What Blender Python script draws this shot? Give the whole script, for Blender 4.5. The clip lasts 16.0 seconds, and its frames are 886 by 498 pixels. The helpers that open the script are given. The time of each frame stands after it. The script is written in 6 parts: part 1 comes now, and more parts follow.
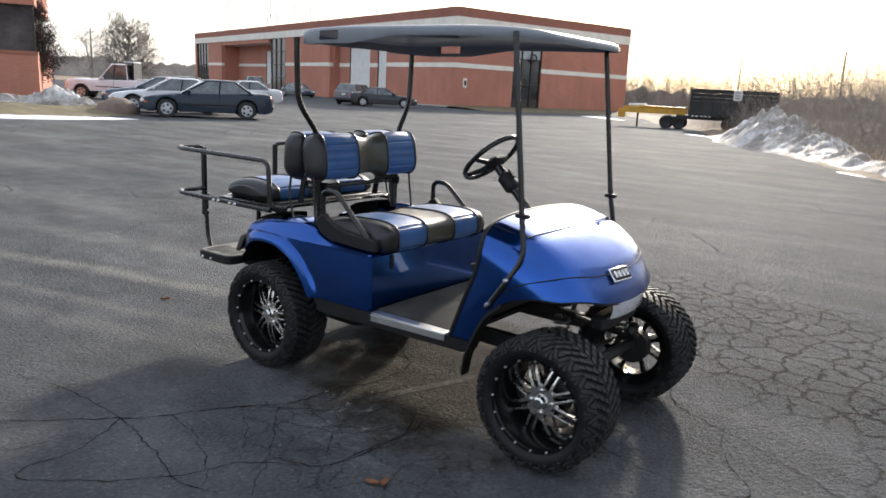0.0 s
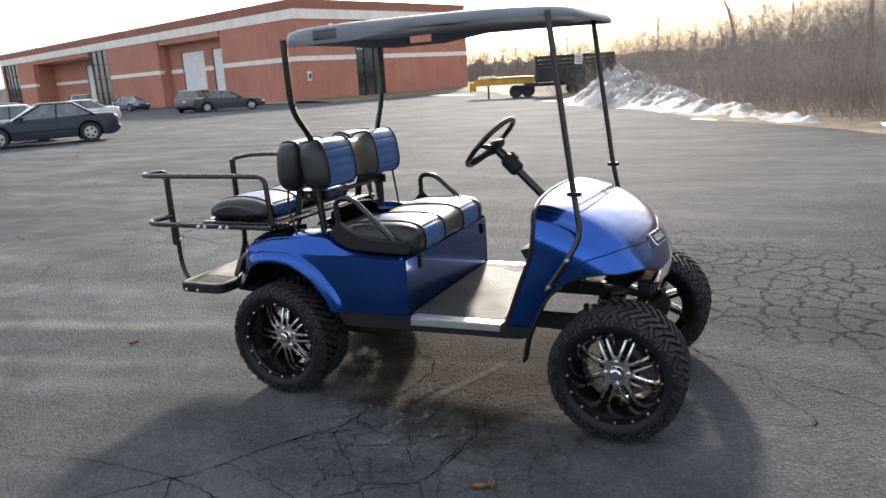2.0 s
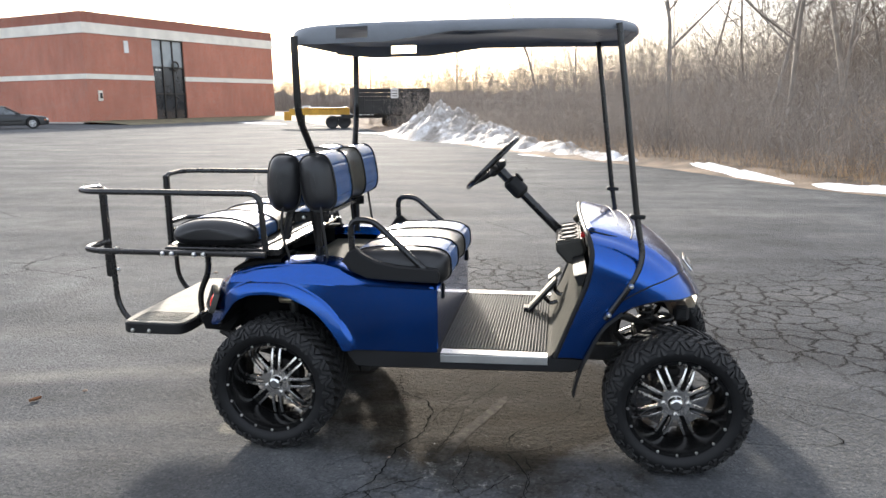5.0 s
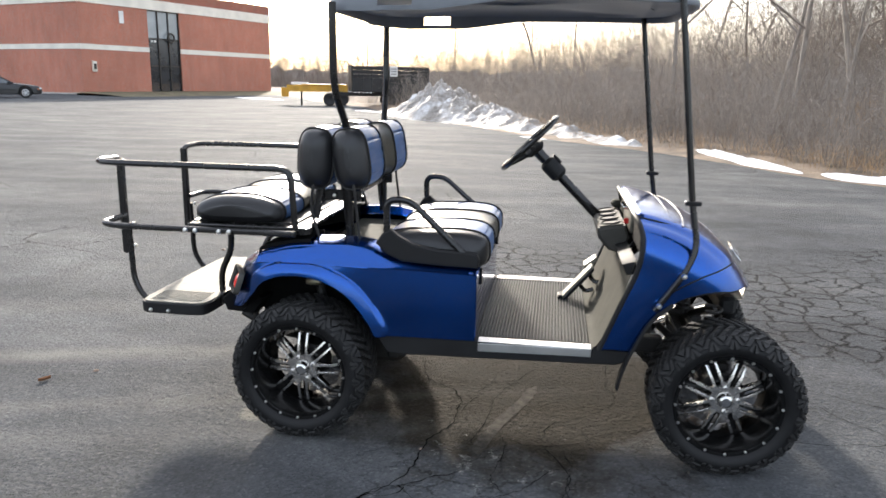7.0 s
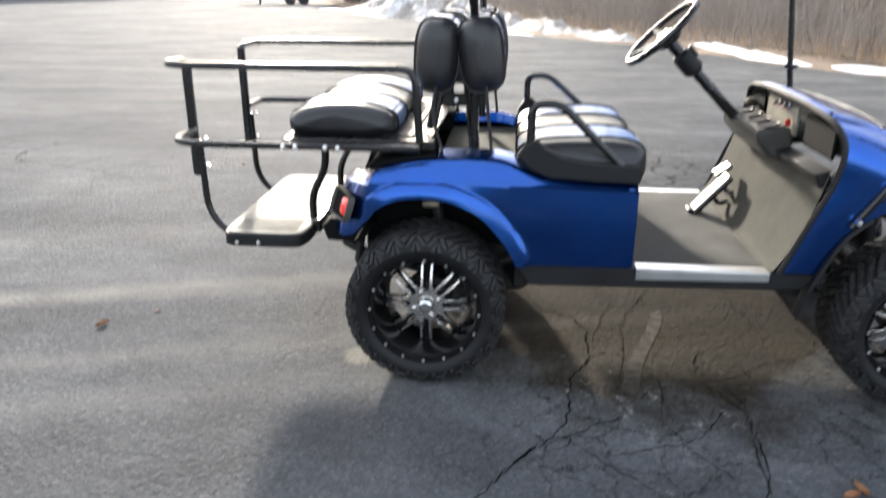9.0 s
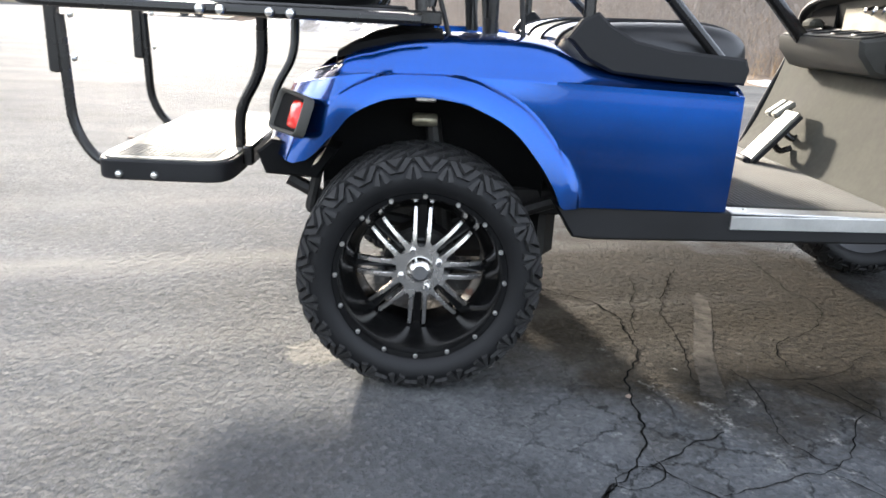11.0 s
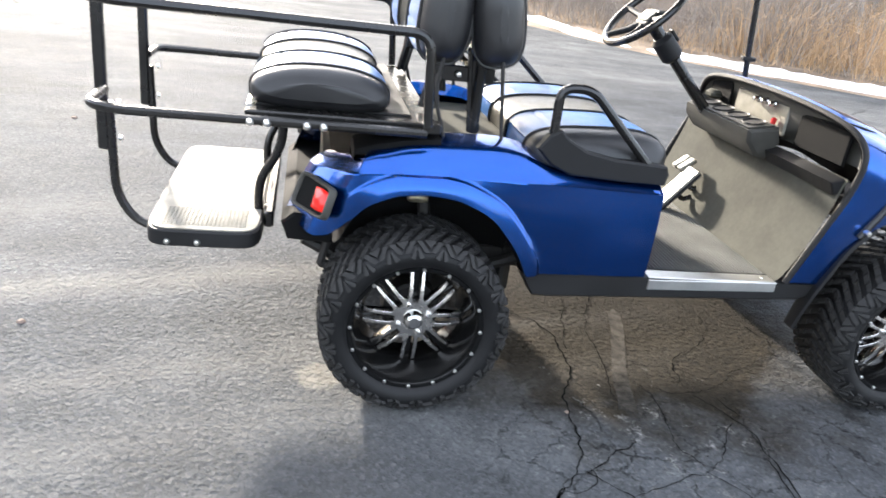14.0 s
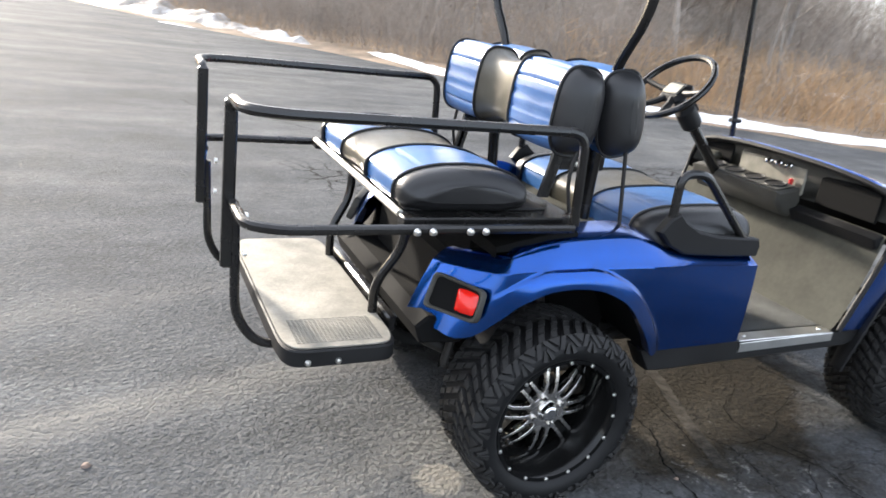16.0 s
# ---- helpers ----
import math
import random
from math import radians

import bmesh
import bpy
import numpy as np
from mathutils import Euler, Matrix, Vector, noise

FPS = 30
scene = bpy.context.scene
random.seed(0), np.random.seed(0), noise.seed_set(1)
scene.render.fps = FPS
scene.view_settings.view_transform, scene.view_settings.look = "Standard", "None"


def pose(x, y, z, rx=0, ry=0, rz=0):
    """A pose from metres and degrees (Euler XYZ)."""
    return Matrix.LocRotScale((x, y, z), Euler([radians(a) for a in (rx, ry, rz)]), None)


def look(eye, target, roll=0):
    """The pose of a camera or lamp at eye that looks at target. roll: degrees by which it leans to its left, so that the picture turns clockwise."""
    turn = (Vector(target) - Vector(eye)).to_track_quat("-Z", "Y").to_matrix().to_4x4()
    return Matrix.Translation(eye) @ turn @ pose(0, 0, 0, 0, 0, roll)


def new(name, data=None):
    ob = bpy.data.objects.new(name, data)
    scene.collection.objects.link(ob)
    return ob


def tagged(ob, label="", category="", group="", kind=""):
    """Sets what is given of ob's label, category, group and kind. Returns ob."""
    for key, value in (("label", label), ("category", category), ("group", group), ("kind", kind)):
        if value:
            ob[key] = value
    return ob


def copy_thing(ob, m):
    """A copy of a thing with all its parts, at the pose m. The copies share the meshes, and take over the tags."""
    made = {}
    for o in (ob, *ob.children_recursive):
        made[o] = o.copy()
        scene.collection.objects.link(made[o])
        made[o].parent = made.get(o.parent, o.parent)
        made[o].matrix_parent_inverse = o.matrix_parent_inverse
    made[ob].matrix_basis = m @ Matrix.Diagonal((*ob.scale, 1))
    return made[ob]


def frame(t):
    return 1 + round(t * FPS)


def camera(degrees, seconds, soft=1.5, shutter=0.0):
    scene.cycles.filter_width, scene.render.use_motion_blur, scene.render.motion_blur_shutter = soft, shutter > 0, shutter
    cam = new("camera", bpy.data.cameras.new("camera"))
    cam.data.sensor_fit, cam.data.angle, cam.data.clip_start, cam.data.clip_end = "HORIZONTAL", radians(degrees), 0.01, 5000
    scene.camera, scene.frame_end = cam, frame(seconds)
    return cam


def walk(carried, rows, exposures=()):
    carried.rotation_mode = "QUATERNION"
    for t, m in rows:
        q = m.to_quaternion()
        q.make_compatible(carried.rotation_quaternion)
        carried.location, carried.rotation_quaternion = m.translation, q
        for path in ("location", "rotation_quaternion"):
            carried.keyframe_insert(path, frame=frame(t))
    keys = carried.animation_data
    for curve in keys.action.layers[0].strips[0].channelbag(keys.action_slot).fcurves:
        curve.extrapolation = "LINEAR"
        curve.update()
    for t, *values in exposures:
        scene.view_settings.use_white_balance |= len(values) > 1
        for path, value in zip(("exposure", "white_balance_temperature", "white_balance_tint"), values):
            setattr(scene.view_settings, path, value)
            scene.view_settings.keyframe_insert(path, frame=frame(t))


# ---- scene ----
# ---------- camera ----------
cam = camera(62.6, 16.0, soft=1.5, shutter=0.4)
PATH = [
    (0, (2.948, -3.01, 1.498), (1.795, -1.433, 1.071), 2.9),
    (0.5, (2.766, -3.104, 1.537), (1.649, -1.517, 1.054), 1.3),
    (1, (2.656, -3.228, 1.523), (1.652, -1.545, 1.122), -0.0),
    (1.5, (2.464, -3.354, 1.507), (1.56, -1.628, 1.054), -1.7),
    (2, (2.233, -3.34, 1.514), (1.404, -1.579, 1.051), -3.6),
    (2.5, (2.009, -3.31, 1.504), (1.337, -1.462, 1.141), -1.6),
    (3, (1.724, -3.361, 1.49), (1.222, -1.465, 1.099), -0.6),
    (3.5, (1.498, -3.295, 1.467), (1.034, -1.398, 1.032), -0.1),
    (4, (1.356, -3.271, 1.467), (0.994, -1.347, 1.058), -0.2),
    (4.2, (1.313, -3.284, 1.468), (0.986, -1.35, 1.077), -1.0),
    (6.3, (1.097, -3.353, 1.429), (0.809, -1.418, 1.012), 0.6),
    (6.5, (1.089, -3.314, 1.457), (0.784, -1.382, 1.037), 0.3),
    (7, (0.976, -3.212, 1.431), (0.688, -1.284, 0.984), 1.0),
    (7.5, (0.778, -3.111, 1.393), (0.447, -1.213, 0.858), 2.8),
    (8, (0.574, -3.056, 1.419), (0.419, -1.152, 0.826), 1.5),
    (8.5, (0.421, -2.996, 1.397), (0.32, -1.087, 0.81), 3.1),
    (9, (0.276, -2.857, 1.363), (0.103, -0.991, 0.665), 0.2),
    (9.2, (0.255, -2.76, 1.293), (0.045, -0.953, 0.463), 1.2),
    (11.3, (-0.063, -2.072, 0.839), (0.095, -0.159, 0.276), 2.5),
    (11.5, (-0.069, -2.05, 0.845), (0.115, -0.133, 0.305), 1.9),
    (12, (-0.051, -2.032, 0.843), (0.16, -0.134, 0.247), 1.6),
    (12.5, (-0.05, -2.116, 0.888), (0.19, -0.24, 0.239), 2.3),
    (13, (-0.094, -2.323, 1.069), (0.231, -0.564, 0.176), 4.8),
    (13.5, (-0.202, -2.437, 1.237), (0.205, -0.651, 0.434), 8.4),
    (14, (-0.345, -2.393, 1.307), (0.047, -0.59, 0.536), 7.5),
    (14.5, (-0.518, -2.344, 1.336), (-0.014, -0.551, 0.605), 7.7),
    (15, (-0.726, -2.295, 1.347), (-0.199, -0.499, 0.64), 5.4),
    (15.5, (-0.942, -2.16, 1.362), (-0.326, -0.389, 0.668), 4.4),
    (16, (-1.154, -2.043, 1.364), (-0.317, -0.344, 0.72), 7.8),
]

walk(cam, [(t, look(eye, target, roll)) for t, eye, target, roll in PATH],
     exposures=[(0.0, 0.88), (1.5, 0.95), (2.2, 1.06), (2.7, 1.03), (3.5, 0.95), (4.1, 1.2), (6.5, 1.42), (7.5, 1.38), (9.0, 1.75), (11.5, 2.27), (13.0, 2.38), (13.6, 2.5), (14.5, 2.2), (15.3, 2.05), (16.0, 1.86)])

# ---------- daylight ----------
SUN_AZ, SUN_EL = radians(107.0), radians(20.5)
world = bpy.data.worlds.new("hazy_evening_sky")
scene.world = world
world.use_nodes = True
wn = world.node_tree
sky = wn.nodes.new("ShaderNodeTexSky")
sky.sky_type = "NISHITA"
sky.sun_disc = False
sky.sun_elevation = SUN_EL
sky.sun_rotation = radians(90.0) - SUN_AZ
sky.air_density, sky.dust_density, sky.ozone_density = 1.0, 3.0, 2.0
# thin high haze whitens the clear sky
haze = wn.nodes.new("ShaderNodeMix")
haze.data_type, haze.blend_type = "RGBA", "MIX"
haze.inputs[0].default_value = 0.46
haze.inputs[7].default_value = (6.3, 6.5, 7.0, 1.0)
wn.links.new(sky.outputs["Color"], haze.inputs[6])
wn.nodes["Background"].inputs["Strength"].default_value = 0.142
wn.links.new(haze.outputs[2], wn.nodes["Background"].inputs["Color"])
sun_data = bpy.data.lights.new("sun", "SUN")
sun_data.energy, sun_data.angle, sun_data.color = 3.8, radians(3.5), (1.0, 0.91, 0.80)
sun = new("sun", sun_data)
sun.matrix_world = look((0, 0, 0), (-math.cos(SUN_EL) * math.cos(SUN_AZ), -math.cos(SUN_EL) * math.sin(SUN_AZ), -math.sin(SUN_EL)))

# ---------- materials ----------
def nodes_of(m):
    m.use_nodes = True
    nt = m.node_tree
    return nt, nt.nodes["Principled BSDF"]


def noise_node(nt, scale, detail=4.0, rough=0.55, coord="Object", stretch=None):
    tc = nt.nodes.new("ShaderNodeTexCoord")
    n = nt.nodes.new("ShaderNodeTexNoise")
    n.inputs["Scale"].default_value, n.inputs["Detail"].default_value, n.inputs["Roughness"].default_value = scale, detail, rough
    if stretch:
        mp = nt.nodes.new("ShaderNodeMapping")
        mp.inputs["Scale"].default_value = stretch
        nt.links.new(tc.outputs[coord], mp.inputs["Vector"])
        nt.links.new(mp.outputs["Vector"], n.inputs["Vector"])
    else:
        nt.links.new(tc.outputs[coord], n.inputs["Vector"])
    return n


def ramp(nt, src, stops):
    r = nt.nodes.new("ShaderNodeValToRGB")
    while len(r.color_ramp.elements) < len(stops):
        r.color_ramp.elements.new(0.5)
    for e, (p, c) in zip(r.color_ramp.elements, stops):
        e.position, e.color = p, (*c, 1.0) if len(c) == 3 else c
    nt.links.new(src, r.inputs["Fac"])
    return r


def mix(nt, kind, fac, a, b):
    m = nt.nodes.new("ShaderNodeMix")
    m.data_type, m.blend_type = "RGBA", kind
    for key, v in (("Factor", fac), ("A", a), ("B", b)):
        sock = [s for s in m.inputs if s.name == key and (s.type == "RGBA" or (key == "Factor" and s.type == "VALUE"))][0]
        if isinstance(v, (int, float)):
            sock.default_value = v
        elif isinstance(v, tuple):
            sock.default_value = (*v, 1.0)
        else:
            nt.links.new(v, sock)
    return [s for s in m.outputs if s.type == "RGBA"][0]


def bump(nt, bsdf, height, strength, distance):
    b = nt.nodes.new("ShaderNodeBump")
    b.inputs["Strength"].default_value, b.inputs["Distance"].default_value = strength, distance
    nt.links.new(height, b.inputs["Height"])
    nt.links.new(b.outputs["Normal"], bsdf.inputs["Normal"])
    return b


def surface(name, color, rough=0.5, metal=0.0, vary=0.12, scale=6.0, fine=60.0, relief=0.0, dist=0.002, coat=0.0, spec=0.5,
            rough_vary=0.1, sheen=0.0, transmission=0.0, alpha=1.0, per_object=0.0):
    """A plain surface with wear at two scales in colour and gloss, and fine relief."""
    m = bpy.data.materials.new(name)
    nt, b = nodes_of(m)
    big, small = noise_node(nt, scale, 5), noise_node(nt, fine, 3)
    dark, light = tuple(max(0.0, c * (1 - vary)) for c in color), tuple(min(1.0, c * (1 + vary)) for c in color)
    c1 = ramp(nt, big.outputs["Fac"], [(0.3, dark), (0.7, light)]).outputs["Color"]
    c2 = ramp(nt, small.outputs["Fac"], [(0.25, (1 - vary * 0.6,) * 3), (0.75, (1.0,) * 3)]).outputs["Color"]
    col = mix(nt, "MULTIPLY", 1.0, c1, c2)
    if per_object:
        info = nt.nodes.new("ShaderNodeObjectInfo")
        c3 = ramp(nt, info.outputs["Random"], [(0.0, (1 - per_object,) * 3), (1.0, (1.0,) * 3)]).outputs["Color"]
        col = mix(nt, "MULTIPLY", 1.0, col, c3)
    nt.links.new(col, b.inputs["Base Color"])
    r = ramp(nt, big.outputs["Fac"], [(0.3, (max(0.02, rough - rough_vary * rough),) * 3), (0.75, (min(1.0, rough + rough_vary * rough),) * 3)])
    nt.links.new(r.outputs["Color"], b.inputs["Roughness"])
    b.inputs["Metallic"].default_value = metal
    b.inputs["Specular IOR Level"].default_value = spec
    b.inputs["Coat Weight"].default_value = coat
    b.inputs["Coat Roughness"].default_value = 0.04
    b.inputs["Sheen Weight"].default_value = sheen
    b.inputs["Transmission Weight"].default_value = transmission
    if relief:
        bump(nt, b, small.outputs["Fac"], relief, dist)
    return m


def metallic_paint(name, color, flake=900.0, rough=0.32, metal=0.55, coat=1.0):
    """Clear-coated metallic paint with fine flake and a little road film."""
    m = surface(name, color, rough, metal, 0.10, 3.0, 25.0, coat=coat)
    nt, b = m.node_tree, m.node_tree.nodes["Principled BSDF"]
    tc = nt.nodes.new("ShaderNodeTexCoord")
    v = nt.nodes.new("ShaderNodeTexVoronoi")
    v.inputs["Scale"].default_value = flake
    nt.links.new(tc.outputs["Object"], v.inputs["Vector"])
    bump(nt, b, v.outputs["Distance"], 0.03, 0.0004)
    b.inputs["Coat Roughness"].default_value = 0.02
    return m


BLUE_PAINT = metallic_paint("metallic_blue_paint", (0.0024, 0.066, 0.315), 900.0, 0.22, 0.96, 0.7)
BLACK_TUBE = surface("black_powder_coat", (0.010, 0.0095, 0.009), 0.26, 0.0, 0.25, 8, 160, 0.08, 0.0005, rough_vary=0.25)
BLACK_PLASTIC = surface("black_moulded_plastic", (0.011, 0.011, 0.0115), 0.58, 0.0, 0.25, 7, 260, 0.25, 0.0008, rough_vary=0.2, spec=0.28)
MATTE_BLACK = surface("dull_black_liner", (0.006, 0.006, 0.006), 0.85, 0.0, 0.3, 7, 160, 0.3, 0.001, spec=0.1)
GREY_PLASTIC = surface("warm_grey_dash_plastic", (0.055, 0.053, 0.046), 0.6, 0.0, 0.25, 9, 300, 0.3, 0.0008, spec=0.3)
RUBBER = surface("tyre_rubber", (0.0065, 0.0065, 0.007), 0.58, 0.0, 0.3, 12, 220, 0.25, 0.0008, spec=0.3)
LUG_RUBBER = surface("dusty_lug_rubber", (0.024, 0.0235, 0.023), 0.7, 0.0, 0.45, 14, 180, 0.3, 0.0008, spec=0.3)
BLACK_GLOSS = surface("gloss_black_rim", (0.005, 0.005, 0.005), 0.16, 0.0, 0.2, 20, 120, spec=0.35)
MACHINED = surface("machined_aluminium", (0.74, 0.71, 0.67), 0.27, 1.0, 0.15, 25, 300, 0.08, 0.0003)
CHROME = surface("bright_chrome", (0.8, 0.79, 0.77), 0.12, 1.0, 0.06, 30, 200)
ALUMINIUM = surface("brushed_aluminium", (0.72, 0.72, 0.7), 0.36, 1.0, 0.12, 14, 240, 0.1, 0.0003)
ZINC = surface("zinc_bolt", (0.7, 0.69, 0.66), 0.3, 1.0, 0.1, 40, 300)
BLACK_VINYL = surface("black_seat_vinyl", (0.016, 0.016, 0.017), 0.40, 0.0, 0.25, 9, 320, 0.35, 0.0008, rough_vary=0.25)
BLUE_VINYL = surface("blue_seat_vinyl", (0.024, 0.102, 0.280), 0.40, 0.0, 0.15, 9, 320, 0.3, 0.0008, rough_vary=0.25, spec=0.65)
CARBON_VINYL = surface("charcoal_seat_vinyl", (0.058, 0.052, 0.036), 0.38, 0.0, 0.3, 12, 420, 0.4, 0.0008, rough_vary=0.25, spec=0.6)
TAN_PANEL = surface("scuffed_grey_floor_panel", (0.070, 0.069, 0.057), 0.8, 0.0, 0.3, 4, 60, 0.15, 0.001, rough_vary=0.1, spec=0.06)
MAT_RUBBER = surface("ribbed_floor_mat", (0.098, 0.100, 0.094), 0.52, 0.0, 0.35, 6, 140, 0.3, 0.001, rough_vary=0.2, spec=0.20)
STEP_PLATE = surface("diamond_step_plate", (0.27, 0.255, 0.22), 0.75, 0.2, 0.35, 7, 110, 0.6, 0.003, spec=0.25)
RED_LENS = surface("red_lamp_lens", (0.80, 0.014, 0.008), 0.2, 0.0, 0.1, 30, 120, coat=0.3)
CLEAR_LENS = surface("clear_lamp_lens", (0.62, 0.63, 0.64), 0.12, 0.35, 0.12, 30, 90, coat=1.0)
DARK_STEEL = surface("grimy_chassis_steel", (0.03, 0.028, 0.026), 0.6, 0.4, 0.4, 10, 90, 0.3, 0.001)
BRASS_CAN = surface("weathered_shock_can", (0.4, 0.36, 0.26), 0.4, 0.7, 0.3, 20, 90)
RED_PLASTIC = surface("red_plastic", (0.6, 0.02, 0.02), 0.35)
DASH_PLATE = surface("bare_metal_dash_plate", (0.26, 0.25, 0.215), 0.45, 0.6, 0.2, 20, 120)

# ---------- shape helpers ----------
class Shape:
    """Vertices and faces gathered for one mesh."""

    def __init__(self):
        self.v, self.f = [], []

    def add(self, verts, faces):
        n = len(self.v)
        self.v += [tuple(p) for p in verts]
        self.f += [tuple(i + n for i in f) for f in faces]
        return self

    def grid(self, rows, closed=False):
        """Quads over rows of equal length; closed joins the ends of each row."""
        n, m = len(rows), len(rows[0])
        faces = [(a * m + b, a * m + (b + 1) % m, (a + 1) * m + (b + 1) % m, (a + 1) * m + b)
                 for a in range(n - 1) for b in range(m if closed else m - 1)]
        return self.add([p for r in rows for p in r], faces)

    def box(self, c, s, r=0.0, turn=None):
        """A box with chamfered edges."""
        hx, hy, hz = (d / 2 for d in s)
        r = min(r, hx * 0.9, hy * 0.9, hz * 0.9)
        pts = []
        if r <= 0:
            pts = [(x, y, z) for x in (-hx, hx) for y in (-hy, hy) for z in (-hz, hz)]
            faces = [(0, 1, 3, 2), (4, 6, 7, 5), (0, 4, 5, 1), (2, 3, 7, 6), (0, 2, 6, 4), (1, 5, 7, 3)]
        else:
            rings = []
            for z, i in ((-hz, r), (-hz + r, 0), (hz - r, 0), (hz, r)):
                a, b = hx - i, hy - i
                k = r if not i else r * 0.6
                rings.append([(a, -b + k, z), (a, b - k, z), (a - k, b, z), (-a + k, b, z), (-a, b - k, z), (-a, -b + k, z), (-a + k, -b, z), (a - k, -b, z)])
            pts = [p for g in rings for p in g]
            faces = [(k * 8 + j, k * 8 + (j + 1) % 8, (k + 1) * 8 + (j + 1) % 8, (k + 1) * 8 + j) for k in range(3) for j in range(8)]
            faces += [tuple(range(7, -1, -1)), tuple(range(24, 32))]
        m = (turn.to_3x3() if turn else Matrix.Identity(3))
        return self.add([m @ Vector(p) + Vector(c) for p in pts], faces)

    def tube(self, pts, r, n=10, fillet=0.0, cap=True, closed=False):
        pts = bend(pts, fillet, closed) if fillet else [Vector(p) for p in pts]
        rings, side = [], None
        for i, p in enumerate(pts):
            a = pts[i - 1] if i or closed else p
            b = pts[(i + 1) % len(pts)] if i + 1 < len(pts) or closed else p
            t = (b - a).normalized()
            if side is None:
                side = t.orthogonal().normalized()
            side = (side - t * side.dot(t)).normalized()
            up = t.cross(side)
            rr = r[i] if isinstance(r, (list, tuple)) else r
            rings.append([p + rr * (math.cos(2 * math.pi * k / n) * side + math.sin(2 * math.pi * k / n) * up) for k in range(n)])
        if closed:
            rings.append(rings[0])
        self.grid(rings, True)
        if cap and not closed:
            m = len(self.v)
            self.f += [tuple(range(m - len(rings) * n + n - 1, m - len(rings) * n - 1, -1)), tuple(range(m - n, m))]
        return self

    def lathe(self, profile, axis="y", c=(0, 0, 0), n=32):
        """Turns (radius, along) points about an axis."""
        rows = []
        for k in range(n):
            a = 2 * math.pi * k / n
            u, w = math.cos(a), math.sin(a)
            rows.append([{"y": (r * u, h, r * w), "z": (r * u, r * w, h), "x": (h, r * u, r * w)}[axis] for r, h in profile])
        rows.append(rows[0])
        rows = [[Vector(p) + Vector(c) for p in r] for r in rows]
        return self.grid(rows)

    def prism(self, outline, y0, y1, axis="y", chamfer=0.0):
        """Pushes an outline of (x, z) through from y0 to y1, with a small chamfer."""
        n = len(outline)
        cx, cz = sum(p[0] for p in outline) / n, sum(p[1] for p in outline) / n
        put = {"y": lambda a, b, d: (a, d, b), "x": lambda a, b, d: (d, a, b), "z": lambda a, b, d: (a, b, d)}[axis]

        def ring(d, i):
            out = []
            for k in range(n):
                a, b, e = Vector(outline[k - 1]), Vector(outline[k]), Vector(outline[(k + 1) % n])
                d1, d2 = (b - a).normalized(), (e - b).normalized()
                nn = Vector((-(d1 + d2).y, (d1 + d2).x))
                nn = nn.normalized() if nn.length > 1e-6 else Vector((-d1.y, d1.x))
                q = b + nn * i * area
                out.append(put(q.x, q.y, d))
            return out

        area = 1 if sum(outline[k - 1][0] * outline[k][1] - outline[k][0] * outline[k - 1][1] for k in range(n)) > 0 else -1
        s = 1 if y1 > y0 else -1
        rings = [ring(y0, chamfer), ring(y0 + s * chamfer, 0), ring(y1 - s * chamfer, 0), ring(y1, chamfer)] if chamfer else [ring(y0, 0), ring(y1, 0)]
        m = len(self.v)
        self.grid(rings, True)
        self.f += [tuple(range(m, m + n)), tuple(range(m + (len(rings) - 1) * n, m + len(rings) * n))]
        return self

    def mirrored(self):
        out = Shape()
        out.v = [(x, -y, z) for x, y, z in self.v]
        out.f = [tuple(reversed(f)) for f in self.f]
        return out

    def mesh(self, name, material, smooth=35.0):
        me = bpy.data.meshes.new(name)
        me.from_pydata(self.v, [], self.f)
        bm = bmesh.new()
        bm.from_mesh(me)
        bmesh.ops.recalc_face_normals(bm, faces=bm.faces)
        bm.to_mesh(me)
        bm.free()
        if smooth:
            me.polygons.foreach_set("use_smooth", [True] * len(me.polygons))
            me.set_sharp_from_angle(angle=radians(smooth))
        me.materials.append(material)
        return me


def bend(pts, fillet, closed=False):
    """A polyline whose corners are rounded."""
    pts = [Vector(p) for p in pts]
    out = []
    for i, p in enumerate(pts):
        if not closed and i in (0, len(pts) - 1):
            out.append(p)
            continue
        a, b = pts[i - 1], pts[(i + 1) % len(pts)]
        k = min(fillet, (a - p).length * 0.49, (b - p).length * 0.49)
        s, e = p + (a - p).normalized() * k, p + (b - p).normalized() * k
        out += [s * (1 - u) ** 2 + p * 2 * u * (1 - u) + e * u * u for u in (0, 0.2, 0.4, 0.6, 0.8, 1)]
    return out


def curve_at(table, x):
    """A smooth value from a table of (x, value), sorted by x."""
    xs = [a for a, _ in table]
    if x <= xs[0]:
        return table[0][1]
    if x >= xs[-1]:
        return table[-1][1]
    i = max(k for k in range(len(xs)) if xs[k] <= x)
    i = min(i, len(xs) - 2)

    def slope(k):
        if k in (0, len(xs) - 1):
            return 0.0 if len(xs) < 2 else (table[min(k + 1, len(xs) - 1)][1] - table[max(k - 1, 0)][1]) / (xs[min(k + 1, len(xs) - 1)] - xs[max(k - 1, 0)])
        return (table[k + 1][1] - table[k - 1][1]) / (xs[k + 1] - xs[k - 1])

    h = xs[i + 1] - xs[i]
    u = (x - xs[i]) / h
    return (table[i][1] * (2 * u ** 3 - 3 * u ** 2 + 1) + slope(i) * h * (u ** 3 - 2 * u ** 2 + u)
            + table[i + 1][1] * (3 * u ** 2 - 2 * u ** 3) + slope(i + 1) * h * (u ** 3 - u ** 2))


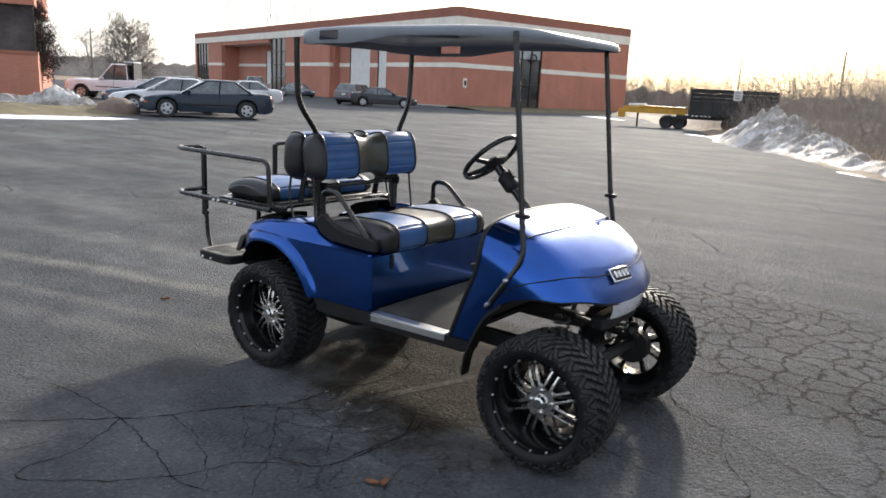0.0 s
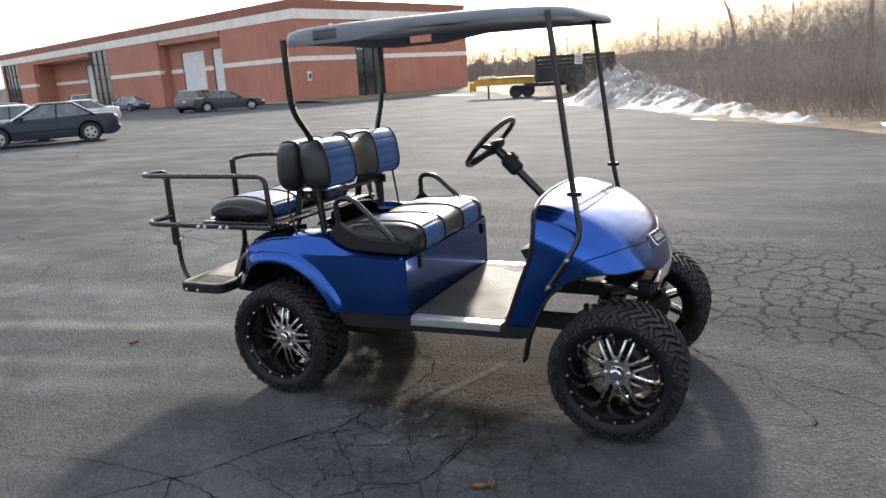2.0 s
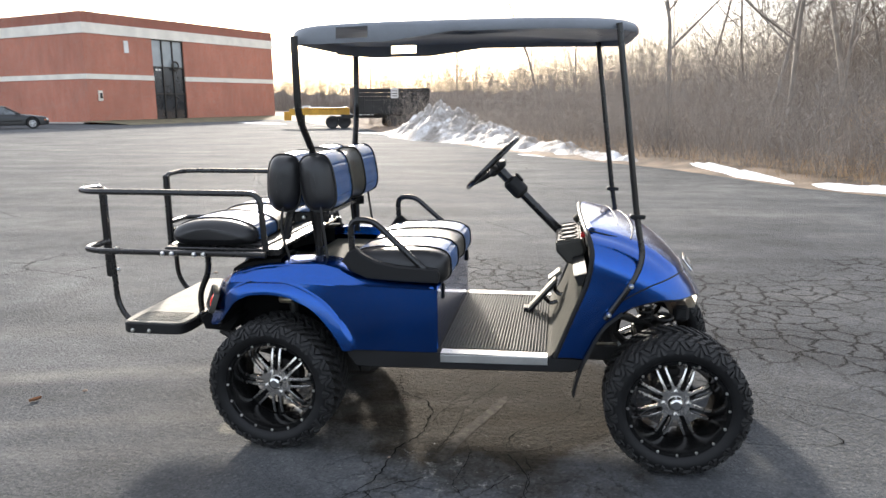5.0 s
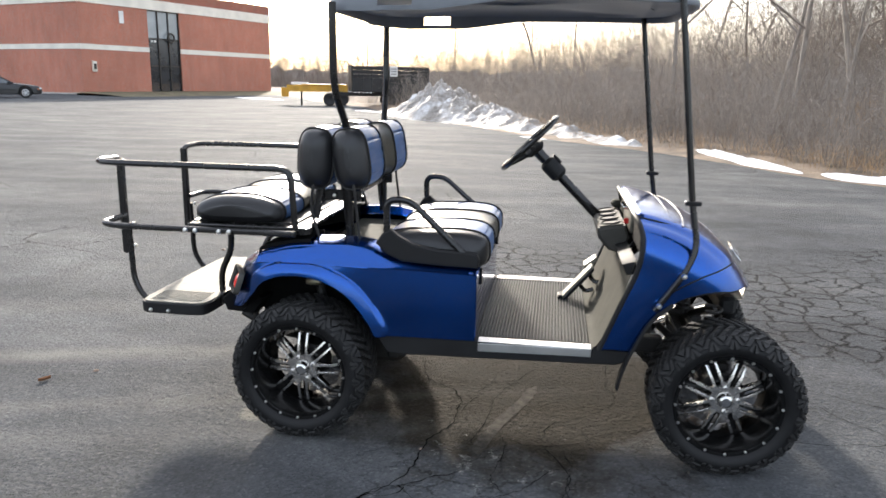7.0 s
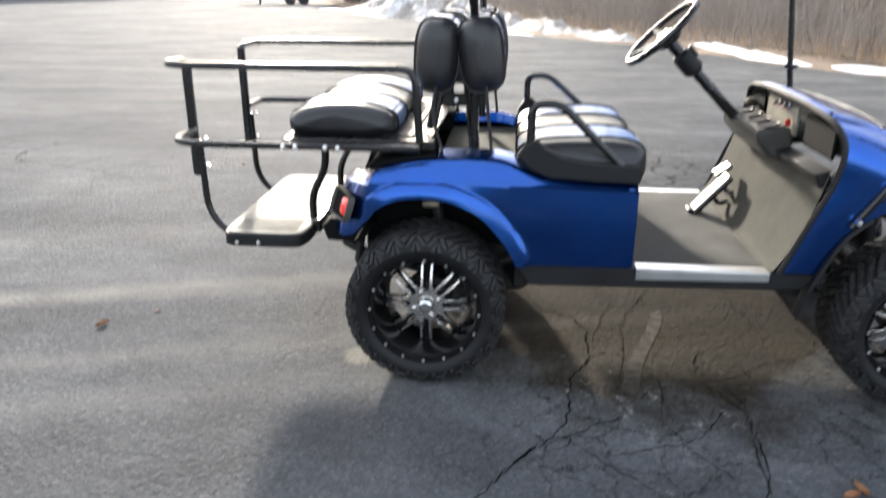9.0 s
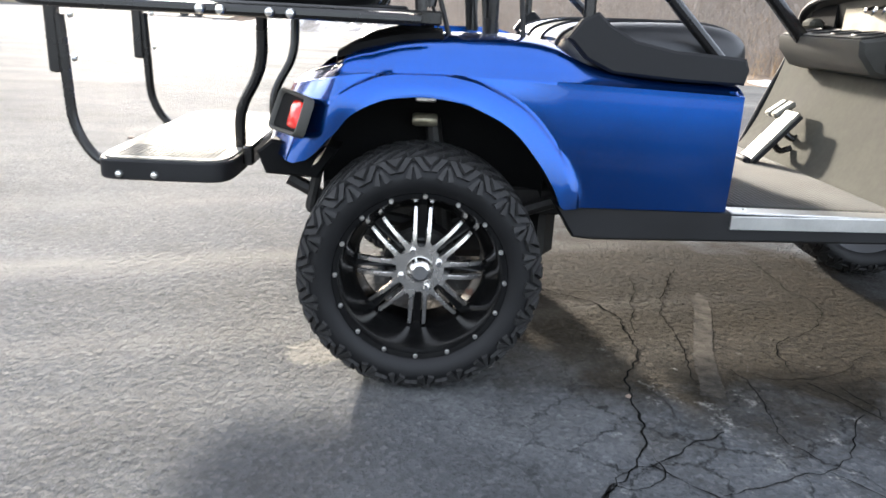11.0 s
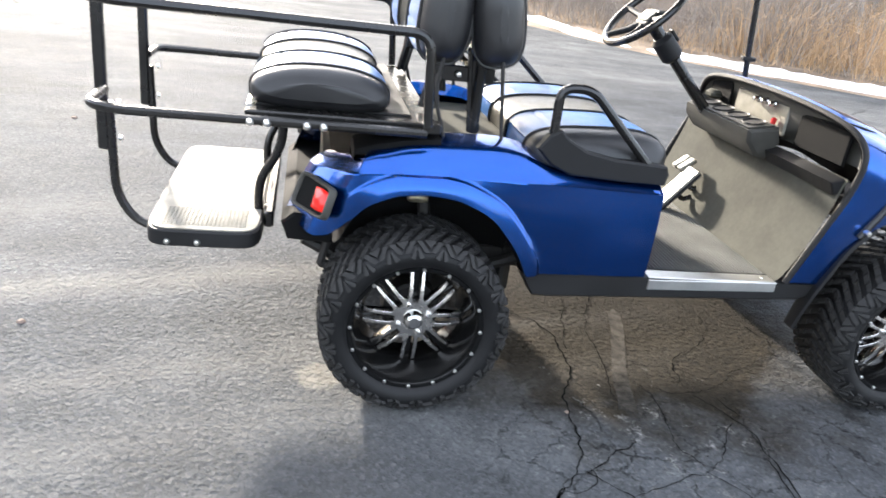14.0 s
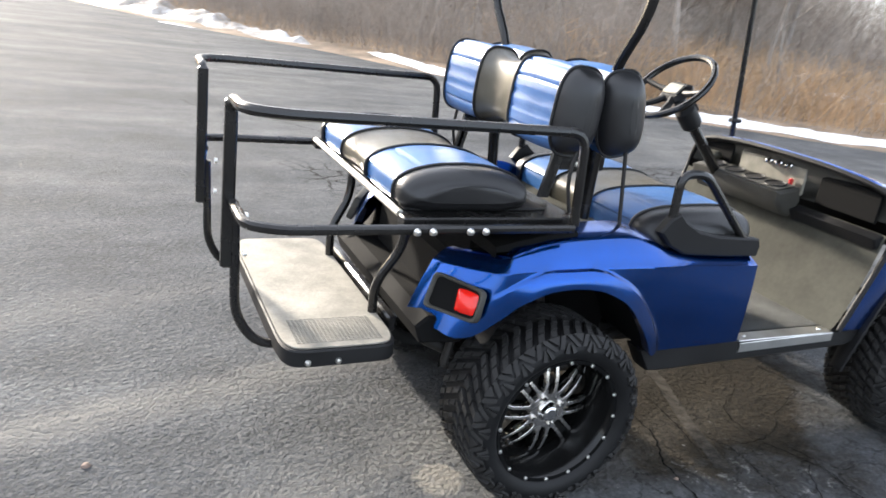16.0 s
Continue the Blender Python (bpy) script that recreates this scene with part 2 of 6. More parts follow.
def spline(points, n):
    """n points along a smooth curve through points."""
    d = len(points[0])
    tables = [[(k, p[j]) for k, p in enumerate(points)] for j in range(d)]
    return [tuple(curve_at(tb, (len(points) - 1) * i / (n - 1)) for tb in tables) for i in range(n)]


def thing(name, label, category, group="", at=None):
    ob = new(name)
    ob.empty_display_size = 0.1
    if at is not None:
        ob.matrix_world = at
    return tagged(ob, label, category, group)


def part(name, shape, material, parent, label="", smooth=35.0, at=None):
    data = shape if isinstance(shape, bpy.types.Mesh) else shape.mesh(name, material, smooth)
    ob = new(name, data)
    ob.parent = parent
    if at is not None:
        ob.matrix_local = at
    return tagged(ob, label) if label else ob


def solid(name, shape, material, label, category="", kind="", group="", smooth=35.0):
    ob = new(name, shape.mesh(name, material, smooth))
    return tagged(ob, label, category, group, kind)

# ---------- ground ----------
def asphalt_material():
    m = bpy.data.materials.new("weathered_cracked_asphalt")
    nt, b = nodes_of(m)
    L = nt.links
    tc = nt.nodes.new("ShaderNodeTexCoord")
    patch, mid, grit = noise_node(nt, 0.35, 6, 0.6), noise_node(nt, 3.0, 5, 0.6), noise_node(nt, 190, 3, 0.7)
    streak = noise_node(nt, 0.9, 4, 0.6, stretch=(0.5, 1.5, 1))
    stone = nt.nodes.new("ShaderNodeTexVoronoi")
    stone.inputs["Scale"].default_value = 95
    L.new(tc.outputs["Object"], stone.inputs["Vector"])
    base = ramp(nt, patch.outputs["Fac"], [(0.32, (0.083, 0.088, 0.095)), (0.68, (0.124, 0.128, 0.131))]).outputs["Color"]
    base = mix(nt, "MULTIPLY", 1.0, base, ramp(nt, mid.outputs["Fac"], [(0.3, (0.74,) * 3), (0.72, (1.12,) * 3)]).outputs["Color"])
    base = mix(nt, "MULTIPLY", 1.0, base, ramp(nt, streak.outputs["Fac"], [(0.35, (0.78,) * 3), (0.52, (1.0,) * 3), (0.70, (1.38, 1.36, 1.33))]).outputs["Color"])
    base = mix(nt, "MULTIPLY", 1.0, base, ramp(nt, stone.outputs["Color"], [(0.0, (0.70,) * 3), (0.75, (1.02,) * 3), (1.0, (1.40, 1.38, 1.36))]).outputs["Color"])
    # rusty oil stain, painted cart shade and chalky scuffs, each round its own spot
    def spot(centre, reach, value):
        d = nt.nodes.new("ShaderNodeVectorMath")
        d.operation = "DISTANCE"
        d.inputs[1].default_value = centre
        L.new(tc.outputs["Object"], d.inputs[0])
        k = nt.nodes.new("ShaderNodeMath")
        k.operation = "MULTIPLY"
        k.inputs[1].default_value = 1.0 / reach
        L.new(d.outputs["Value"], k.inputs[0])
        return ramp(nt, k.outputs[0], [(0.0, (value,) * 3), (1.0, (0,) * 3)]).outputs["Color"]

    blot = noise_node(nt, 2.4, 6, 0.65)
    # the stain is darkened beyond its own tone for shade under the cart
    stain = mix(nt, "ADD", 1.0, blot.outputs["Fac"], spot((0.85, 0.12, 0), 1.35, 0.90))
    stain = ramp(nt, stain, [(0.72, (0,) * 3), (0.98, (1,) * 3)]).outputs["Color"]
    base = mix(nt, "MULTIPLY", stain, base, (0.33, 0.27, 0.195))
    # bluish patch beside the cart: its cast shade put into the asphalt colour
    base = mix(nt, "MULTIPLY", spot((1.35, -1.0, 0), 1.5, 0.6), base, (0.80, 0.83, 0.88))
    base = mix(nt, "MULTIPLY", spot((2.6, 2.3, 0), 3.2, 0.8), base, (0.62, 0.63, 0.65))
    chalk = noise_node(nt, 11.0, 7, 0.8)
    scuff = mix(nt, "ADD", 1.0, chalk.outputs["Fac"], spot((0.75, -0.75, 0), 0.9, 0.16))
    scuff = ramp(nt, scuff, [(0.70, (0,) * 3), (0.80, (0.75,) * 3)]).outputs["Color"]
    base = mix(nt, "MIX", scuff, base, (0.34, 0.335, 0.32))
    # pale worn streaks across the lot, and a cement splash by the wheel
    across = nt.nodes.new("ShaderNodeVectorMath")
    across.operation = "DOT_PRODUCT"
    across.inputs[1].default_value = (-0.25, 0.968, 0)
    wave = noise_node(nt, 0.8, 3, 0.6)
    sway = nt.nodes.new("ShaderNodeVectorMath")
    sway.operation = "MULTIPLY_ADD"
    sway.inputs[1].default_value = (0.0, 0.22, 0)
    L.new(wave.outputs["Color"], sway.inputs[0])
    L.new(tc.outputs["Object"], sway.inputs[2])
    L.new(sway.outputs[0], across.inputs[0])
    half_way = nt.nodes.new("ShaderNodeMath")
    half_way.operation = "MULTIPLY_ADD"
    half_way.inputs[1].default_value, half_way.inputs[2].default_value = 0.25, 0.5
    L.new(across.outputs["Value"], half_way.inputs[0])
    lines = ramp(nt, half_way.outputs[0], [(0.36, (0,) * 3), (0.40, (0.35,) * 3), (0.43, (0,) * 3), (0.46, (0.05,) * 3), (0.480, (0.5,) * 3), (0.505, (0,) * 3), (0.605, (0,) * 3), (0.640, (1.0,) * 3), (0.672, (0,) * 3), (0.80, (0,) * 3), (0.84, (0.4,) * 3), (0.90, (0,) * 3)]).outputs["Color"]
    worn = mix(nt, "MULTIPLY", 1.0, lines, spot((-2.0, 0.0, 0), 3.4, 1.6))
    worn = mix(nt, "MULTIPLY", 1.0, worn, ramp(nt, mid.outputs["Fac"], [(0.3, (0.3,) * 3), (0.65, (1.0,) * 3)]).outputs["Color"])
    base = mix(nt, "MIX", worn, base, (0.17, 0.166, 0.158))
    splash = mix(nt, "ADD", 1.0, chalk.outputs["Fac"], spot((-0.26, -0.40, 0), 0.16, 0.75))
    splash = ramp(nt, splash, [(0.86, (0,) * 3), (0.98, (0.6,) * 3)]).outputs["Color"]
    base = mix(nt, "MIX", splash, base, (0.26, 0.245, 0.215))
    # the far lot's brightness is raised through the asphalt colour itself
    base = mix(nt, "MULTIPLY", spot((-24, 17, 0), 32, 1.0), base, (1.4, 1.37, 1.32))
    # cracks: cells with wavering edges, at two sizes, only where the surface has broken up
    wob = noise_node(nt, 5.0, 8, 0.72)
    off = nt.nodes.new("ShaderNodeVectorMath")
    off.operation = "MULTIPLY_ADD"
    off.inputs[1].default_value = (0.24, 0.24, 0)
    L.new(wob.outputs["Color"], off.inputs[0])
    L.new(tc.outputs["Object"], off.inputs[2])

    def cells(scale, width):
        v = nt.nodes.new("ShaderNodeTexVoronoi")
        v.feature, v.voronoi_dimensions = "DISTANCE_TO_EDGE", "2D"
        v.inputs["Scale"].default_value = scale
        L.new(off.outputs[0], v.inputs["Vector"])
        return ramp(nt, v.outputs["Distance"], [(0.0, (1,) * 3), (width * 0.35, (0.8,) * 3), (width, (0,) * 3)]).outputs["Color"]

    where = noise_node(nt, 0.45, 3, 0.5)
    ball = nt.nodes.new("ShaderNodeVectorMath")
    ball.operation = "DISTANCE"
    ball.inputs[1].default_value = (2.3, 2.2, 0)
    L.new(tc.outputs["Object"], ball.inputs[0])
    near = ramp(nt, ball.outputs["Value"], [(0.0, (0.42,) * 3), (1.0, (0,) * 3)])
    scale_d = nt.nodes.new("ShaderNodeMath")
    scale_d.operation = "MULTIPLY"
    scale_d.inputs[1].default_value = 0.30
    L.new(ball.outputs["Value"], scale_d.inputs[0])
    L.new(scale_d.outputs[0], near.inputs["Fac"])
    summed = mix(nt, "ADD", 1.0, where.outputs["Fac"], near.outputs["Color"])
    broken = ramp(nt, summed, [(0.66, (0,) * 3), (0.74, (1,) * 3)]).outputs["Color"]
    small = mix(nt, "MULTIPLY", 1.0, cells(5.2, 0.062), broken)
    wide = noise_node(nt, 0.3, 2, 0.5)
    large = mix(nt, "MULTIPLY", 1.0, cells(0.8, 0.008), ramp(nt, wide.outputs["Fac"], [(0.55, (0,) * 3), (0.60, (1,) * 3)]).outputs["Color"])
    large = mix(nt, "MULTIPLY", 1.0, large, ramp(nt, spot((0.3, -0.8, 0), 5.0, 1.0), [(0.0, (1,) * 3), (0.3, (0,) * 3)]).outputs["Color"])
    fine = mix(nt, "MULTIPLY", 1.0, cells(5.4, 0.020), ramp(nt, mix(nt, "ADD", 1.0, where.outputs["Fac"], spot((0.95, -0.70, 0), 1.15, 0.75)), [(0.84, (0,) * 3), (1.02, (0.6,) * 3)]).outputs["Color"])
    crack = mix(nt, "LIGHTEN", 1.0, mix(nt, "LIGHTEN", 1.0, small, fine), large)
    base = mix(nt, "MIX", crack, base, (0.012, 0.012, 0.012))
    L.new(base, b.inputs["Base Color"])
    L.new(ramp(nt, mid.outputs["Fac"], [(0.3, (0.78,) * 3), (0.7, (0.92,) * 3)]).outputs["Color"], b.inputs["Roughness"])
    b.inputs["Specular IOR Level"].default_value = 0.06
    h = nt.nodes.new("ShaderNodeMath")
    h.operation = "MULTIPLY_ADD"
    h.inputs[1].default_value = 0.6
    L.new(stone.outputs["Distance"], h.inputs[0])
    L.new(grit.outputs["Fac"], h.inputs[2])
    lump = nt.nodes.new("ShaderNodeTexVoronoi")
    lump.inputs["Scale"].default_value = 42
    L.new(tc.outputs["Object"], lump.inputs["Vector"])
    h1 = nt.nodes.new("ShaderNodeMath")
    h1.operation = "MULTIPLY_ADD"
    h1.inputs[1].default_value = -1.1
    L.new(lump.outputs["Distance"], h1.inputs[0])
    L.new(h.outputs[0], h1.inputs[2])
    h2 = nt.nodes.new("ShaderNodeMath")
    h2.operation = "MULTIPLY_ADD"
    h2.inputs[1].default_value = -1.2
    L.new(crack, h2.inputs[0])
    L.new(h1.outputs[0], h2.inputs[2])
    bump(nt, b, h2.outputs[0], 1.0, 0.0085)
    return m


ASPHALT = asphalt_material()
CRACK = surface("deep_crack_shadow_grit", (0.010, 0.0098, 0.0095), 0.95, 0.0, 0.4, 20, 200, 0.5, 0.003, spec=0.0)
LITTER = surface("leaf_litter_soil", (0.235, 0.172, 0.118), 0.9, 0.0, 0.55, 1.5, 26, 0.8, 0.02)
GRASS = surface("winter_grass_verge", (0.16, 0.135, 0.075), 0.95, 0.0, 0.45, 1.2, 30, 0.8, 0.03)
PALE_PAINT = surface("worn_line_paint", (0.052, 0.047, 0.040), 0.9, 0.0, 0.7, 22, 150, 0.9, 0.006, spec=0.1)

lot_edge = [(-60, 120), (-22, 58), (-15, 45), (-9.5, 37), (-5.3, 27.5), (-2.2, 22.3), (-0.3, 18.9), (1.2, 16.2), (3.2, 13.7), (4.4, 11.6), (5.3, 9.7), (6.6, 8.2), (9, 6.3), (15, 2.5), (40, -12)]
edge_fine = spline(lot_edge, 150)
s = Shape()
rows = []
for x, y in edge_fine:
    w = 0.25 * noise.noise((x * 0.7, y * 0.7, 3.0))
    rows.append([(x + w, y + w, 0.0), (x - 4, y - 6, 0.0), (x - 40, y - 45, 0.0), (x - 160, y - 150, 0.0)])
s.grid(rows)
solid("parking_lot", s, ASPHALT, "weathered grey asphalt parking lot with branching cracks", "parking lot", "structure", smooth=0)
s = Shape().box((0, 0, -0.55), (6000, 6000, 1.0))
solid("ground", s, LITTER, "brown leaf-littered soil reaching to the horizon", "ground", "structure", smooth=0)


def ribbon(name, pts, width, material, label, z=0.003, jag=0.02, n=90, taper=True, category="crack"):
    """A thin uneven strip that lies on the asphalt."""
    line = spline(pts, n)
    rows = []
    for i, (x, y) in enumerate(line):
        a, b = line[max(i - 1, 0)], line[min(i + 1, n - 1)]
        d = Vector((b[0] - a[0], b[1] - a[1])).normalized()
        nx, ny = -d.y, d.x
        k = jag * noise.noise((x * 9, y * 9, 1.3)) + jag * 0.6 * noise.noise((x * 31, y * 31, 5.1))
        w = width * ((0.22 + 0.75 * abs(noise.noise((x * 14, y * 14, 7.7)))) if category == "crack" else 0.9 + 0.25 * noise.noise((x * 5, y * 5, 7.7))) * (min(1, 8 * (1 - i / (n - 1))) if taper else 1)
        rows.append([(x + nx * (k - w), y + ny * (k - w), z), (x + nx * (k + w), y + ny * (k + w), z)])
    return solid(name, Shape().grid(rows), material, label, category, "structure", smooth=0)



def crack(width, *pts):
    """An open crack that wanders along its line and thins out at the end."""
    long = sum(math.dist(a, b) for a, b in zip(pts, pts[1:]))
    ribbon("crack", list(pts), width, CRACK, "open branching crack in the grey asphalt", n=max(12, int(long * 70)))


crack(0.0065, (-0.6, -2.02), (-0.28, -1.78), (0.06, -1.42), (0.20, -1.22), (0.36, -0.97), (0.50, -0.80), (0.52, -0.57), (0.60, -0.30), (0.58, -0.04), (0.42, 0.13), (0.3, 0.5))
crack(0.0045, (0.68, -0.74), (0.60, -0.79), (0.50, -0.85), (0.38, -0.95), (0.20, -1.2))
crack(0.0030, (0.38, -0.95), (0.44, -0.95), (0.50, -0.91), (0.50, -0.84))
crack(0.0040, (0.95, 0.35), (0.78, 0.0), (0.73, -0.31), (0.70, -0.53))
crack(0.0050, (1.01, -0.50), (1.08, -0.67), (1.08, -0.78), (1.04, -1.10), (0.91, -1.19), (0.72, -1.2))
crack(0.0040, (1.05, -0.65), (0.91, -0.83), (0.83, -0.89), (0.75, -0.91), (0.56, -0.98))
crack(0.0032, (0.84, -0.88), (0.91, -0.96), (0.98, -1.05))
crack(0.0035, (0.83, -0.44), (0.83, -0.62), (0.80, -0.75), (0.84, -0.87))
crack(0.0035, (1.49, -0.01), (1.49, -0.21), (1.24, -0.34), (1.02, -0.50), (0.83, -0.44))
crack(0.0040, (1.30, 0.5), (1.28, 0.18), (1.32, 0.06), (1.23, -0.12), (1.02, -0.30), (0.98, -0.48))
crack(0.0030, (0.76, 0.25), (0.70, 0.04), (0.61, -0.28))
crack(0.0045, (-0.75, -1.5), (-0.45, -1.43), (0.06, -1.42), (0.38, -1.48), (0.69, -1.56), (0.93, -1.51))
crack(0.0045, (0.06, -1.42), (0.20, -1.70), (0.19, -1.89), (0.30, -1.92), (0.65, -1.56), (0.77, -1.31), (1.04, -1.10))
crack(0.0032, (0.19, -1.24), (0.40, -1.30), (0.64, -1.38), (0.80, -1.52))
crack(0.0030, (0.36, -1.00), (0.55, -1.12), (0.74, -1.30))
crack(0.0030, (0.47, -0.88), (0.78, -1.18), (0.98, -1.46), (1.1, -1.8))
crack(0.0030, (-0.2, -2.1), (0.0, -1.85), (0.09, -1.57))
crack(0.0040, (1.04, -1.10), (1.10, -0.68), (1.06, -0.50))
crack(0.0040, (1.70, -0.10), (1.80, -0.19), (2.05, -0.26), (2.42, -0.19), (2.23, 0.14), (2.12, 0.62))
crack(0.0050, (1.75, 0.95), (1.87, 0.52), (2.26, 0.30), (2.62, 0.11), (3.1, -0.2))
crack(0.0035, (2.5, 1.9), (2.20, 1.36), (2.25, 1.02), (2.12, 0.62), (1.87, 0.52))
for pts, w in (([(0.72, -0.59), (0.80, -0.31), (0.90, -0.05), (0.95, 0.12)], 0.032),):
    ribbon("worn_line", pts, w, PALE_PAINT, "faded remains of a pale painted line", 0.002, 0.005, 110, category="road marking")


# ---------- golf cart ----------
cart = thing("golf_cart", "lifted metallic blue golf cart with black and blue seats", "golf cart")
TYRE_R = 0.281


def both(name, shape, material, parent, label="", smooth=35.0):
    """A part on each side of the cart: given for the camera-side (negative y)."""
    a = part(name, shape, material, parent, label, smooth)
    b = part(name, shape.mirrored(), material, parent, label, smooth)
    return a, b


# -- wheels --
def tyre_mesh():
    side = [(0.194, -0.066), (0.200, -0.078), (0.214, -0.088), (0.230, -0.092), (0.240, -0.0905), (0.250, -0.086), (0.258, -0.080), (0.264, -0.072), (0.267, -0.062)]
    crown = [(0.2675 + 0.002 * math.sin(math.pi * k / 8), -0.062 + 0.194 * k / 8) for k in range(1, 8)]
    prof = side + crown + [(r, 0.07 - h) for r, h in reversed(side)]
    s = Shape()
    s.grid([[(r * math.cos(a), h, r * math.sin(a)) for r, h in prof] for a in [2 * math.pi * i / 96 for i in range(97)]])
    carcass = s.mesh("tyre", RUBBER, 30)
    s = Shape()
    half = side[2:] + crown[:4]
    run = [0.0]
    for p, q in zip(half, half[1:]):
        run.append(run[-1] + math.dist(p, q))

    def on(a, w, lift, flip):
        """A point at angle a and distance w over the shoulder, lifted off the carcass."""
        k = max(0, min(len(run) - 2, sum(1 for v in run if v <= w) - 1))
        f = (w - run[k]) / (run[k + 1] - run[k])
        (r0, h0), (r1, h1) = half[k], half[k + 1]
        d = Vector((r1 - r0, h1 - h0)).normalized()
        r, h = r0 + (r1 - r0) * f + d.y * lift, h0 + (h1 - h0) * f - d.x * lift
        return (r * math.cos(a), 0.07 - h if flip else h, r * math.sin(a))

    def lug(corners, lift, flip, inset=0.10):
        n = len(corners)
        ca, cw = sum(c[0] for c in corners) / n, sum(c[1] for c in corners) / n
        low = [on(a, w, -0.001, flip) for a, w in corners]
        top = [on(a + (ca - a) * inset, w + (cw - w) * inset, lift, flip) for a, w in corners]
        s.add(low + top, [(k, (k + 1) % n, n + (k + 1) % n, n + k) for k in range(n)] + [tuple(range(n, 2 * n))])

    edge = run[6]
    mid = run[-1]
    pitch = 2 * math.pi / 22
    for flip in (False, True):
        for k in range(22):
            a0 = pitch * (k + (0.5 if flip else 0.0))
            # two chevron bars, each in three blocks
            for j, wide in ((0.0, 0.26), (0.5, 0.26)):
                for u0, u1 in ((0.03, 0.34), (0.38, 0.70), (0.74, 1.04)):
                    w0, w1 = mid - (mid - edge) * u0, mid - (mid - edge) * u1
                    b0, b1 = a0 + pitch * (j + 0.75 * u0), a0 + pitch * (j + 0.75 * u1)
                    lug([(b0, w0), (b0 + pitch * wide, w0), (b1 + pitch * wide, w1), (b1, w1)], 0.0125, flip)
            c = a0 + pitch * 0.9
            w0, w1 = run[2] - 0.004, edge - 0.001
            span = w1 - w0
            # zigzag rib, the triangle held in it and the notched house below
            lug([(c - pitch * 0.50, w0 + span * 0.26), (c - pitch * 0.30, w0 + span * 0.26), (c, w1), (c - pitch * 0.20, w1)], 0.0095, flip, 0.06)
            lug([(c + pitch * 0.50, w0 + span * 0.26), (c + pitch * 0.30, w0 + span * 0.26), (c, w1), (c + pitch * 0.20, w1)], 0.0095, flip, 0.06)
            lug([(c - pitch * 0.5 - pitch * 0.26, w1), (c - pitch * 0.5 + pitch * 0.26, w1), (c - pitch * 0.5, w0 + span * 0.48)], 0.0115, flip, 0.14)
            lug([(c - pitch * 0.29, w0 + span * 0.02), (c - pitch * 0.09, w0 - span * 0.10), (c - pitch * 0.04, w0 + span * 0.20), (c, w0 + span * 0.50), (c - pitch * 0.05, w0 + span * 0.60)], 0.0085, flip, 0.08)
            lug([(c + pitch * 0.29, w0 + span * 0.02), (c + pitch * 0.09, w0 - span * 0.10), (c + pitch * 0.04, w0 + span * 0.20), (c, w0 + span * 0.50), (c + pitch * 0.05, w0 + span * 0.60)], 0.0085, flip, 0.08)
    return carcass, s.mesh("tread_lugs", LUG_RUBBER, 30)


def rim_mesh():
    prof = [(0.196, -0.062), (0.202, -0.070), (0.197, -0.076), (0.186, -0.074), (0.181, -0.066), (0.176, -0.052), (0.160, -0.008), (0.150, 0.012), (0.148, 0.10), (0.170, 0.12), (0.197, 0.135)]
    return Shape().lathe(prof, n=56).mesh("wheel", BLACK_GLOSS, 30)


def spoke_mesh():
    """The machined face: a star-shaped hub and eight forked pairs of thin arms that dish inwards."""
    s = Shape()
    star = []
    for k in range(8):
        a = 2 * math.pi * (k + 0.5) / 8 + math.pi / 8
        for r, t in ((0.062, -0.0235), (0.069, -0.0212), (0.070, -0.0105), (0.056, -0.0075), (0.056, 0.0075), (0.070, 0.0105), (0.069, 0.0212), (0.062, 0.0235)):
            star.append((r * math.cos(a) - t * math.sin(a), r * math.sin(a) + t * math.cos(a)))
    s.prism(star, -0.012, 0.010, chamfer=0.0012)
    for k in range(8):
        a = 2 * math.pi * (k + 0.5) / 8 + math.pi / 8
        ca, sa = math.cos(a), math.sin(a)
        for side in (-1, 1):
            rows = []
            for u in (0, 0.25, 0.6, 1.0):
                r = 0.066 + 0.080 * u
                off = side * (0.0158 + 0.0012 * u)
                w = 0.0054 - 0.0008 * u
                y = -0.0125 + 0.020 * u * u
                rows.append([(r * ca - (off + dw) * sa, y + dy, r * sa + (off + dw) * ca) for dw, dy in ((-w, 0.014), (-w, 0.001), (-w + 0.0012, 0.0), (w - 0.0012, 0.0), (w, 0.001), (w, 0.014))])
            s.grid(rows)
    return s.mesh("spokes", MACHINED, 30)


def web_mesh():
    """Black pockets between and behind the forked arms, and the drum."""
    s = Shape()
    for k in range(8):
        a = 2 * math.pi * (k + 0.5) / 8 + math.pi / 8
        ca, sa = math.cos(a), math.sin(a)
        rows = []
        for u in (0, 0.5, 1.0):
            r = 0.055 + 0.103 * u
            w = 0.009
            rows.append([(r * ca - t * sa, 0.010 + dy, r * sa + t * ca) for t, dy in ((-w, 0.034), (-w, 0.012), (w, 0.012), (w, 0.034))])
        s.grid(rows)
    return s.mesh("spoke_web", BLACK_GLOSS, 30)


def drum_mesh():
    return Shape().lathe([(0.0, 0.045), (0.078, 0.045), (0.086, 0.052), (0.088, 0.11), (0.0, 0.11)], n=36).mesh("brake_drum", DARK_STEEL, 30)


def cap_mesh():
    return Shape().lathe([(0.0, -0.036), (0.017, -0.036), (0.023, -0.032), (0.026, -0.022), (0.031, -0.016), (0.032, -0.008)], n=28).mesh("centre_cap", CHROME, 30)


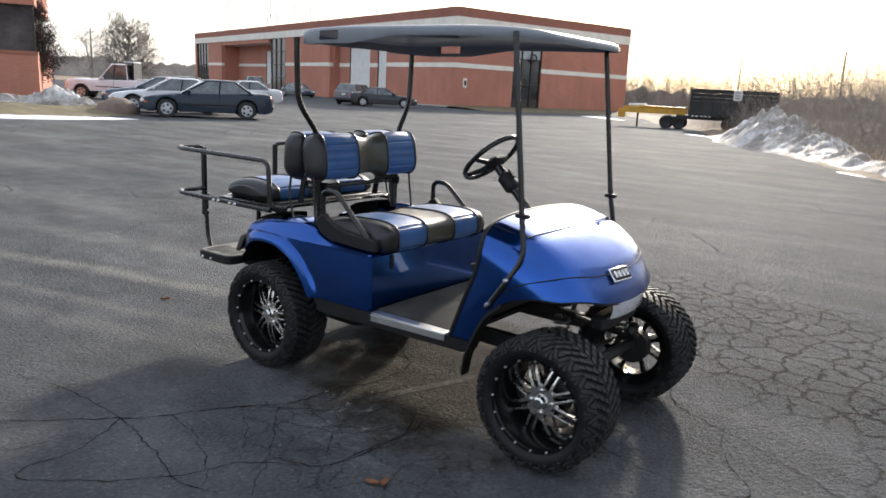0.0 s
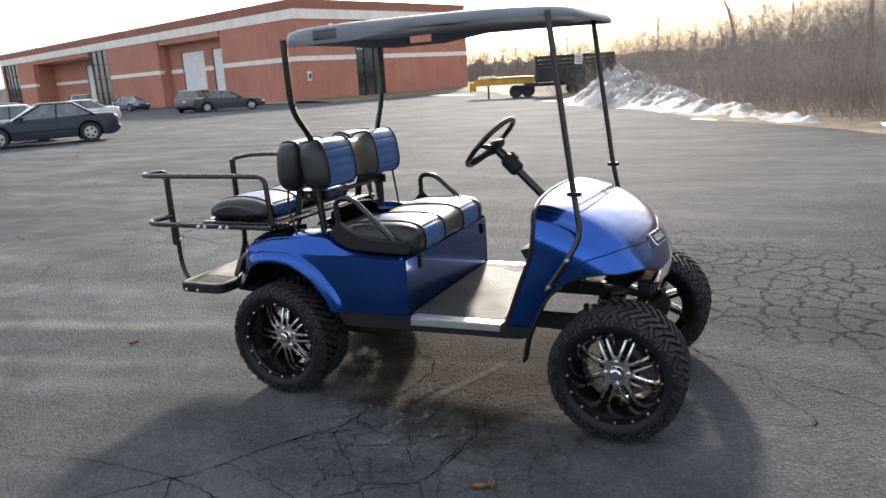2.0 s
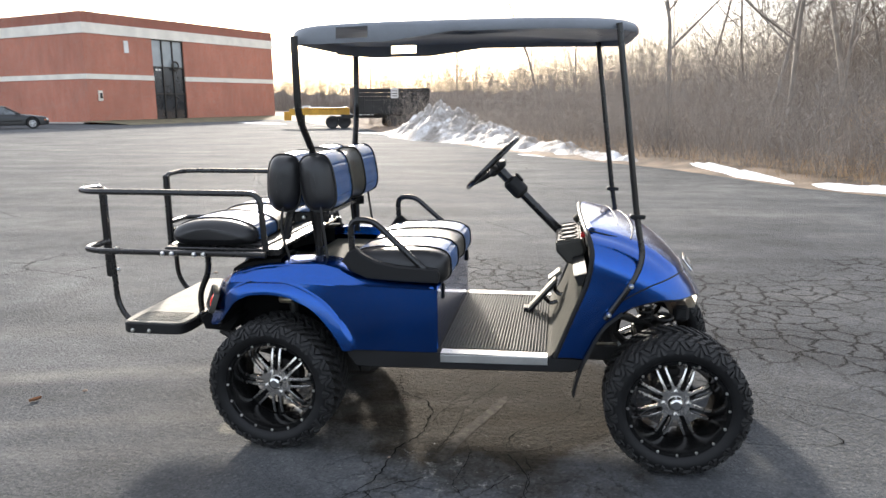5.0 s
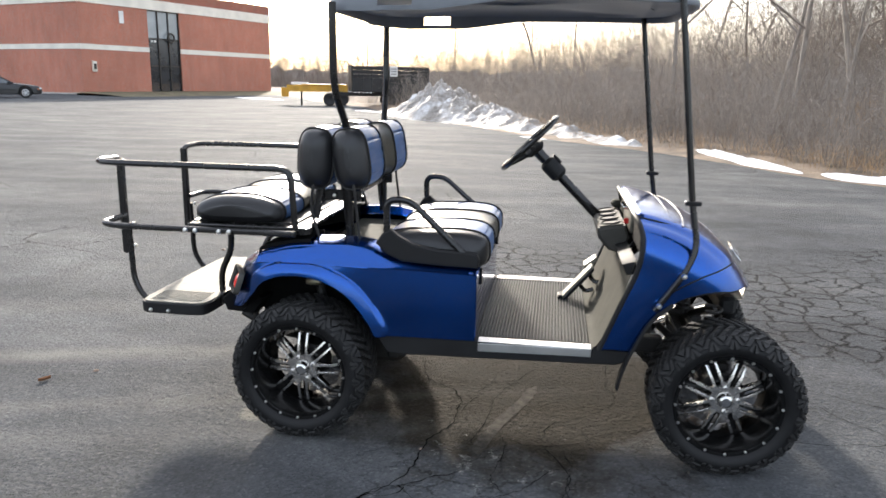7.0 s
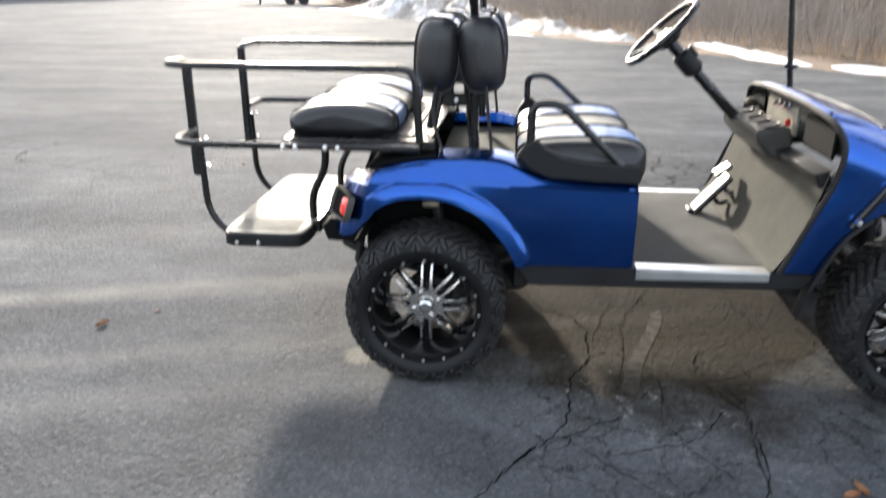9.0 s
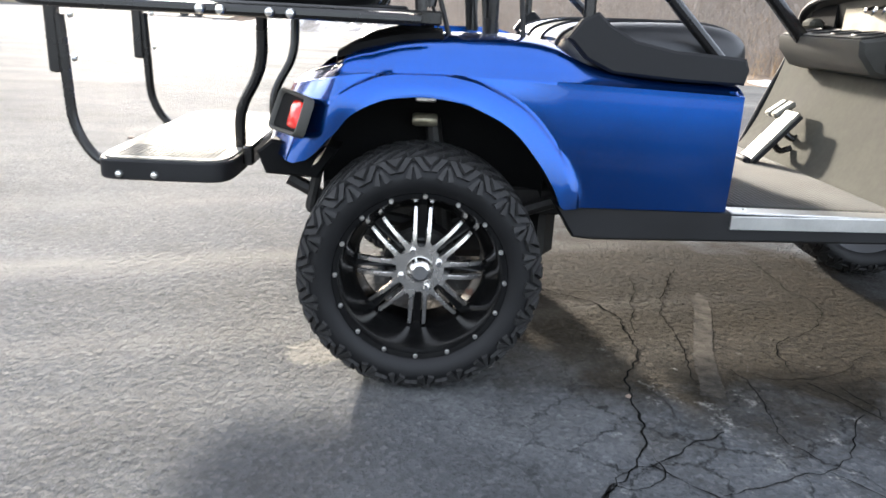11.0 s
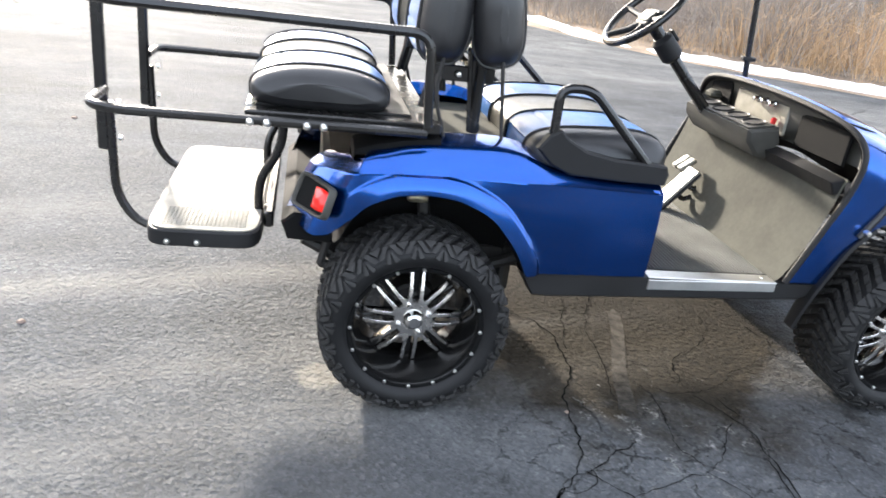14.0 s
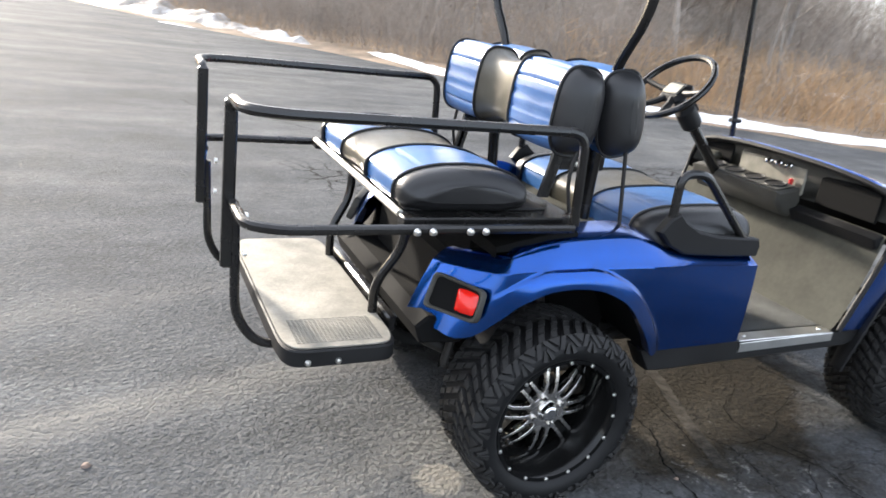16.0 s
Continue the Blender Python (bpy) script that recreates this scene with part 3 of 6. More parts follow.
def bolt_mesh(r=0.0056, h=0.006, name="bolt", material=None):
    return Shape().lathe([(0.0, -h), (r * 0.7, -h), (r, -h * 0.6), (r, 0.001)], n=8).mesh(name, material or ZINC, 30)


(TYRE, LUGS), RIM, SPOKES, WEB, DRUM, CAP = tyre_mesh(), rim_mesh(), spoke_mesh(), web_mesh(), drum_mesh(), cap_mesh()
BEAD_BOLT, LUG_NUT = bolt_mesh(), bolt_mesh(0.0085, 0.012, "lug_nut", CHROME)


def add_wheel(x, side, turn=0.0):
    at = pose(x, side * 0.512, TYRE_R - 0.003, 0, 0, 0 if side < 0 else 180)
    w = part("wheel", RIM, None, cart, "gloss black alloy wheel with machined forked spokes", at=at @ pose(0, 0, 0, 0, turn, 0))
    part("tyre", TYRE, None, w, "black all-terrain tyre with deep chevron lugs")
    tagged(part("tread", LUGS, None, w), "deep black chevron tread blocks and shoulder lugs", kind="stuff")
    part("spokes", SPOKES, None, w, "machined aluminium forked spokes")
    part("spoke_web", WEB, None, w)
    part("brake_drum", DRUM, None, w)
    part("centre_cap", CAP, None, w, "chrome centre cap")
    for k in range(16):
        a = 2 * math.pi * k / 16
        part("bead_bolt", BEAD_BOLT, None, w, at=pose(0.1905 * math.cos(a), -0.0745, 0.1905 * math.sin(a)))
    for k in range(4):
        a = 2 * math.pi * k / 4 + 0.4
        part("lug_nut", LUG_NUT, None, w, at=pose(0.047 * math.cos(a), -0.013, 0.047 * math.sin(a)))
    return w


for x, turn in ((0.0, 1), (1.66, 21)):
    for side in (-1, 1):
        add_wheel(x, side, turn)

# -- rear body --
PLAN = [(0.703, 0.516), (0.62, 0.520), (0.45, 0.524), (0.3, 0.530), (0.15, 0.535), (0.0, 0.536), (-0.12, 0.532), (-0.185, 0.522), (-0.222, 0.500), (-0.262, 0.444), (-0.294, 0.388), (-0.317, 0.340), (-0.330, 0.295)]
TOP = [(-0.335, 0.700), (-0.30, 0.715), (-0.262, 0.728), (-0.2, 0.748), (-0.14, 0.766), (-0.05, 0.786), (0.1, 0.797), (0.22, 0.797), (0.29, 0.784), (0.366, 0.752), (0.49, 0.732), (0.6, 0.728), (0.703, 0.726)]
CREASE = [(-0.335, 0.672), (-0.262, 0.694), (-0.2, 0.708), (-0.14, 0.716), (0.0, 0.720), (0.2, 0.720), (0.36, 0.716), (0.55, 0.710), (0.703, 0.705)]
ARCH = [(-0.250, 0.503), (-0.232, 0.520), (-0.204, 0.573), (-0.163, 0.627), (-0.10, 0.663), (-0.04, 0.674), (0.01, 0.675), (0.06, 0.669), (0.105, 0.657), (0.185, 0.615), (0.248, 0.547), (0.288, 0.488), (0.310, 0.441)]


def bottom_z(x):
    if x > 0.310:
        return 0.441
    if x < -0.250:
        return 0.503 + 0.25 * (-0.250 - x)
    return curve_at(ARCH, x)


ARCH_LINE = spline(ARCH[1:], 70)


def arch_gap(x, z):
    best = 9.0
    for (ax, az), (bx, bz) in zip(ARCH_LINE, ARCH_LINE[1:]):
        dx, dz = bx - ax, bz - az
        u = max(0, min(1, ((x - ax) * dx + (z - az) * dz) / (dx * dx + dz * dz)))
        best = min(best, math.hypot(x - ax - u * dx, z - az - u * dz))
    return best


def rear_side():
    plan = spline(PLAN, 200)
    rows = []
    for i, (x, y) in enumerate(plan):
        a, b = plan[max(i - 1, 0)], plan[min(i + 1, len(plan) - 1)]
        d = Vector((b[0] - a[0], b[1] - a[1])).normalized()
        out = Vector((d.y, -d.x))
        out = out if out.y >= 0 or i > 60 else -out
        if out.dot(Vector((-0.3 if i > 80 else 0, 1))) < 0:
            out = -out
        zb, zt = bottom_z(x), curve_at(TOP, x)
        col = []

        rear = max(0.0, min(1.0, (-0.19 - x) / 0.07))

        def at(off, z):
            return (x + out.x * off - rear * 0.42 * (0.66 - z), -(y + out.y * off), z)

        g0 = 0.024 if -0.235 < x < 0.315 else 0.0
        col.append(at(-0.035 + g0, zb + 0.004))
        zc = curve_at(CREASE, x)
        for k in range(32):
            u = k / 31
            z = zb + u * (zc - zb)
            g = arch_gap(x, z)
            flare = (0.011 + 0.017 * max(0.0, 1 - g / 0.050)) * max(0.0, min(1.0, (0.054 - g) / 0.006)) * max(0.0, min(1.0, (0.365 - x) / 0.02)) * max(0.0, min(1.0, (x + 0.235) / 0.10))
            belly = 0.004 * math.sin(math.pi * min(1, u * 1.02))
            col.append(at(flare + belly - 0.006, z))
        # crisp shoulder line, then a face that leans in to the deck
        rise = zt - zc
        tight = 1 - 0.62 * max(0.0, min(1.0, (-0.13 - x) / 0.11))
        for f, d in ((0.04, 0.0035), (0.35, 0.014), (0.72, 0.030), (0.92, 0.043), (1.0, 0.056)):
            col.append(at(-0.006 - d * max(tight, 0.6), zc + rise * f))
        col.append(at(-0.10 * tight, zt + 0.010 * tight - 0.002))
        col.append(at(-0.16 * tight, zt + 0.016 * tight - 0.004))
        col.append(at(-0.165 * tight, zt - 0.03))
        rows.append(col)
    return Shape().grid(rows)


both("rear_body_panel", rear_side(), BLUE_PAINT, cart, "metallic blue rear quarter panel with flared wheel arch", 50)
s = Shape()
s.box((0.680, 0, 0.578), (0.05, 1.02, 0.274), 0.012)
part("seat_base_front", s, BLUE_PAINT, cart, "dark metallic blue panel below the front seat")
part("buckle", Shape().box((0.708, -0.36, 0.665), (0.010, 0.022, 0.07), 0.004), BLACK_PLASTIC, cart)
part("buckle", Shape().box((0.710, 0.44, 0.655), (0.012, 0.035, 0.06), 0.004), BLACK_PLASTIC, cart)
# inner wheel wells, bag well and rear bulkhead
s = Shape()
line = spline([(x, z + 0.006) for x, z in ARCH], 40)
s.grid([[(x, -0.525, z), (x, -0.30, z + 0.01), (x, -0.28, z - 0.2)] for x, z in line])
both("wheel_well", s, MATTE_BLACK, cart)
part("bag_well_floor", Shape().box((0.18, 0, 0.735), (0.32, 0.72, 0.02), 0.004), TAN_PANEL, cart)
part("bag_well_wall", Shape().box((0.335, 0, 0.76), (0.02, 0.74, 0.10), 0.004), BLUE_PAINT, cart)
s = Shape()
rows = []
for k in range(16):
    x = 0.03 - 0.0155 * k
    back, up_ = max(0.0, (-0.11 - x) / 0.10), min(1.0, (x + 0.24) / 0.08)
    zt = curve_at(TOP, x)
    side_y = curve_at(sorted(PLAN), x) - 0.070 - 0.012 * min(1.0, back)
    rows.append([(x, -side_y - 0.004, zt - 0.006), (x, -side_y + 0.004, zt + 0.014 * up_), (x, -min(0.40, side_y - 0.03), zt + 0.022 * up_), (x, -0.29, zt + 0.020 * up_), (x, -0.285, zt - 0.05)])
rows.append([(x - 0.004, y, z - 0.03) for x, y, z in rows[-1]])
s.grid(rows)
both("deck_cover", s, MATTE_BLACK, cart, "black plastic cover over the rear fender")
part("engine_cover", Shape().box((-0.14, 0, 0.585), (0.28, 0.56, 0.21), 0.02), MATTE_BLACK, cart)
s = Shape().prism([(-0.395, 0.515), (-0.375, 0.462), (-0.25, 0.455), (-0.20, 0.53), (-0.36, 0.545)], -0.40, 0.40, chamfer=0.008)
part("rear_bumper", s, MATTE_BLACK, cart, "black plastic rear bumper")

# -- tail lamps --
for sd in (-1, 1):
    out_n = Vector((-0.148, sd * 0.084, 0)).normalized()
    out_n = Vector((out_n.x, out_n.y, 0.36)).normalized()
    across = Vector((0.084, sd * 0.148, 0)).normalized() * -sd
    m = Matrix.Translation((-0.305, sd * 0.438, 0.613)) @ Matrix((out_n, across, out_n.cross(across))).transposed().to_4x4()
    house = Shape()
    o = [(-0.090, -0.038), (-0.086, -0.047), (-0.076, -0.051), (0.068, -0.046), (0.080, -0.041), (0.085, -0.030), (0.082, 0.034), (0.077, 0.043), (0.066, 0.047), (-0.068, 0.051), (-0.079, 0.048), (-0.086, 0.040)]
    i = [(a * 0.88, b * 0.84) for a, b in o]
    rows = [[(-0.01, a, b) for a, b in o], [(0.009, a, b) for a, b in o], [(0.013, a * 0.97, b * 0.95) for a, b in o], [(0.012, a * 0.91, b * 0.88) for a, b in o], [(0.009, a, b) for a, b in i], [(0.0035, a * 0.97, b * 0.97) for a, b in i]]
    house.grid(rows, True)
    house.f.append(tuple(len(house.v) - 12 + k for k in range(12)))
    h = part("tail_lamp", house, GREY_PLASTIC, cart, "grey framed tail lamp with red lens", at=m)
    lens = Shape().grid([[(0.002 + 0.013 * (1 - f ** 3), 0.034 + 0.036 * f * u, 0.033 * f * w) for u, w in ((1, 0.9), (0.8, 1), (0, 1.06), (-0.8, 1), (-1, 0.9), (-0.92, 0), (-0.8, -0.95), (0, -1.0), (0.8, -0.9), (1, -0.8), (1.06, 0))] for f in (1.0, 0.9, 0.7, 0.4, 0.01)], True)
    part("recess", Shape().grid([[(0.0042, a * 0.96, b * 0.96) for a, b in i], [(0.0046, a * 0.5, b * 0.5) for a, b in i], [(0.0048, 0.0, 0.0) for a, b in i]], True), MATTE_BLACK, h, "dark lamp recess")
    part("red_lens", lens, RED_LENS, h, "red tail lamp lens")

# -- rockers, floor, sills --
s = Shape().prism([(0.306, 0.441), (0.352, 0.366), (0.40, 0.362), (1.25, 0.380), (1.29, 0.398), (1.30, 0.441)], -0.512, -0.44, chamfer=0.006)
both("rocker_panel", s, BLACK_PLASTIC, cart, "black plastic rocker panel")
part("floor_pan", Shape().box((0.93, 0, 0.425), (0.50, 0.98, 0.02), 0.003), BLACK_PLASTIC, cart)
mat_shape = Shape()
rows = []
n = 34
for k in range(n * 4 + 1):
    x = 0.707 + 0.443 * k / (n * 4)
    z = 0.4345 + (0.012 if k % 4 in (1, 2) else 0.0)
    rows.append([(x, -0.455, z), (x, 0.455, z)])
mat_shape.grid(rows)
part("floor_mat", mat_shape, MAT_RUBBER, cart, "dark ribbed rubber floor mat", smooth=0)
s = Shape().prism([(0.717, 0.401), (1.155, 0.409), (1.155, 0.441), (0.717, 0.434)], -0.5185, -0.511, chamfer=0.002)
s.box((0.936, -0.487, 0.4395), (0.438, 0.055, 0.006), 0.002)
sills = both("sill_plate", s, ALUMINIUM, cart, "bright aluminium sill plate")
for sill, sd in zip(sills, (-1, 1)):
    for x in (0.76, 1.12):
        part("screw", Shape().lathe([(0, 0.004), (0.005, 0.003), (0.006, 0.0)], axis="z", c=(x, sd * 0.485, 0.4425), n=8), ZINC, sill)
# -- toe board --
rows = []
for x, z in spline([(1.148, 0.437), (1.175, 0.455), (1.215, 0.53), (1.262, 0.66), (1.296, 0.79)], 14):
    rows.append([(x, y, z) for y in (-0.50, -0.3, -0.1, 0.1, 0.3, 0.50)])
part("toe_board", Shape().grid(rows), TAN_PANEL, cart, "scuffed grey-beige toe board")

# -- front cowl --
RIM_LOOP = [(1.184, -0.515, 0.443), (1.252, -0.520, 0.625), (1.302, -0.520, 0.755), (1.318, -0.515, 0.858), (1.308, -0.470, 0.918), (1.292, -0.37, 0.948), (1.282, -0.2, 0.964), (1.278, 0.0, 0.968)]
MID_LOOP = [(1.24, -0.522, 0.45), (1.31, -0.532, 0.605), (1.388, -0.535, 0.715), (1.47, -0.536, 0.812), (1.545, -0.49, 0.876), (1.61, -0.38, 0.902), (1.65, -0.2, 0.91), (1.665, 0.0, 0.912)]
LOW_LOOP = [(1.301, -0.515, 0.442), (1.364, -0.520, 0.569), (1.46, -0.518, 0.653), (1.577, -0.500, 0.688), (1.665, -0.445, 0.683), (1.735, -0.355, 0.682), (1.785, -0.2, 0.652), (1.800, 0.0, 0.640)]


def full_loop(loop, n):
    pts = spline(loop + [(x, -y, z) for x, y, z in reversed(loop[:-1])], n)
    return pts


NU, NV = 97, 29
ra, mi, lo = full_loop(RIM_LOOP, NU), full_loop(MID_LOOP, NU), full_loop(LOW_LOOP, NU)


def cowl_point(i, v, push=0.0):
    p, c, q = Vector(ra[i]), Vector(mi[i]), Vector(lo[i])
    return p * (1 - v) ** 2 + c * 2 * v * (1 - v) + q * v * v


rows = []
for k in range(NV):
    v = k / (NV - 1)
    row = []
    for i in range(NU):
        p = cowl_point(i, v)
        u = abs(i / (NU - 1) * 2 - 1)
        # raised centre hood and a shallow seam round its front
        if 0.0 < v < 0.8 and u < 0.34:
            p.z += 0.014 * min(1, (0.34 - u) / 0.014) * min(1, (0.8 - v) / 0.05)
        row.append(tuple(p))
    rows.append(row)
s = Shape().grid(rows)
cowl = part("front_cowl", s, BLUE_PAINT, cart, "metallic blue front cowl and hood", 28)
part("hood_seam", Shape().tube([tuple(Vector(rows[9][i]) + Vector((0, 0, 0.001))) for i in range(33, NU - 33)], 0.0028, 6), BLACK_PLASTIC, cowl)
part("cowl_lining", Shape().grid([[tuple(Vector(p) + Vector((-0.004, -0.012 * (1 if p[1] > 0 else -1) if abs(p[1]) > 0.3 else 0, -0.010))) for p in r] for r in rows]), BLACK_PLASTIC, cart)
part("edge_trim", Shape().tube(ra, 0.010, 8), BLACK_PLASTIC, cowl, "black rubber edge trim")
seam = [tuple(cowl_point(i, 0.78) + Vector((0.002, 0, 0.003))) for i in range(14, NU - 14)]
part("cowl_seam", Shape().tube(seam, 0.0028, 6), BLACK_PLASTIC, cowl)
# thin black lines run forward along both sides of the hood
for sgn in (1, -1):
    pts = [tuple(cowl_point(int((NU - 1) / 2 + sgn * (NU - 1) / 2 * (0.335 - 0.10 * v)), v) + Vector((0, 0, 0.006))) for v in (0.02, 0.15, 0.3, 0.45, 0.6)]
    part("hood_line", Shape().tube(spline(pts, 16), 0.0035, 6), BLACK_PLASTIC, cowl)
pts = [tuple(cowl_point(i, 0.22) + Vector((0, 0, 0.012))) for i in range(int(NU * 0.42), int(NU * 0.66))]
part("hood_strip", Shape().tube(pts, 0.0045, 6), BLACK_PLASTIC, cowl, "thin black strip across the hood")
# badge plate: raised bars stand in for its lettering
m = pose(1.752, -0.055, 0.752, 0, 52, -8)
badge = part("badge", Shape().box((0, 0, 0), (0.066, 0.142, 0.008), 0.003), CHROME, cowl, "chrome-edged rectangular nose badge", at=m)
part("badge_face", Shape().box((0, 0, 0.005), (0.052, 0.128, 0.003), 0.001), BLACK_PLASTIC, badge)
for k in range(4):
    part("badge_bar", Shape().box((0, -0.044 + 0.029 * k, 0.0075), (0.030, 0.020, 0.002), 0.0005), CHROME, badge)
# headlight bar and bumper below the nose
rows = []
for y in [-0.17 + 0.34 * k / 20 for k in range(21)]:
    x = 1.797 - 0.55 * y * y - 0.9 * abs(y) ** 3
    rows.append([(x - 0.05, y, 0.640), (x + 0.002, y, 0.640), (x + 0.006, y, 0.622), (x - 0.002, y, 0.576), (x - 0.05, y, 0.570)])
part("headlight_bar", Shape().grid(rows), CLEAR_LENS, cart, "short clear headlight bar below the nose")
part("front_bumper", Shape().box((1.72, 0, 0.545), (0.07, 0.36, 0.075), 0.015), BLACK_PLASTIC, cart, "black front bumper")
for sd in (-1, 1):
    strip = spline([(1.258, 0.285), (1.276, 0.37), (1.302, 0.445), (1.364, 0.570), (1.44, 0.642)], 30)
    s = Shape()
    s.grid([[(x + 0.006, sd * 0.47, z - 0.006), (x - 0.004, sd * 0.49, z + 0.003), (x - 0.003, sd * w, z + 0.002), (x + 0.005, sd * (w + 0.002), z - 0.008)] for k, (x, z) in enumerate(strip) for w in [0.522 + 0.012 * math.sin(math.pi * k / 29)]], True)
    part("fender_flare", s, RUBBER, cart, "black rubber front fender flare")

# -- dash --
rows = []
for k, (f, dx) in enumerate(((0.985, 0.0), (0.93, 0.012), (0.90, 0.03), (0.5, 0.034), (0.0, 0.034))):
    rows.append([(p[0] + dx, p[1] * f, 0.80 + (p[2] - 0.80) * f) for p in ra[int(NU * 0.19):int(NU * 0.81) + 1]])
dash = part("dashboard", Shape().grid(rows), GREY_PLASTIC, cart, "warm grey dashboard with open dark pockets")
part("pocket", Shape().box((1.322, -0.30, 0.868), (0.012, 0.26, 0.12), 0.01), MATTE_BLACK, dash)
part("pocket", Shape().box((1.322, 0.36, 0.885), (0.012, 0.16, 0.11), 0.01), MATTE_BLACK, dash)
plate = part("instrument_plate", Shape().box((1.316, 0.06, 0.875), (0.012, 0.34, 0.11), 0.006), DASH_PLATE, dash, "bare metal instrument plate")
for y, z in ((-0.03, 0.92), (0.02, 0.92), (0.07, 0.918)):
    part("switch", Shape().lathe([(0, -0.028), (0.008, -0.026), (0.010, -0.01), (0.014, -0.006), (0.014, 0.0)], axis="x", c=(1.306, y, z), n=12), CHROME, plate)
part("key_knob", Shape().box((1.296, -0.06, 0.865), (0.02, 0.012, 0.026), 0.004), RED_PLASTIC, plate, "red key knob")
tray = Shape().prism([(1.175, 0.835), (1.29, 0.855), (1.31, 0.80), (1.27, 0.735), (1.225, 0.745), (1.18, 0.795)], -0.12, 0.36, chamfer=0.012)
tray_ob = part("cup_tray", tray, GREY_PLASTIC, dash, "warm grey moulded cup tray")
part("tray_rim", Shape().box((1.232, 0.12, 0.848), (0.10, 0.44, 0.006), 0.002, Matrix.Rotation(radians(-9), 4, "Y")), GREY_PLASTIC, tray_ob, "dark worn tray rim")
for k in range(4):
    part("cup_recess", Shape().lathe([(0.0, 0.0), (0.036, 0.0), (0.040, 0.004), (0.042, 0.0)], axis="z", c=(0, 0, 0), n=18), BLACK_PLASTIC, tray_ob, at=pose(1.232, -0.045 + 0.108 * k, 0.853, 0, -9, 0))
part("glove_shelf", Shape().prism([(1.25, 0.775), (1.30, 0.79), (1.31, 0.74), (1.27, 0.735)], -0.49, -0.12, chamfer=0.006), BLACK_PLASTIC, dash)
part("paper_bundle", Shape().box((1.285, 0.355, 0.875), (0.05, 0.07, 0.035), 0.012), TAN_PANEL, dash)

# -- steering --
hub, ax = Vector((0.862, 0.235, 1.160)), Vector((0.707, 0.0, -0.707))
up = Vector((0.707, 0, 0.707))
ring = [hub + 0.165 * (math.cos(a) * up + math.sin(a) * Vector((0, 1, 0))) for a in [2 * math.pi * k / 40 for k in range(40)]]
wheel_ob = part("steering_wheel", Shape().tube(ring, 0.0135, 10, closed=True), BLACK_TUBE, cart, "black plastic steering wheel")
c2 = hub + ax * 0.035
part("wheel_pad", Shape().box(c2, (0.10, 0.12, 0.04), 0.015, Matrix.Rotation(radians(-45), 4, "Y")), BLACK_PLASTIC, wheel_ob)
for a in (math.pi / 2, -math.pi / 2, math.pi - 0.5, math.pi + 0.5):
    e = hub + 0.16 * (math.cos(a) * up + math.sin(a) * Vector((0, 1, 0)))
    part("spoke", Shape().tube([c2, (c2 + e) / 2 + ax * 0.006, e], [0.017, 0.013, 0.011], 8), BLACK_PLASTIC, wheel_ob)
part("clipboard_clip", Shape().box(hub + ax * 0.012, (0.05, 0.085, 0.010), 0.004, Matrix.Rotation(radians(-45), 4, "Y")), DASH_PLATE, wheel_ob, "dull metal scorecard clip")
col_ob = part("steering_column", Shape().tube([c2, hub + ax * 0.20, hub + ax * 0.52], [0.026, 0.022, 0.022], 12), BLACK_TUBE, cart, "black steering column")
part("column_shroud", Shape().tube([hub + ax * 0.11, hub + ax * 0.125, hub + ax * 0.20, hub + ax * 0.215], [0.028, 0.042, 0.042, 0.030], 12), BLACK_PLASTIC, col_ob)
part("shroud_tab", Shape().box(hub + ax * 0.14 + up * 0.045, (0.05, 0.03, 0.012), 0.003, Matrix.Rotation(radians(45), 4, "Y")), BLACK_PLASTIC, col_ob)

# -- pedals --
lean = Matrix.Rotation(radians(40), 4, "Y")
ped = part("pedal", Shape().box((1.114, 0.165, 0.528), (0.014, 0.085, 0.205), 0.005, lean), DASH_PLATE, cart, "bare metal accelerator pedal plate")
part("pedal_foot", Shape().box((1.048, 0.165, 0.449), (0.045, 0.075, 0.026), 0.006), BLACK_PLASTIC, ped)
part("pedal_edge", Shape().box((1.122, 0.165, 0.521), (0.012, 0.091, 0.200), 0.004, lean), BLACK_PLASTIC, ped)
for k in (-1, 1):
    part("pedal_pad", Shape().box((1.175, 0.25 + 0.022 * k, 0.605), (0.020, 0.036, 0.075), 0.005, Matrix.Rotation(radians(52), 4, "Y")), DASH_PLATE, ped, "pale metal brake pad")
part("pedal_arm", Shape().tube([(1.165, 0.235, 0.59), (1.178, 0.20, 0.535), (1.205, 0.19, 0.515), (1.235, 0.19, 0.53)], 0.011, 8, fillet=0.015), BLACK_TUBE, ped)
part("pedal_arm", Shape().tube([(1.12, 0.165, 0.515), (1.155, 0.165, 0.478), (1.19, 0.165, 0.492)], 0.010, 8, fillet=0.015), BLACK_TUBE, ped)


# -- upholstery --
def loop_xz(cx, cz, hx, hz, lean, n=56, power=3.6, crown=0.0, pleat=0.0, cut=0.0):
    pts = []
    for k in range(n):
        a = 2 * math.pi * k / n
        c, s_ = math.cos(a), math.sin(a)
        x = hx * math.copysign(abs(c) ** (2 / power), c)
        z = hz * math.copysign(abs(s_) ** (2 / power), s_)
        if crown and z > 0:
            z += crown * (1 - (x / hx) ** 2)
        if pleat:
            q = (z / hz + 1) * 2.6 if hz > hx else (x / hx + 1) * 2.6
            face = 1 - pleat * (abs(math.sin(math.pi * q)) < 0.22) / max(hx, hz)
            x, z = x * face, z * face
        pts.append((cx + x * math.cos(lean) + z * math.sin(lean), cz + z * math.cos(lean) - x * math.sin(lean)))
    return pts


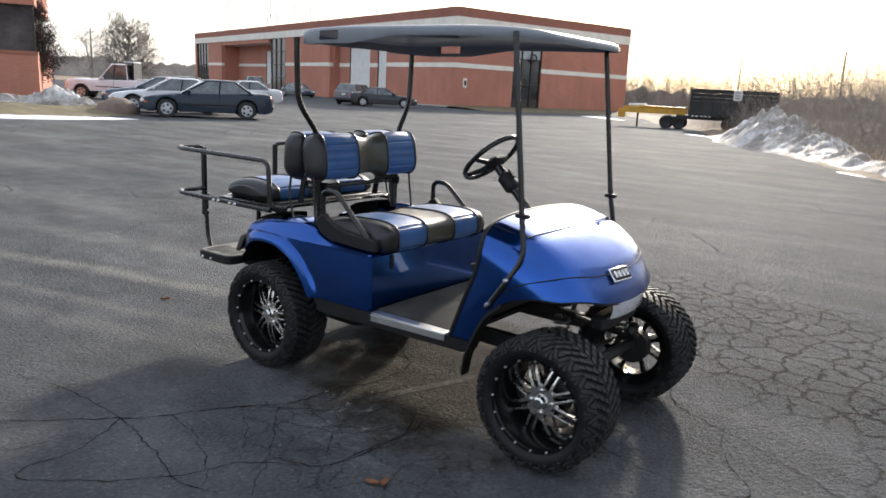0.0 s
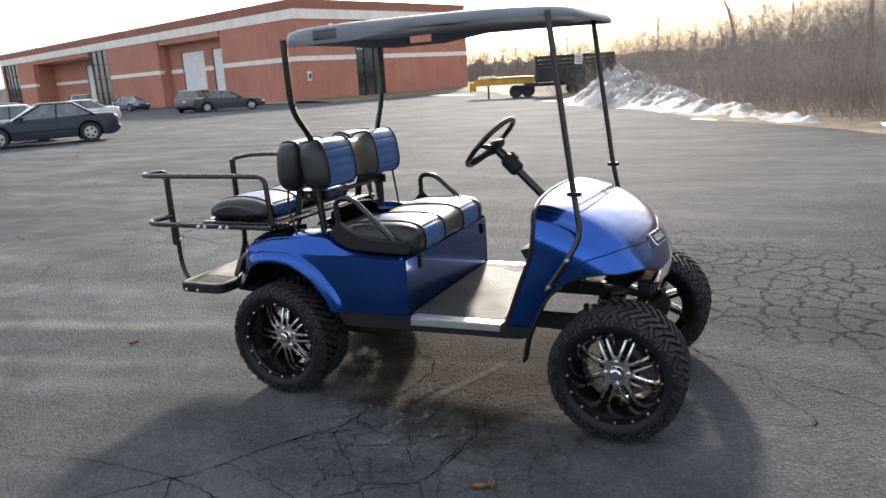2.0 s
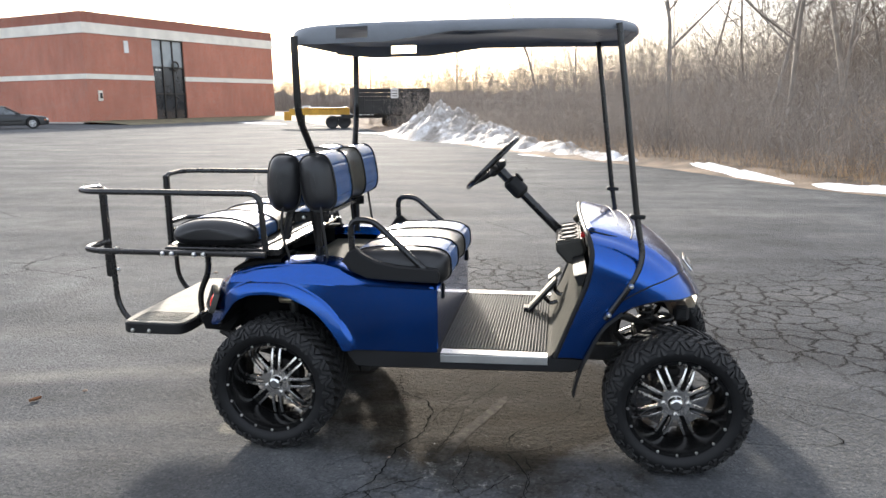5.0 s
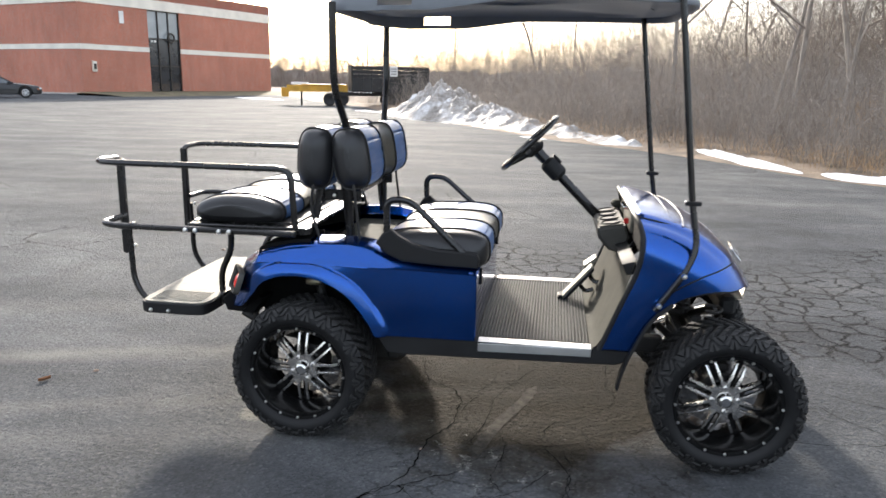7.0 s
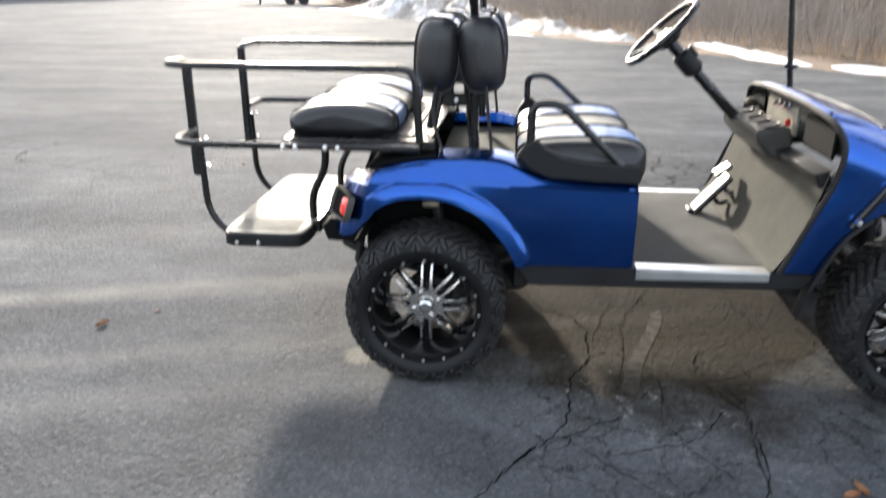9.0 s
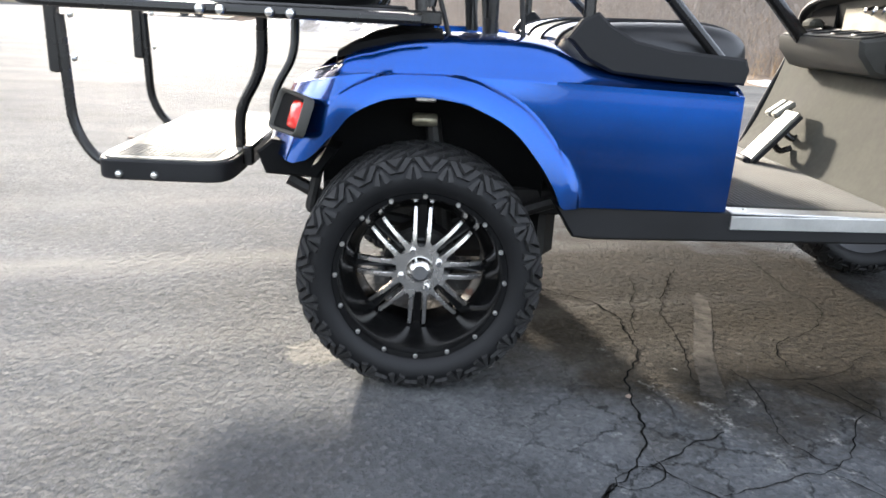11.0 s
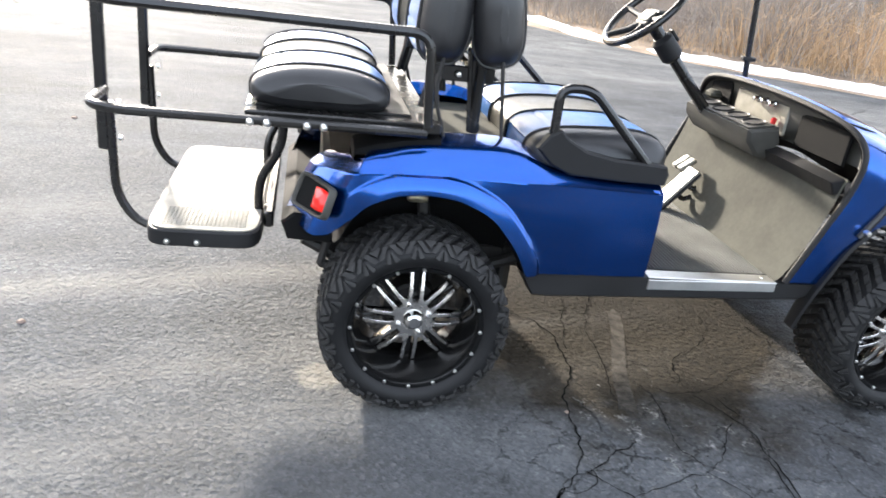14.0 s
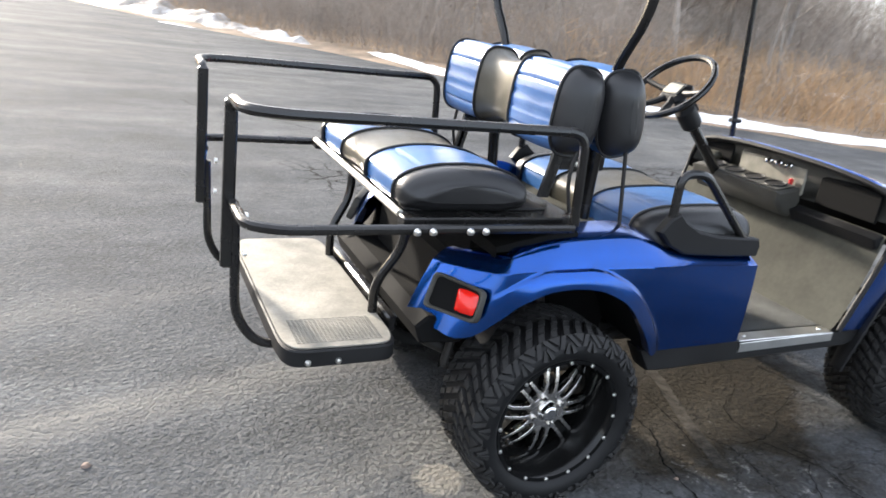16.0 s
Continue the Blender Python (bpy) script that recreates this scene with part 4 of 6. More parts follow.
def cushion(name, parent, cx, cz, hx, hz, half, lean=0.0, bands=(0.30, 0.105), crown=0.0, label="", power=3.6, pleat=0.006, end=0.075, dip=0.006):
    b1, b2 = bands

    def strip(ys, grow=0.0, pl=0.0):
        rows = []
        for y in ys:
            d = max(1e-4, half - abs(y))
            k = end * (1 - math.sqrt(max(0.0, 1 - max(0.0, 1 - d / end) ** 2))) if d < end else 0.0
            rows.append([(x, y, z) for x, z in loop_xz(cx, cz, max(0.01, hx - k + grow), max(0.01, hz - k + grow), lean, power=power, crown=crown, pleat=pl)])
        return rows

    ys = [b2 * (k / 4 - 1) for k in range(9)]
    rows = []
    for j, y in enumerate(ys):
        puff = -dip * math.cos(math.pi * y / b2 / 2)
        rows.append([(x, y, z) for x, z in loop_xz(cx, cz, hx + puff, hz + puff, lean, power=power, crown=crown)])
    ob = part(name, Shape().grid(rows, True), CARBON_VINYL, parent, label, 60)
    for sgn in (-1, 1):
        body = Shape()
        ys = [sgn * v for v in [b1 + (half - b1) * (1 - (1 - k / 12) ** 2) for k in range(13)]]
        rows = strip(ys)
        body.grid(rows, True)
        m = len(body.v)
        body.f.append(tuple(range(m - len(rows[0]), m)))
        part("end_panel", body, BLACK_VINYL, ob, "domed black vinyl end panel", 50)
    for sgn in (-1, 1):
        ys = [sgn * (b2 + (b1 - b2) * k / 8) for k in range(9)]
        rows = strip(ys, 0.0, 0.0)
        out = Shape()
        rows = []
        for j, y in enumerate(ys):
            puff = 0.004 * math.sin(math.pi * j / 8)
            rows.append([(x, y, z) for x, z in loop_xz(cx, cz, hx + puff, hz + puff, lean, n=112, power=power, crown=crown, pleat=pleat)])
        part("blue_panel", out.grid(rows, True), BLUE_VINYL, ob, "quilted blue vinyl panel", 60)
    for y in (-b1, -b2, b2, b1):
        part("piping", Shape().tube([(x, y, z) for x, z in loop_xz(cx, cz, hx + 0.002, hz + 0.002, lean, power=power, crown=crown)], 0.0045, 6, closed=True), BLACK_VINYL, ob)
    return ob


front_seat = cushion("front_seat", cart, 0.520, 0.768, 0.218, 0.078, 0.446, radians(-2), (0.340, 0.117), 0.006, "black and blue vinyl front seat cushion")
cushion("front_backrest", cart, 0.170, 1.122, 0.074, 0.120, 0.426, radians(-8), (0.360, 0.118), 0.0, "black and blue vinyl front backrest", 3.0, dip=0.026)
cushion("rear_backrest", cart, 0.022, 1.120, 0.072, 0.120, 0.426, radians(4), (0.360, 0.118), 0.0, "black and blue vinyl rear backrest", 3.0, dip=0.026)
rear_seat = cushion("rear_seat", cart, -0.302, 0.890, 0.186, 0.046, 0.432, radians(0), (0.345, 0.118), 0.026, "black and blue vinyl rear-facing seat cushion", 3.4, end=0.06)
front_seat.location.y, rear_seat.location.y = -0.010, -0.012
part("seat_shell", Shape().box((0.53, 0, 0.735), (0.38, 0.84, 0.05), 0.02), BLACK_PLASTIC, cart)

# -- hip restraints --
for sd in (-1, 1):
    y = -0.475 if sd < 0 else 0.425
    low = 0.0 if sd < 0 else 0.02
    loop = [(0.345, y, 0.79), (0.342, y, 0.982 - low), (0.435, y, 0.984 - low), (0.685, y, 0.745)]
    hip = part("hip_restraint", Shape().tube(loop, 0.0135, 10, fillet=0.04), BLACK_TUBE, cart, "black tubular hip restraint")
    base = [(0.300, 0.810), (0.328, 0.850), (0.362, 0.868), (0.392, 0.842), (0.45, 0.812), (0.54, 0.795), (0.65, 0.790), (0.702, 0.785), (0.712, 0.762), (0.706, 0.728), (0.57, 0.730), (0.407, 0.740), (0.344, 0.768), (0.312, 0.80)]
    part("restraint_base", Shape().prism(base, y - 0.018, y + 0.018, chamfer=0.006), BLACK_PLASTIC, hip, "black moulded restraint base")

# -- roof and posts --
roof = Shape()
rows = []
RX0, RX1, RY = 0.075, 1.482, 0.490
outline = []
for k in range(96):
    a = 2 * math.pi * k / 96
    c, s_ = math.cos(a), math.sin(a)
    outline.append((math.copysign(abs(c) ** 0.36, c), math.copysign(abs(s_) ** 0.30, s_)))
mx, my = max(p[0] for p in outline), max(p[1] for p in outline)
cxr, hxr = (RX0 + RX1) / 2, (RX1 - RX0) / 2
RZ = 1.742


def roof_drop(x, y):
    """The rim hangs lower round the hand holds towards the rear."""
    u = (x - RX0) / (RX1 - RX0)
    return -0.034 * max(0.0, min(1.0, (0.42 - u) / 0.10)) * min(1.0, 0.55 + u * 4) if abs(y) > 0.3 else -0.012 * (u < 0.3)


def roof_row(f, dz, hang):
    return [(cxr + hxr * f * px / mx, RY * f * py / my, RZ + dz + hang * roof_drop(cxr + hxr * px / mx, RY * py / my) - 0.012 * abs(px) ** 4) for px, py in outline]


skin = [(0.0, 0.042, 0), (0.3, 0.040, 0), (0.6, 0.035, 0), (0.85, 0.028, 0), (0.955, 0.021, 0), (0.985, 0.014, 0), (0.999, 0.003, 0), (1.002, -0.004, 0.30), (1.003, -0.014, 0.75), (1.0, -0.022, 1)]
under = [(0.987, -0.021, 1), (0.981, -0.013, 0.75), (0.979, -0.003, 0.30), (0.976, 0.002, 0), (0.95, 0.004, 0), (0.80, -0.006, 0), (0.77, 0.006, 0), (0.4, 0.014, 0), (0.0, 0.016, 0)]
roof.grid([roof_row(*r) for r in skin + under], True)
# open hand holds through both skins of the hanging rim
def in_hold(face):
    c = [sum(roof.v[k][j] for k in face) / len(face) for j in range(3)]
    return 0.30 < c[0] < 0.475 and abs(c[1]) > 0.46 and 1.704 < c[2] < 1.7455


roof.f = [f for f in roof.f if not in_hold(f)]
ROOF_PLASTIC = surface("grey_roof_plastic", (0.165, 0.18, 0.20), 0.36, 0.0, 0.2, 4, 200, 0.15, 0.0008, rough_vary=0.25)
part("roof", roof, ROOF_PLASTIC, cart, "grey moulded plastic canopy roof with hand holds", 45)
for sd in (-1, 0.94):
    px = 0.006 if sd < 0 else -0.026
    post = part("front_post", Shape().tube([(1.385 + px, sd * 0.47, 1.735), (1.477 + px, sd * 0.478, 1.02), (1.508 + px, sd * 0.492, 0.85), (1.47, sd * 0.525, 0.757), (1.375, sd * 0.532, 0.615)], 0.0122, 10, fillet=0.05), BLACK_TUBE, cart, "black tubular front roof post")
    for x, z in ((1.468, 0.754), (1.388, 0.637)):
        part("bolt", Shape().lathe([(0, -0.012), (0.008, -0.011), (0.010, -0.004), (0.010, 0.008)], c=(0, 0, 0), n=10), ZINC, post, at=pose(x, sd * 0.545, z, 0, 0, 0 if sd < 0 else 180))
    part("clamp", Shape().box((1.480 + px, sd * 0.478, 1.015), (0.058, 0.03, 0.018), 0.004), BLACK_PLASTIC, post)
    part("rear_post", Shape().tube([(0.132, sd * 0.465, 1.715), (0.130, sd * 0.452, 1.40), (0.148, sd * 0.325, 1.235), (0.150, sd * 0.315, 0.80)], 0.0150, 10, fillet=0.07), BLACK_TUBE, cart, "black bent rear roof post")
    part("seat_bracket", Shape().box((0.100, sd * 0.30, 0.965), (0.19, 0.010, 0.045), 0.003), BLACK_TUBE, cart)
    for xa, xb, low in ((0.035, -0.004, 0.862), (0.125, 0.150, 0.80)):
        strap = Shape()
        for k in (-1, 1):
            strap.tube([(xa + 0.011 * k, sd * 0.308, 1.04), (xb + 0.011 * k, sd * 0.308, low)], 0.0085, 6)
        strap.grid([[(xa - 0.011, sd * 0.313, 1.04), (xa + 0.011, sd * 0.313, 1.04)], [(xb - 0.011, sd * 0.313, low), (xb + 0.011, sd * 0.313, low)]])
        part("backrest_strap", strap, BLACK_TUBE, cart, "flat black backrest strap")
    for xa, xm, xb in ((0.03, 0.012, 0.045), (0.185, 0.200, 0.215)):
        part("backrest_stay", Shape().tube(spline([(xa, sd * 0.395, 1.06), (xm, sd * 0.40, 0.93), (xb, sd * 0.405, 0.80)], 8), 0.0058, 8), DARK_STEEL, cart, "thin bent steel backrest stay")
    part("bracket_bolt", Shape().lathe([(0, -0.01), (0.007, -0.009), (0.009, 0.0)], n=10), ZINC, cart, at=pose(0.085, sd * 0.315, 0.965, 0, 0, 0 if sd < 0 else 180))
part("cross_bar", Shape().tube([(0.155, -0.32, 0.965), (0.155, 0.32, 0.965)], 0.012, 8), BLACK_TUBE, cart)

# -- rear seat frame, grab rails and step --
pan = part("seat_pan", Shape().box((-0.235, 0, 0.844), (0.50, 0.86, 0.014), 0.005), BLACK_TUBE, cart, "black steel rear seat pan")
part("seat_board", Shape().box((-0.262, 0, 0.854), (0.42, 0.82, 0.008), 0.003), BLACK_PLASTIC, pan)
part("pan_edge", Shape().tube([(-0.487, -0.42, 0.847), (-0.487, 0.42, 0.847)], 0.010, 8), ALUMINIUM, pan, "worn bright pan edge")
for sd in (-1, 0.92):
    top = [(-0.885, sd * 0.29, 0.66), (-0.885, sd * 0.29, 1.088), (-0.885, sd * 0.46, 1.092), (-0.80, sd * 0.502, 1.092), (-0.035, sd * 0.505, 1.09), (-0.02, sd * 0.505, 0.85)]
    part("grab_rail", Shape().tube([(-0.885, sd * 0.29, 1.0)] + top[1:], 0.0130, 10, fillet=0.05), BLACK_TUBE, cart, "black tubular upper grab rail")
    low = [(-0.875, sd * 0.30, 0.835), (-0.875, sd * 0.47, 0.835), (-0.80, sd * 0.502, 0.832), (-0.02, sd * 0.505, 0.832)]
    part("lower_rail", Shape().tube(low, 0.0130, 10, fillet=0.055), BLACK_TUBE, cart, "black tubular lower rail")
    part("rail_sleeve", Shape().box((-0.885, sd * 0.29, 0.875), (0.030, 0.027, 0.42), 0.005), BLACK_TUBE, cart, "black square rail post")
    post = part("step_hanger", Shape().tube([(-0.868, sd * 0.292, 0.80), (-0.860, sd * 0.292, 0.53), (-0.80, sd * 0.295, 0.442), (-0.66, sd * 0.30, 0.442)], 0.0128, 10, fillet=0.07), BLACK_TUBE, cart, "black curved step hanger")
    for z in (0.80, 0.70):
        part("bolt", Shape().lathe([(0, -0.01), (0.007, -0.009), (0.009, 0.0)], axis="x", n=10), ZINC, post, at=pose(-0.845, sd * 0.292, z, 0, 0, 180))
    part("step_brace", Shape().tube([(-0.400, sd * 0.275, 0.84), (-0.402, sd * 0.265, 0.70), (-0.468, sd * 0.245, 0.585), (-0.465, sd * 0.24, 0.47)], 0.0138, 10, fillet=0.05), BLACK_TUBE, cart, "black bent step brace")
    part("side_plate", Shape().box((-0.235, sd * 0.448, 0.836), (0.52, 0.05, 0.03), 0.004), BLACK_TUBE, pan)
    for x in (-0.478, -0.436, -0.335, -0.292):
        part("bolt", Shape().lathe([(0, -0.009), (0.008, -0.007), (0.0105, 0.0)], n=10), ZINC, pan, at=pose(x, sd * 0.521, 0.831, 0, 0, 0 if sd < 0 else 180))
# foot step
o = []
for k in range(40):
    a = 2 * math.pi * k / 40
    c, s_ = math.cos(a), math.sin(a)
    o.append((-0.606 + 0.158 * math.copysign(abs(c) ** 0.28, c), -0.02 + 0.425 * math.copysign(abs(s_) ** 0.16, s_)))
step = part("foot_step", Shape().prism(o, 0.443, 0.490, axis="z", chamfer=0.004), BLACK_PLASTIC, cart, "black edged folding foot step")
part("step_plate", Shape().prism([(-0.606 + (x + 0.606) * 0.95, -0.02 + (y + 0.02) * 0.975) for x, y in o], 0.490, 0.4945, axis="z", chamfer=0.001), STEP_PLATE, step, "pale worn metal step plate")
grip = Shape()
for k in range(15):
    for j in range(20):
        grip.box((-0.716 + 0.0116 * j, -0.405 + 0.0096 * k, 0.4950), (0.0082, 0.0040, 0.0024))
part("grip_pattern", grip, STEP_PLATE, step, "fine anti-slip ribbing pressed into the plate", smooth=0)
part("hinge_beam", Shape().box((-0.432, -0.01, 0.487), (0.028, 0.62, 0.05), 0.006), BLACK_TUBE, step, "black hinge beam beside the step")
for sd in (-1, 1):
    for x in (-0.70, -0.62):
        part("step_bolt", Shape().lathe([(0, -0.008), (0.007, -0.006), (0.009, 0.0)], n=10), ZINC, step, at=pose(x, sd * 0.425 - 0.02, 0.458, 0, 0, 0 if sd < 0 else 180))

# -- running gear --
part("rear_axle", Shape().tube([(0, -0.40, 0.285), (0, -0.12, 0.285), (0, -0.10, 0.285), (0, 0.10, 0.285), (0, 0.12, 0.285), (0, 0.40, 0.285)], [0.035, 0.035, 0.09, 0.09, 0.035, 0.035], 14), DARK_STEEL, cart)
part("front_axle", Shape().tube([(1.66, -0.40, 0.30), (1.66, 0.40, 0.30)], 0.028, 10), DARK_STEEL, cart)
for sd in (-1, 1):
    part("frame_rail", Shape().box((0.60, sd * 0.27, 0.395), (1.70, 0.05, 0.07), 0.006), DARK_STEEL, cart)
    part("leaf_spring", Shape().tube([(-0.33, sd * 0.33, 0.44), (-0.2, sd * 0.33, 0.37), (0, sd * 0.33, 0.33), (0.2, sd * 0.33, 0.36), (0.38, sd * 0.33, 0.42)], 0.018, 8), DARK_STEEL, cart)
    shock = part("shock_absorber", Shape().tube([(0.06, sd * 0.36, 0.33), (0.02, sd * 0.33, 0.60)], 0.020, 10), DARK_STEEL, cart)
    part("shock_eye", Shape().lathe([(0.0, -0.030), (0.012, -0.030), (0.016, -0.022), (0.016, 0.022), (0.012, 0.030), (0.0, 0.030)], axis="x", c=(0.0, sd * 0.36, 0.602), n=12), BRASS_CAN, shock, "pale worn shock eye")
    part("well_bracket", Shape().box((0.0, sd * 0.37, 0.652), (0.05, 0.02, 0.012), 0.003), ZINC, shock)
    part("bumper_strut", Shape().tube([(-0.255, sd * 0.36, 0.47), (-0.275, sd * 0.36, 0.37), (-0.10, sd * 0.34, 0.365)], 0.013, 8, fillet=0.01), DARK_STEEL, cart)
    part("control_arm", Shape().tube([(1.45, sd * 0.16, 0.44), (1.64, sd * 0.42, 0.32)], 0.016, 8), DARK_STEEL, cart)
    part("control_arm", Shape().tube([(1.75, sd * 0.16, 0.44), (1.68, sd * 0.42, 0.32)], 0.016, 8), DARK_STEEL, cart)
    part("front_spring", Shape().tube([(1.63 + 0.03 * math.cos(k * 0.7), sd * 0.33 + 0.03 * math.sin(k * 0.7), 0.36 + 0.003 * k) for k in range(80)], 0.006, 6), DARK_STEEL, cart)
    part("spindle", Shape().box((1.66, sd * 0.42, 0.32), (0.05, 0.04, 0.16), 0.01), DARK_STEEL, cart)
part("tie_rod", Shape().tube([(1.58, -0.42, 0.31), (1.58, 0.42, 0.31)], 0.010, 8), DARK_STEEL, cart)
# unseen drive box, added low to widen the shade under the rear
part("drive_shade_box", Shape().box((0.20, 0.0, 0.305), (0.34, 0.48, 0.19), 0.03), DARK_STEEL, cart)
part("belly_tray", Shape().box((0.45, 0, 0.40), (0.75, 0.5, 0.06), 0.01), DARK_STEEL, cart)

# ---------- brick works building ----------
def brick_material(name, a, b_, mortar, scale=1.0):
    m = bpy.data.materials.new(name)
    nt, b = nodes_of(m)
    L = nt.links
    tc = nt.nodes.new("ShaderNodeTexCoord")
    mp = nt.nodes.new("ShaderNodeMapping")
    sep, comb, add = nt.nodes.new("ShaderNodeSeparateXYZ"), nt.nodes.new("ShaderNodeCombineXYZ"), nt.nodes.new("ShaderNodeMath")
    L.new(tc.outputs["Object"], sep.inputs[0])
    L.new(sep.outputs["X"], add.inputs[0])
    L.new(sep.outputs["Y"], add.inputs[1])
    L.new(add.outputs[0], comb.inputs["X"])
    L.new(sep.outputs["Z"], comb.inputs["Y"])
    br = nt.nodes.new("ShaderNodeTexBrick")
    br.inputs["Scale"].default_value = 1.0
    br.inputs["Brick Width"].default_value, br.inputs["Row Height"].default_value, br.inputs["Mortar Size"].default_value = 0.215 * scale, 0.075 * scale, 0.008 * scale
    br.inputs["Color1"].default_value, br.inputs["Color2"].default_value, br.inputs["Mortar"].default_value = (*a, 1), (*b_, 1), (*mortar, 1)
    L.new(comb.outputs[0], br.inputs["Vector"])
    big, stain = noise_node(nt, 0.25, 5, 0.6), noise_node(nt, 1.6, 5, 0.6, stretch=(1, 1, 0.25))
    col = mix(nt, "MULTIPLY", 1.0, br.outputs["Color"], ramp(nt, big.outputs["Fac"], [(0.3, (0.82,) * 3), (0.7, (1.08,) * 3)]).outputs["Color"])
    col = mix(nt, "MULTIPLY", 1.0, col, ramp(nt, stain.outputs["Fac"], [(0.3, (0.86, 0.85, 0.84)), (0.6, (1.0,) * 3)]).outputs["Color"])
    L.new(col, b.inputs["Base Color"])
    b.inputs["Roughness"].default_value = 0.85
    bump(nt, b, br.outputs["Fac"], -0.5, 0.006)
    return m


BRICK = brick_material("red_brick", (0.55, 0.195, 0.122), (0.49, 0.16, 0.098), (0.42, 0.29, 0.23))
BRICK_CAP = brick_material("darker_brick_parapet", (0.38, 0.125, 0.08), (0.33, 0.105, 0.065), (0.28, 0.19, 0.15))
STONE_BAND = surface("painted_stone_band", (0.80, 0.75, 0.65), 0.7, 0.0, 0.12, 0.8, 12, 0.2, 0.004)
WHITE_DOOR = surface("white_painted_door", (0.74, 0.73, 0.70), 0.5, 0.0, 0.08, 1.5, 20)
DARK_GLASS = surface("dark_tinted_glass", (0.03, 0.035, 0.04), 0.08, 0.0, 0.3, 0.8, 8, spec=0.9)
PALE_GLASS = surface("sky_lit_glass", (0.30, 0.33, 0.34), 0.06, 0.0, 0.15, 0.8, 8, spec=1.0)
DARK_PANEL = surface("dark_louvred_panel", (0.10, 0.085, 0.08), 0.6, 0.0, 0.5, 0.7, 6, spec=0.15)
FRAME = surface("dark_bronze_frame", (0.05, 0.045, 0.04), 0.4, 0.5)
TAR = surface("roof_membrane", (0.12, 0.12, 0.12), 0.8)
CONCRETE = surface("concrete_kerb", (0.42, 0.40, 0.37), 0.85, 0.0, 0.15, 2, 30, 0.3, 0.003)

RLEN, LLEN, HT = 21.8, 73.5, 8.45
# local frame: +x runs along the entrance front, +y along the long yard front (mirrored into the block)
bx = Vector((0.312, 0.950, 0)).normalized()
by = Vector((-0.950, 0.312, 0)).normalized()
frame_m = Matrix(((bx.x, by.x, 0, -34.9), (bx.y, by.y, 0, 49.2), (0, 0, 1, 0), (0, 0, 0, 1)))
works = thing("brick_building", "long two-storey red brick building with pale stone bands", "building", at=frame_m)


def slab(name, lo_, hi_, material, parent, label="", r=0.0):
    c = [(a + b) / 2 for a, b in zip(lo_, hi_)]
    return part(name, Shape().box(c, [abs(b - a) for a, b in zip(lo_, hi_)], r), material, parent, label, 30)


def wall_run(front, pieces, along, depth=0.45):
    """Brick panels between openings: (from, to, low, high) along one front; front 'x' or 'y'."""
    for a, b, z0, z1 in pieces:
        if front == "x":
            slab("wall", (a, 0, z0), (b, depth, z1), BRICK, works, "red brick wall")
        else:
            slab("wall", (0, a, z0), (depth, b, z1), BRICK, works, "red brick wall")


Z1, Z2, Z3 = 3.42, 3.82, 6.85      # thin band, and the underside of the wide band
# entrance front, with the two-storey glazed doorway
wall_run("x", [(0, 6.5, 0, Z1), (9.95, RLEN, 0, Z1), (0, 6.5, Z2, Z3), (9.95, RLEN, Z2, Z3)], RLEN)
slab("stone_band", (-0.04, -0.04, Z1), (6.5, 0.42, Z2), STONE_BAND, works, "pale stone band")
slab("stone_band", (9.95, -0.04, Z1), (RLEN, 0.42, Z2), STONE_BAND, works, "pale stone band")
slab("cornice_band", (-0.06, -0.06, Z3), (RLEN + 0.06, 0.45, 7.65), STONE_BAND, works, "wide pale stone cornice band")
slab("parapet", (-0.02, -0.02, 7.65), (RLEN, 0.45, HT), BRICK_CAP, works, "darker brick parapet")
# yard front with its recessed loading bays
wall_run("y", [(0.45, 11.6, 0, Z1), (24.0, 36.3, 0, Z1), (60.4, 66.6, 0, Z1), (0.45, 11.6, Z2, Z3), (24.0, 36.3, Z2, Z3), (60.4, 66.6, Z2, Z3)], LLEN)
for a, b in ((0.45, 11.6), (24.0, 36.3), (60.4, 66.6)):
    slab("stone_band", (-0.04, a, Z1), (0.42, b, Z2), STONE_BAND, works, "pale stone band")
slab("cornice_band", (-0.06, 0.45, Z3), (0.45, LLEN, 7.65), STONE_BAND, works, "wide pale stone cornice band")
slab("parapet", (-0.02, 0.45, 7.65), (0.45, LLEN, HT), BRICK_CAP, works, "darker brick parapet")
slab("roof", (0.4, 0.4, 7.9), (RLEN, LLEN, 8.05), TAR, works)
slab("wall", (RLEN - 0.45, 0.5, 0), (RLEN, LLEN, 7.9), BRICK, works)
slab("wall", (0.45, LLEN - 0.45, 0), (RLEN - 0.5, LLEN, 7.9), BRICK, works)


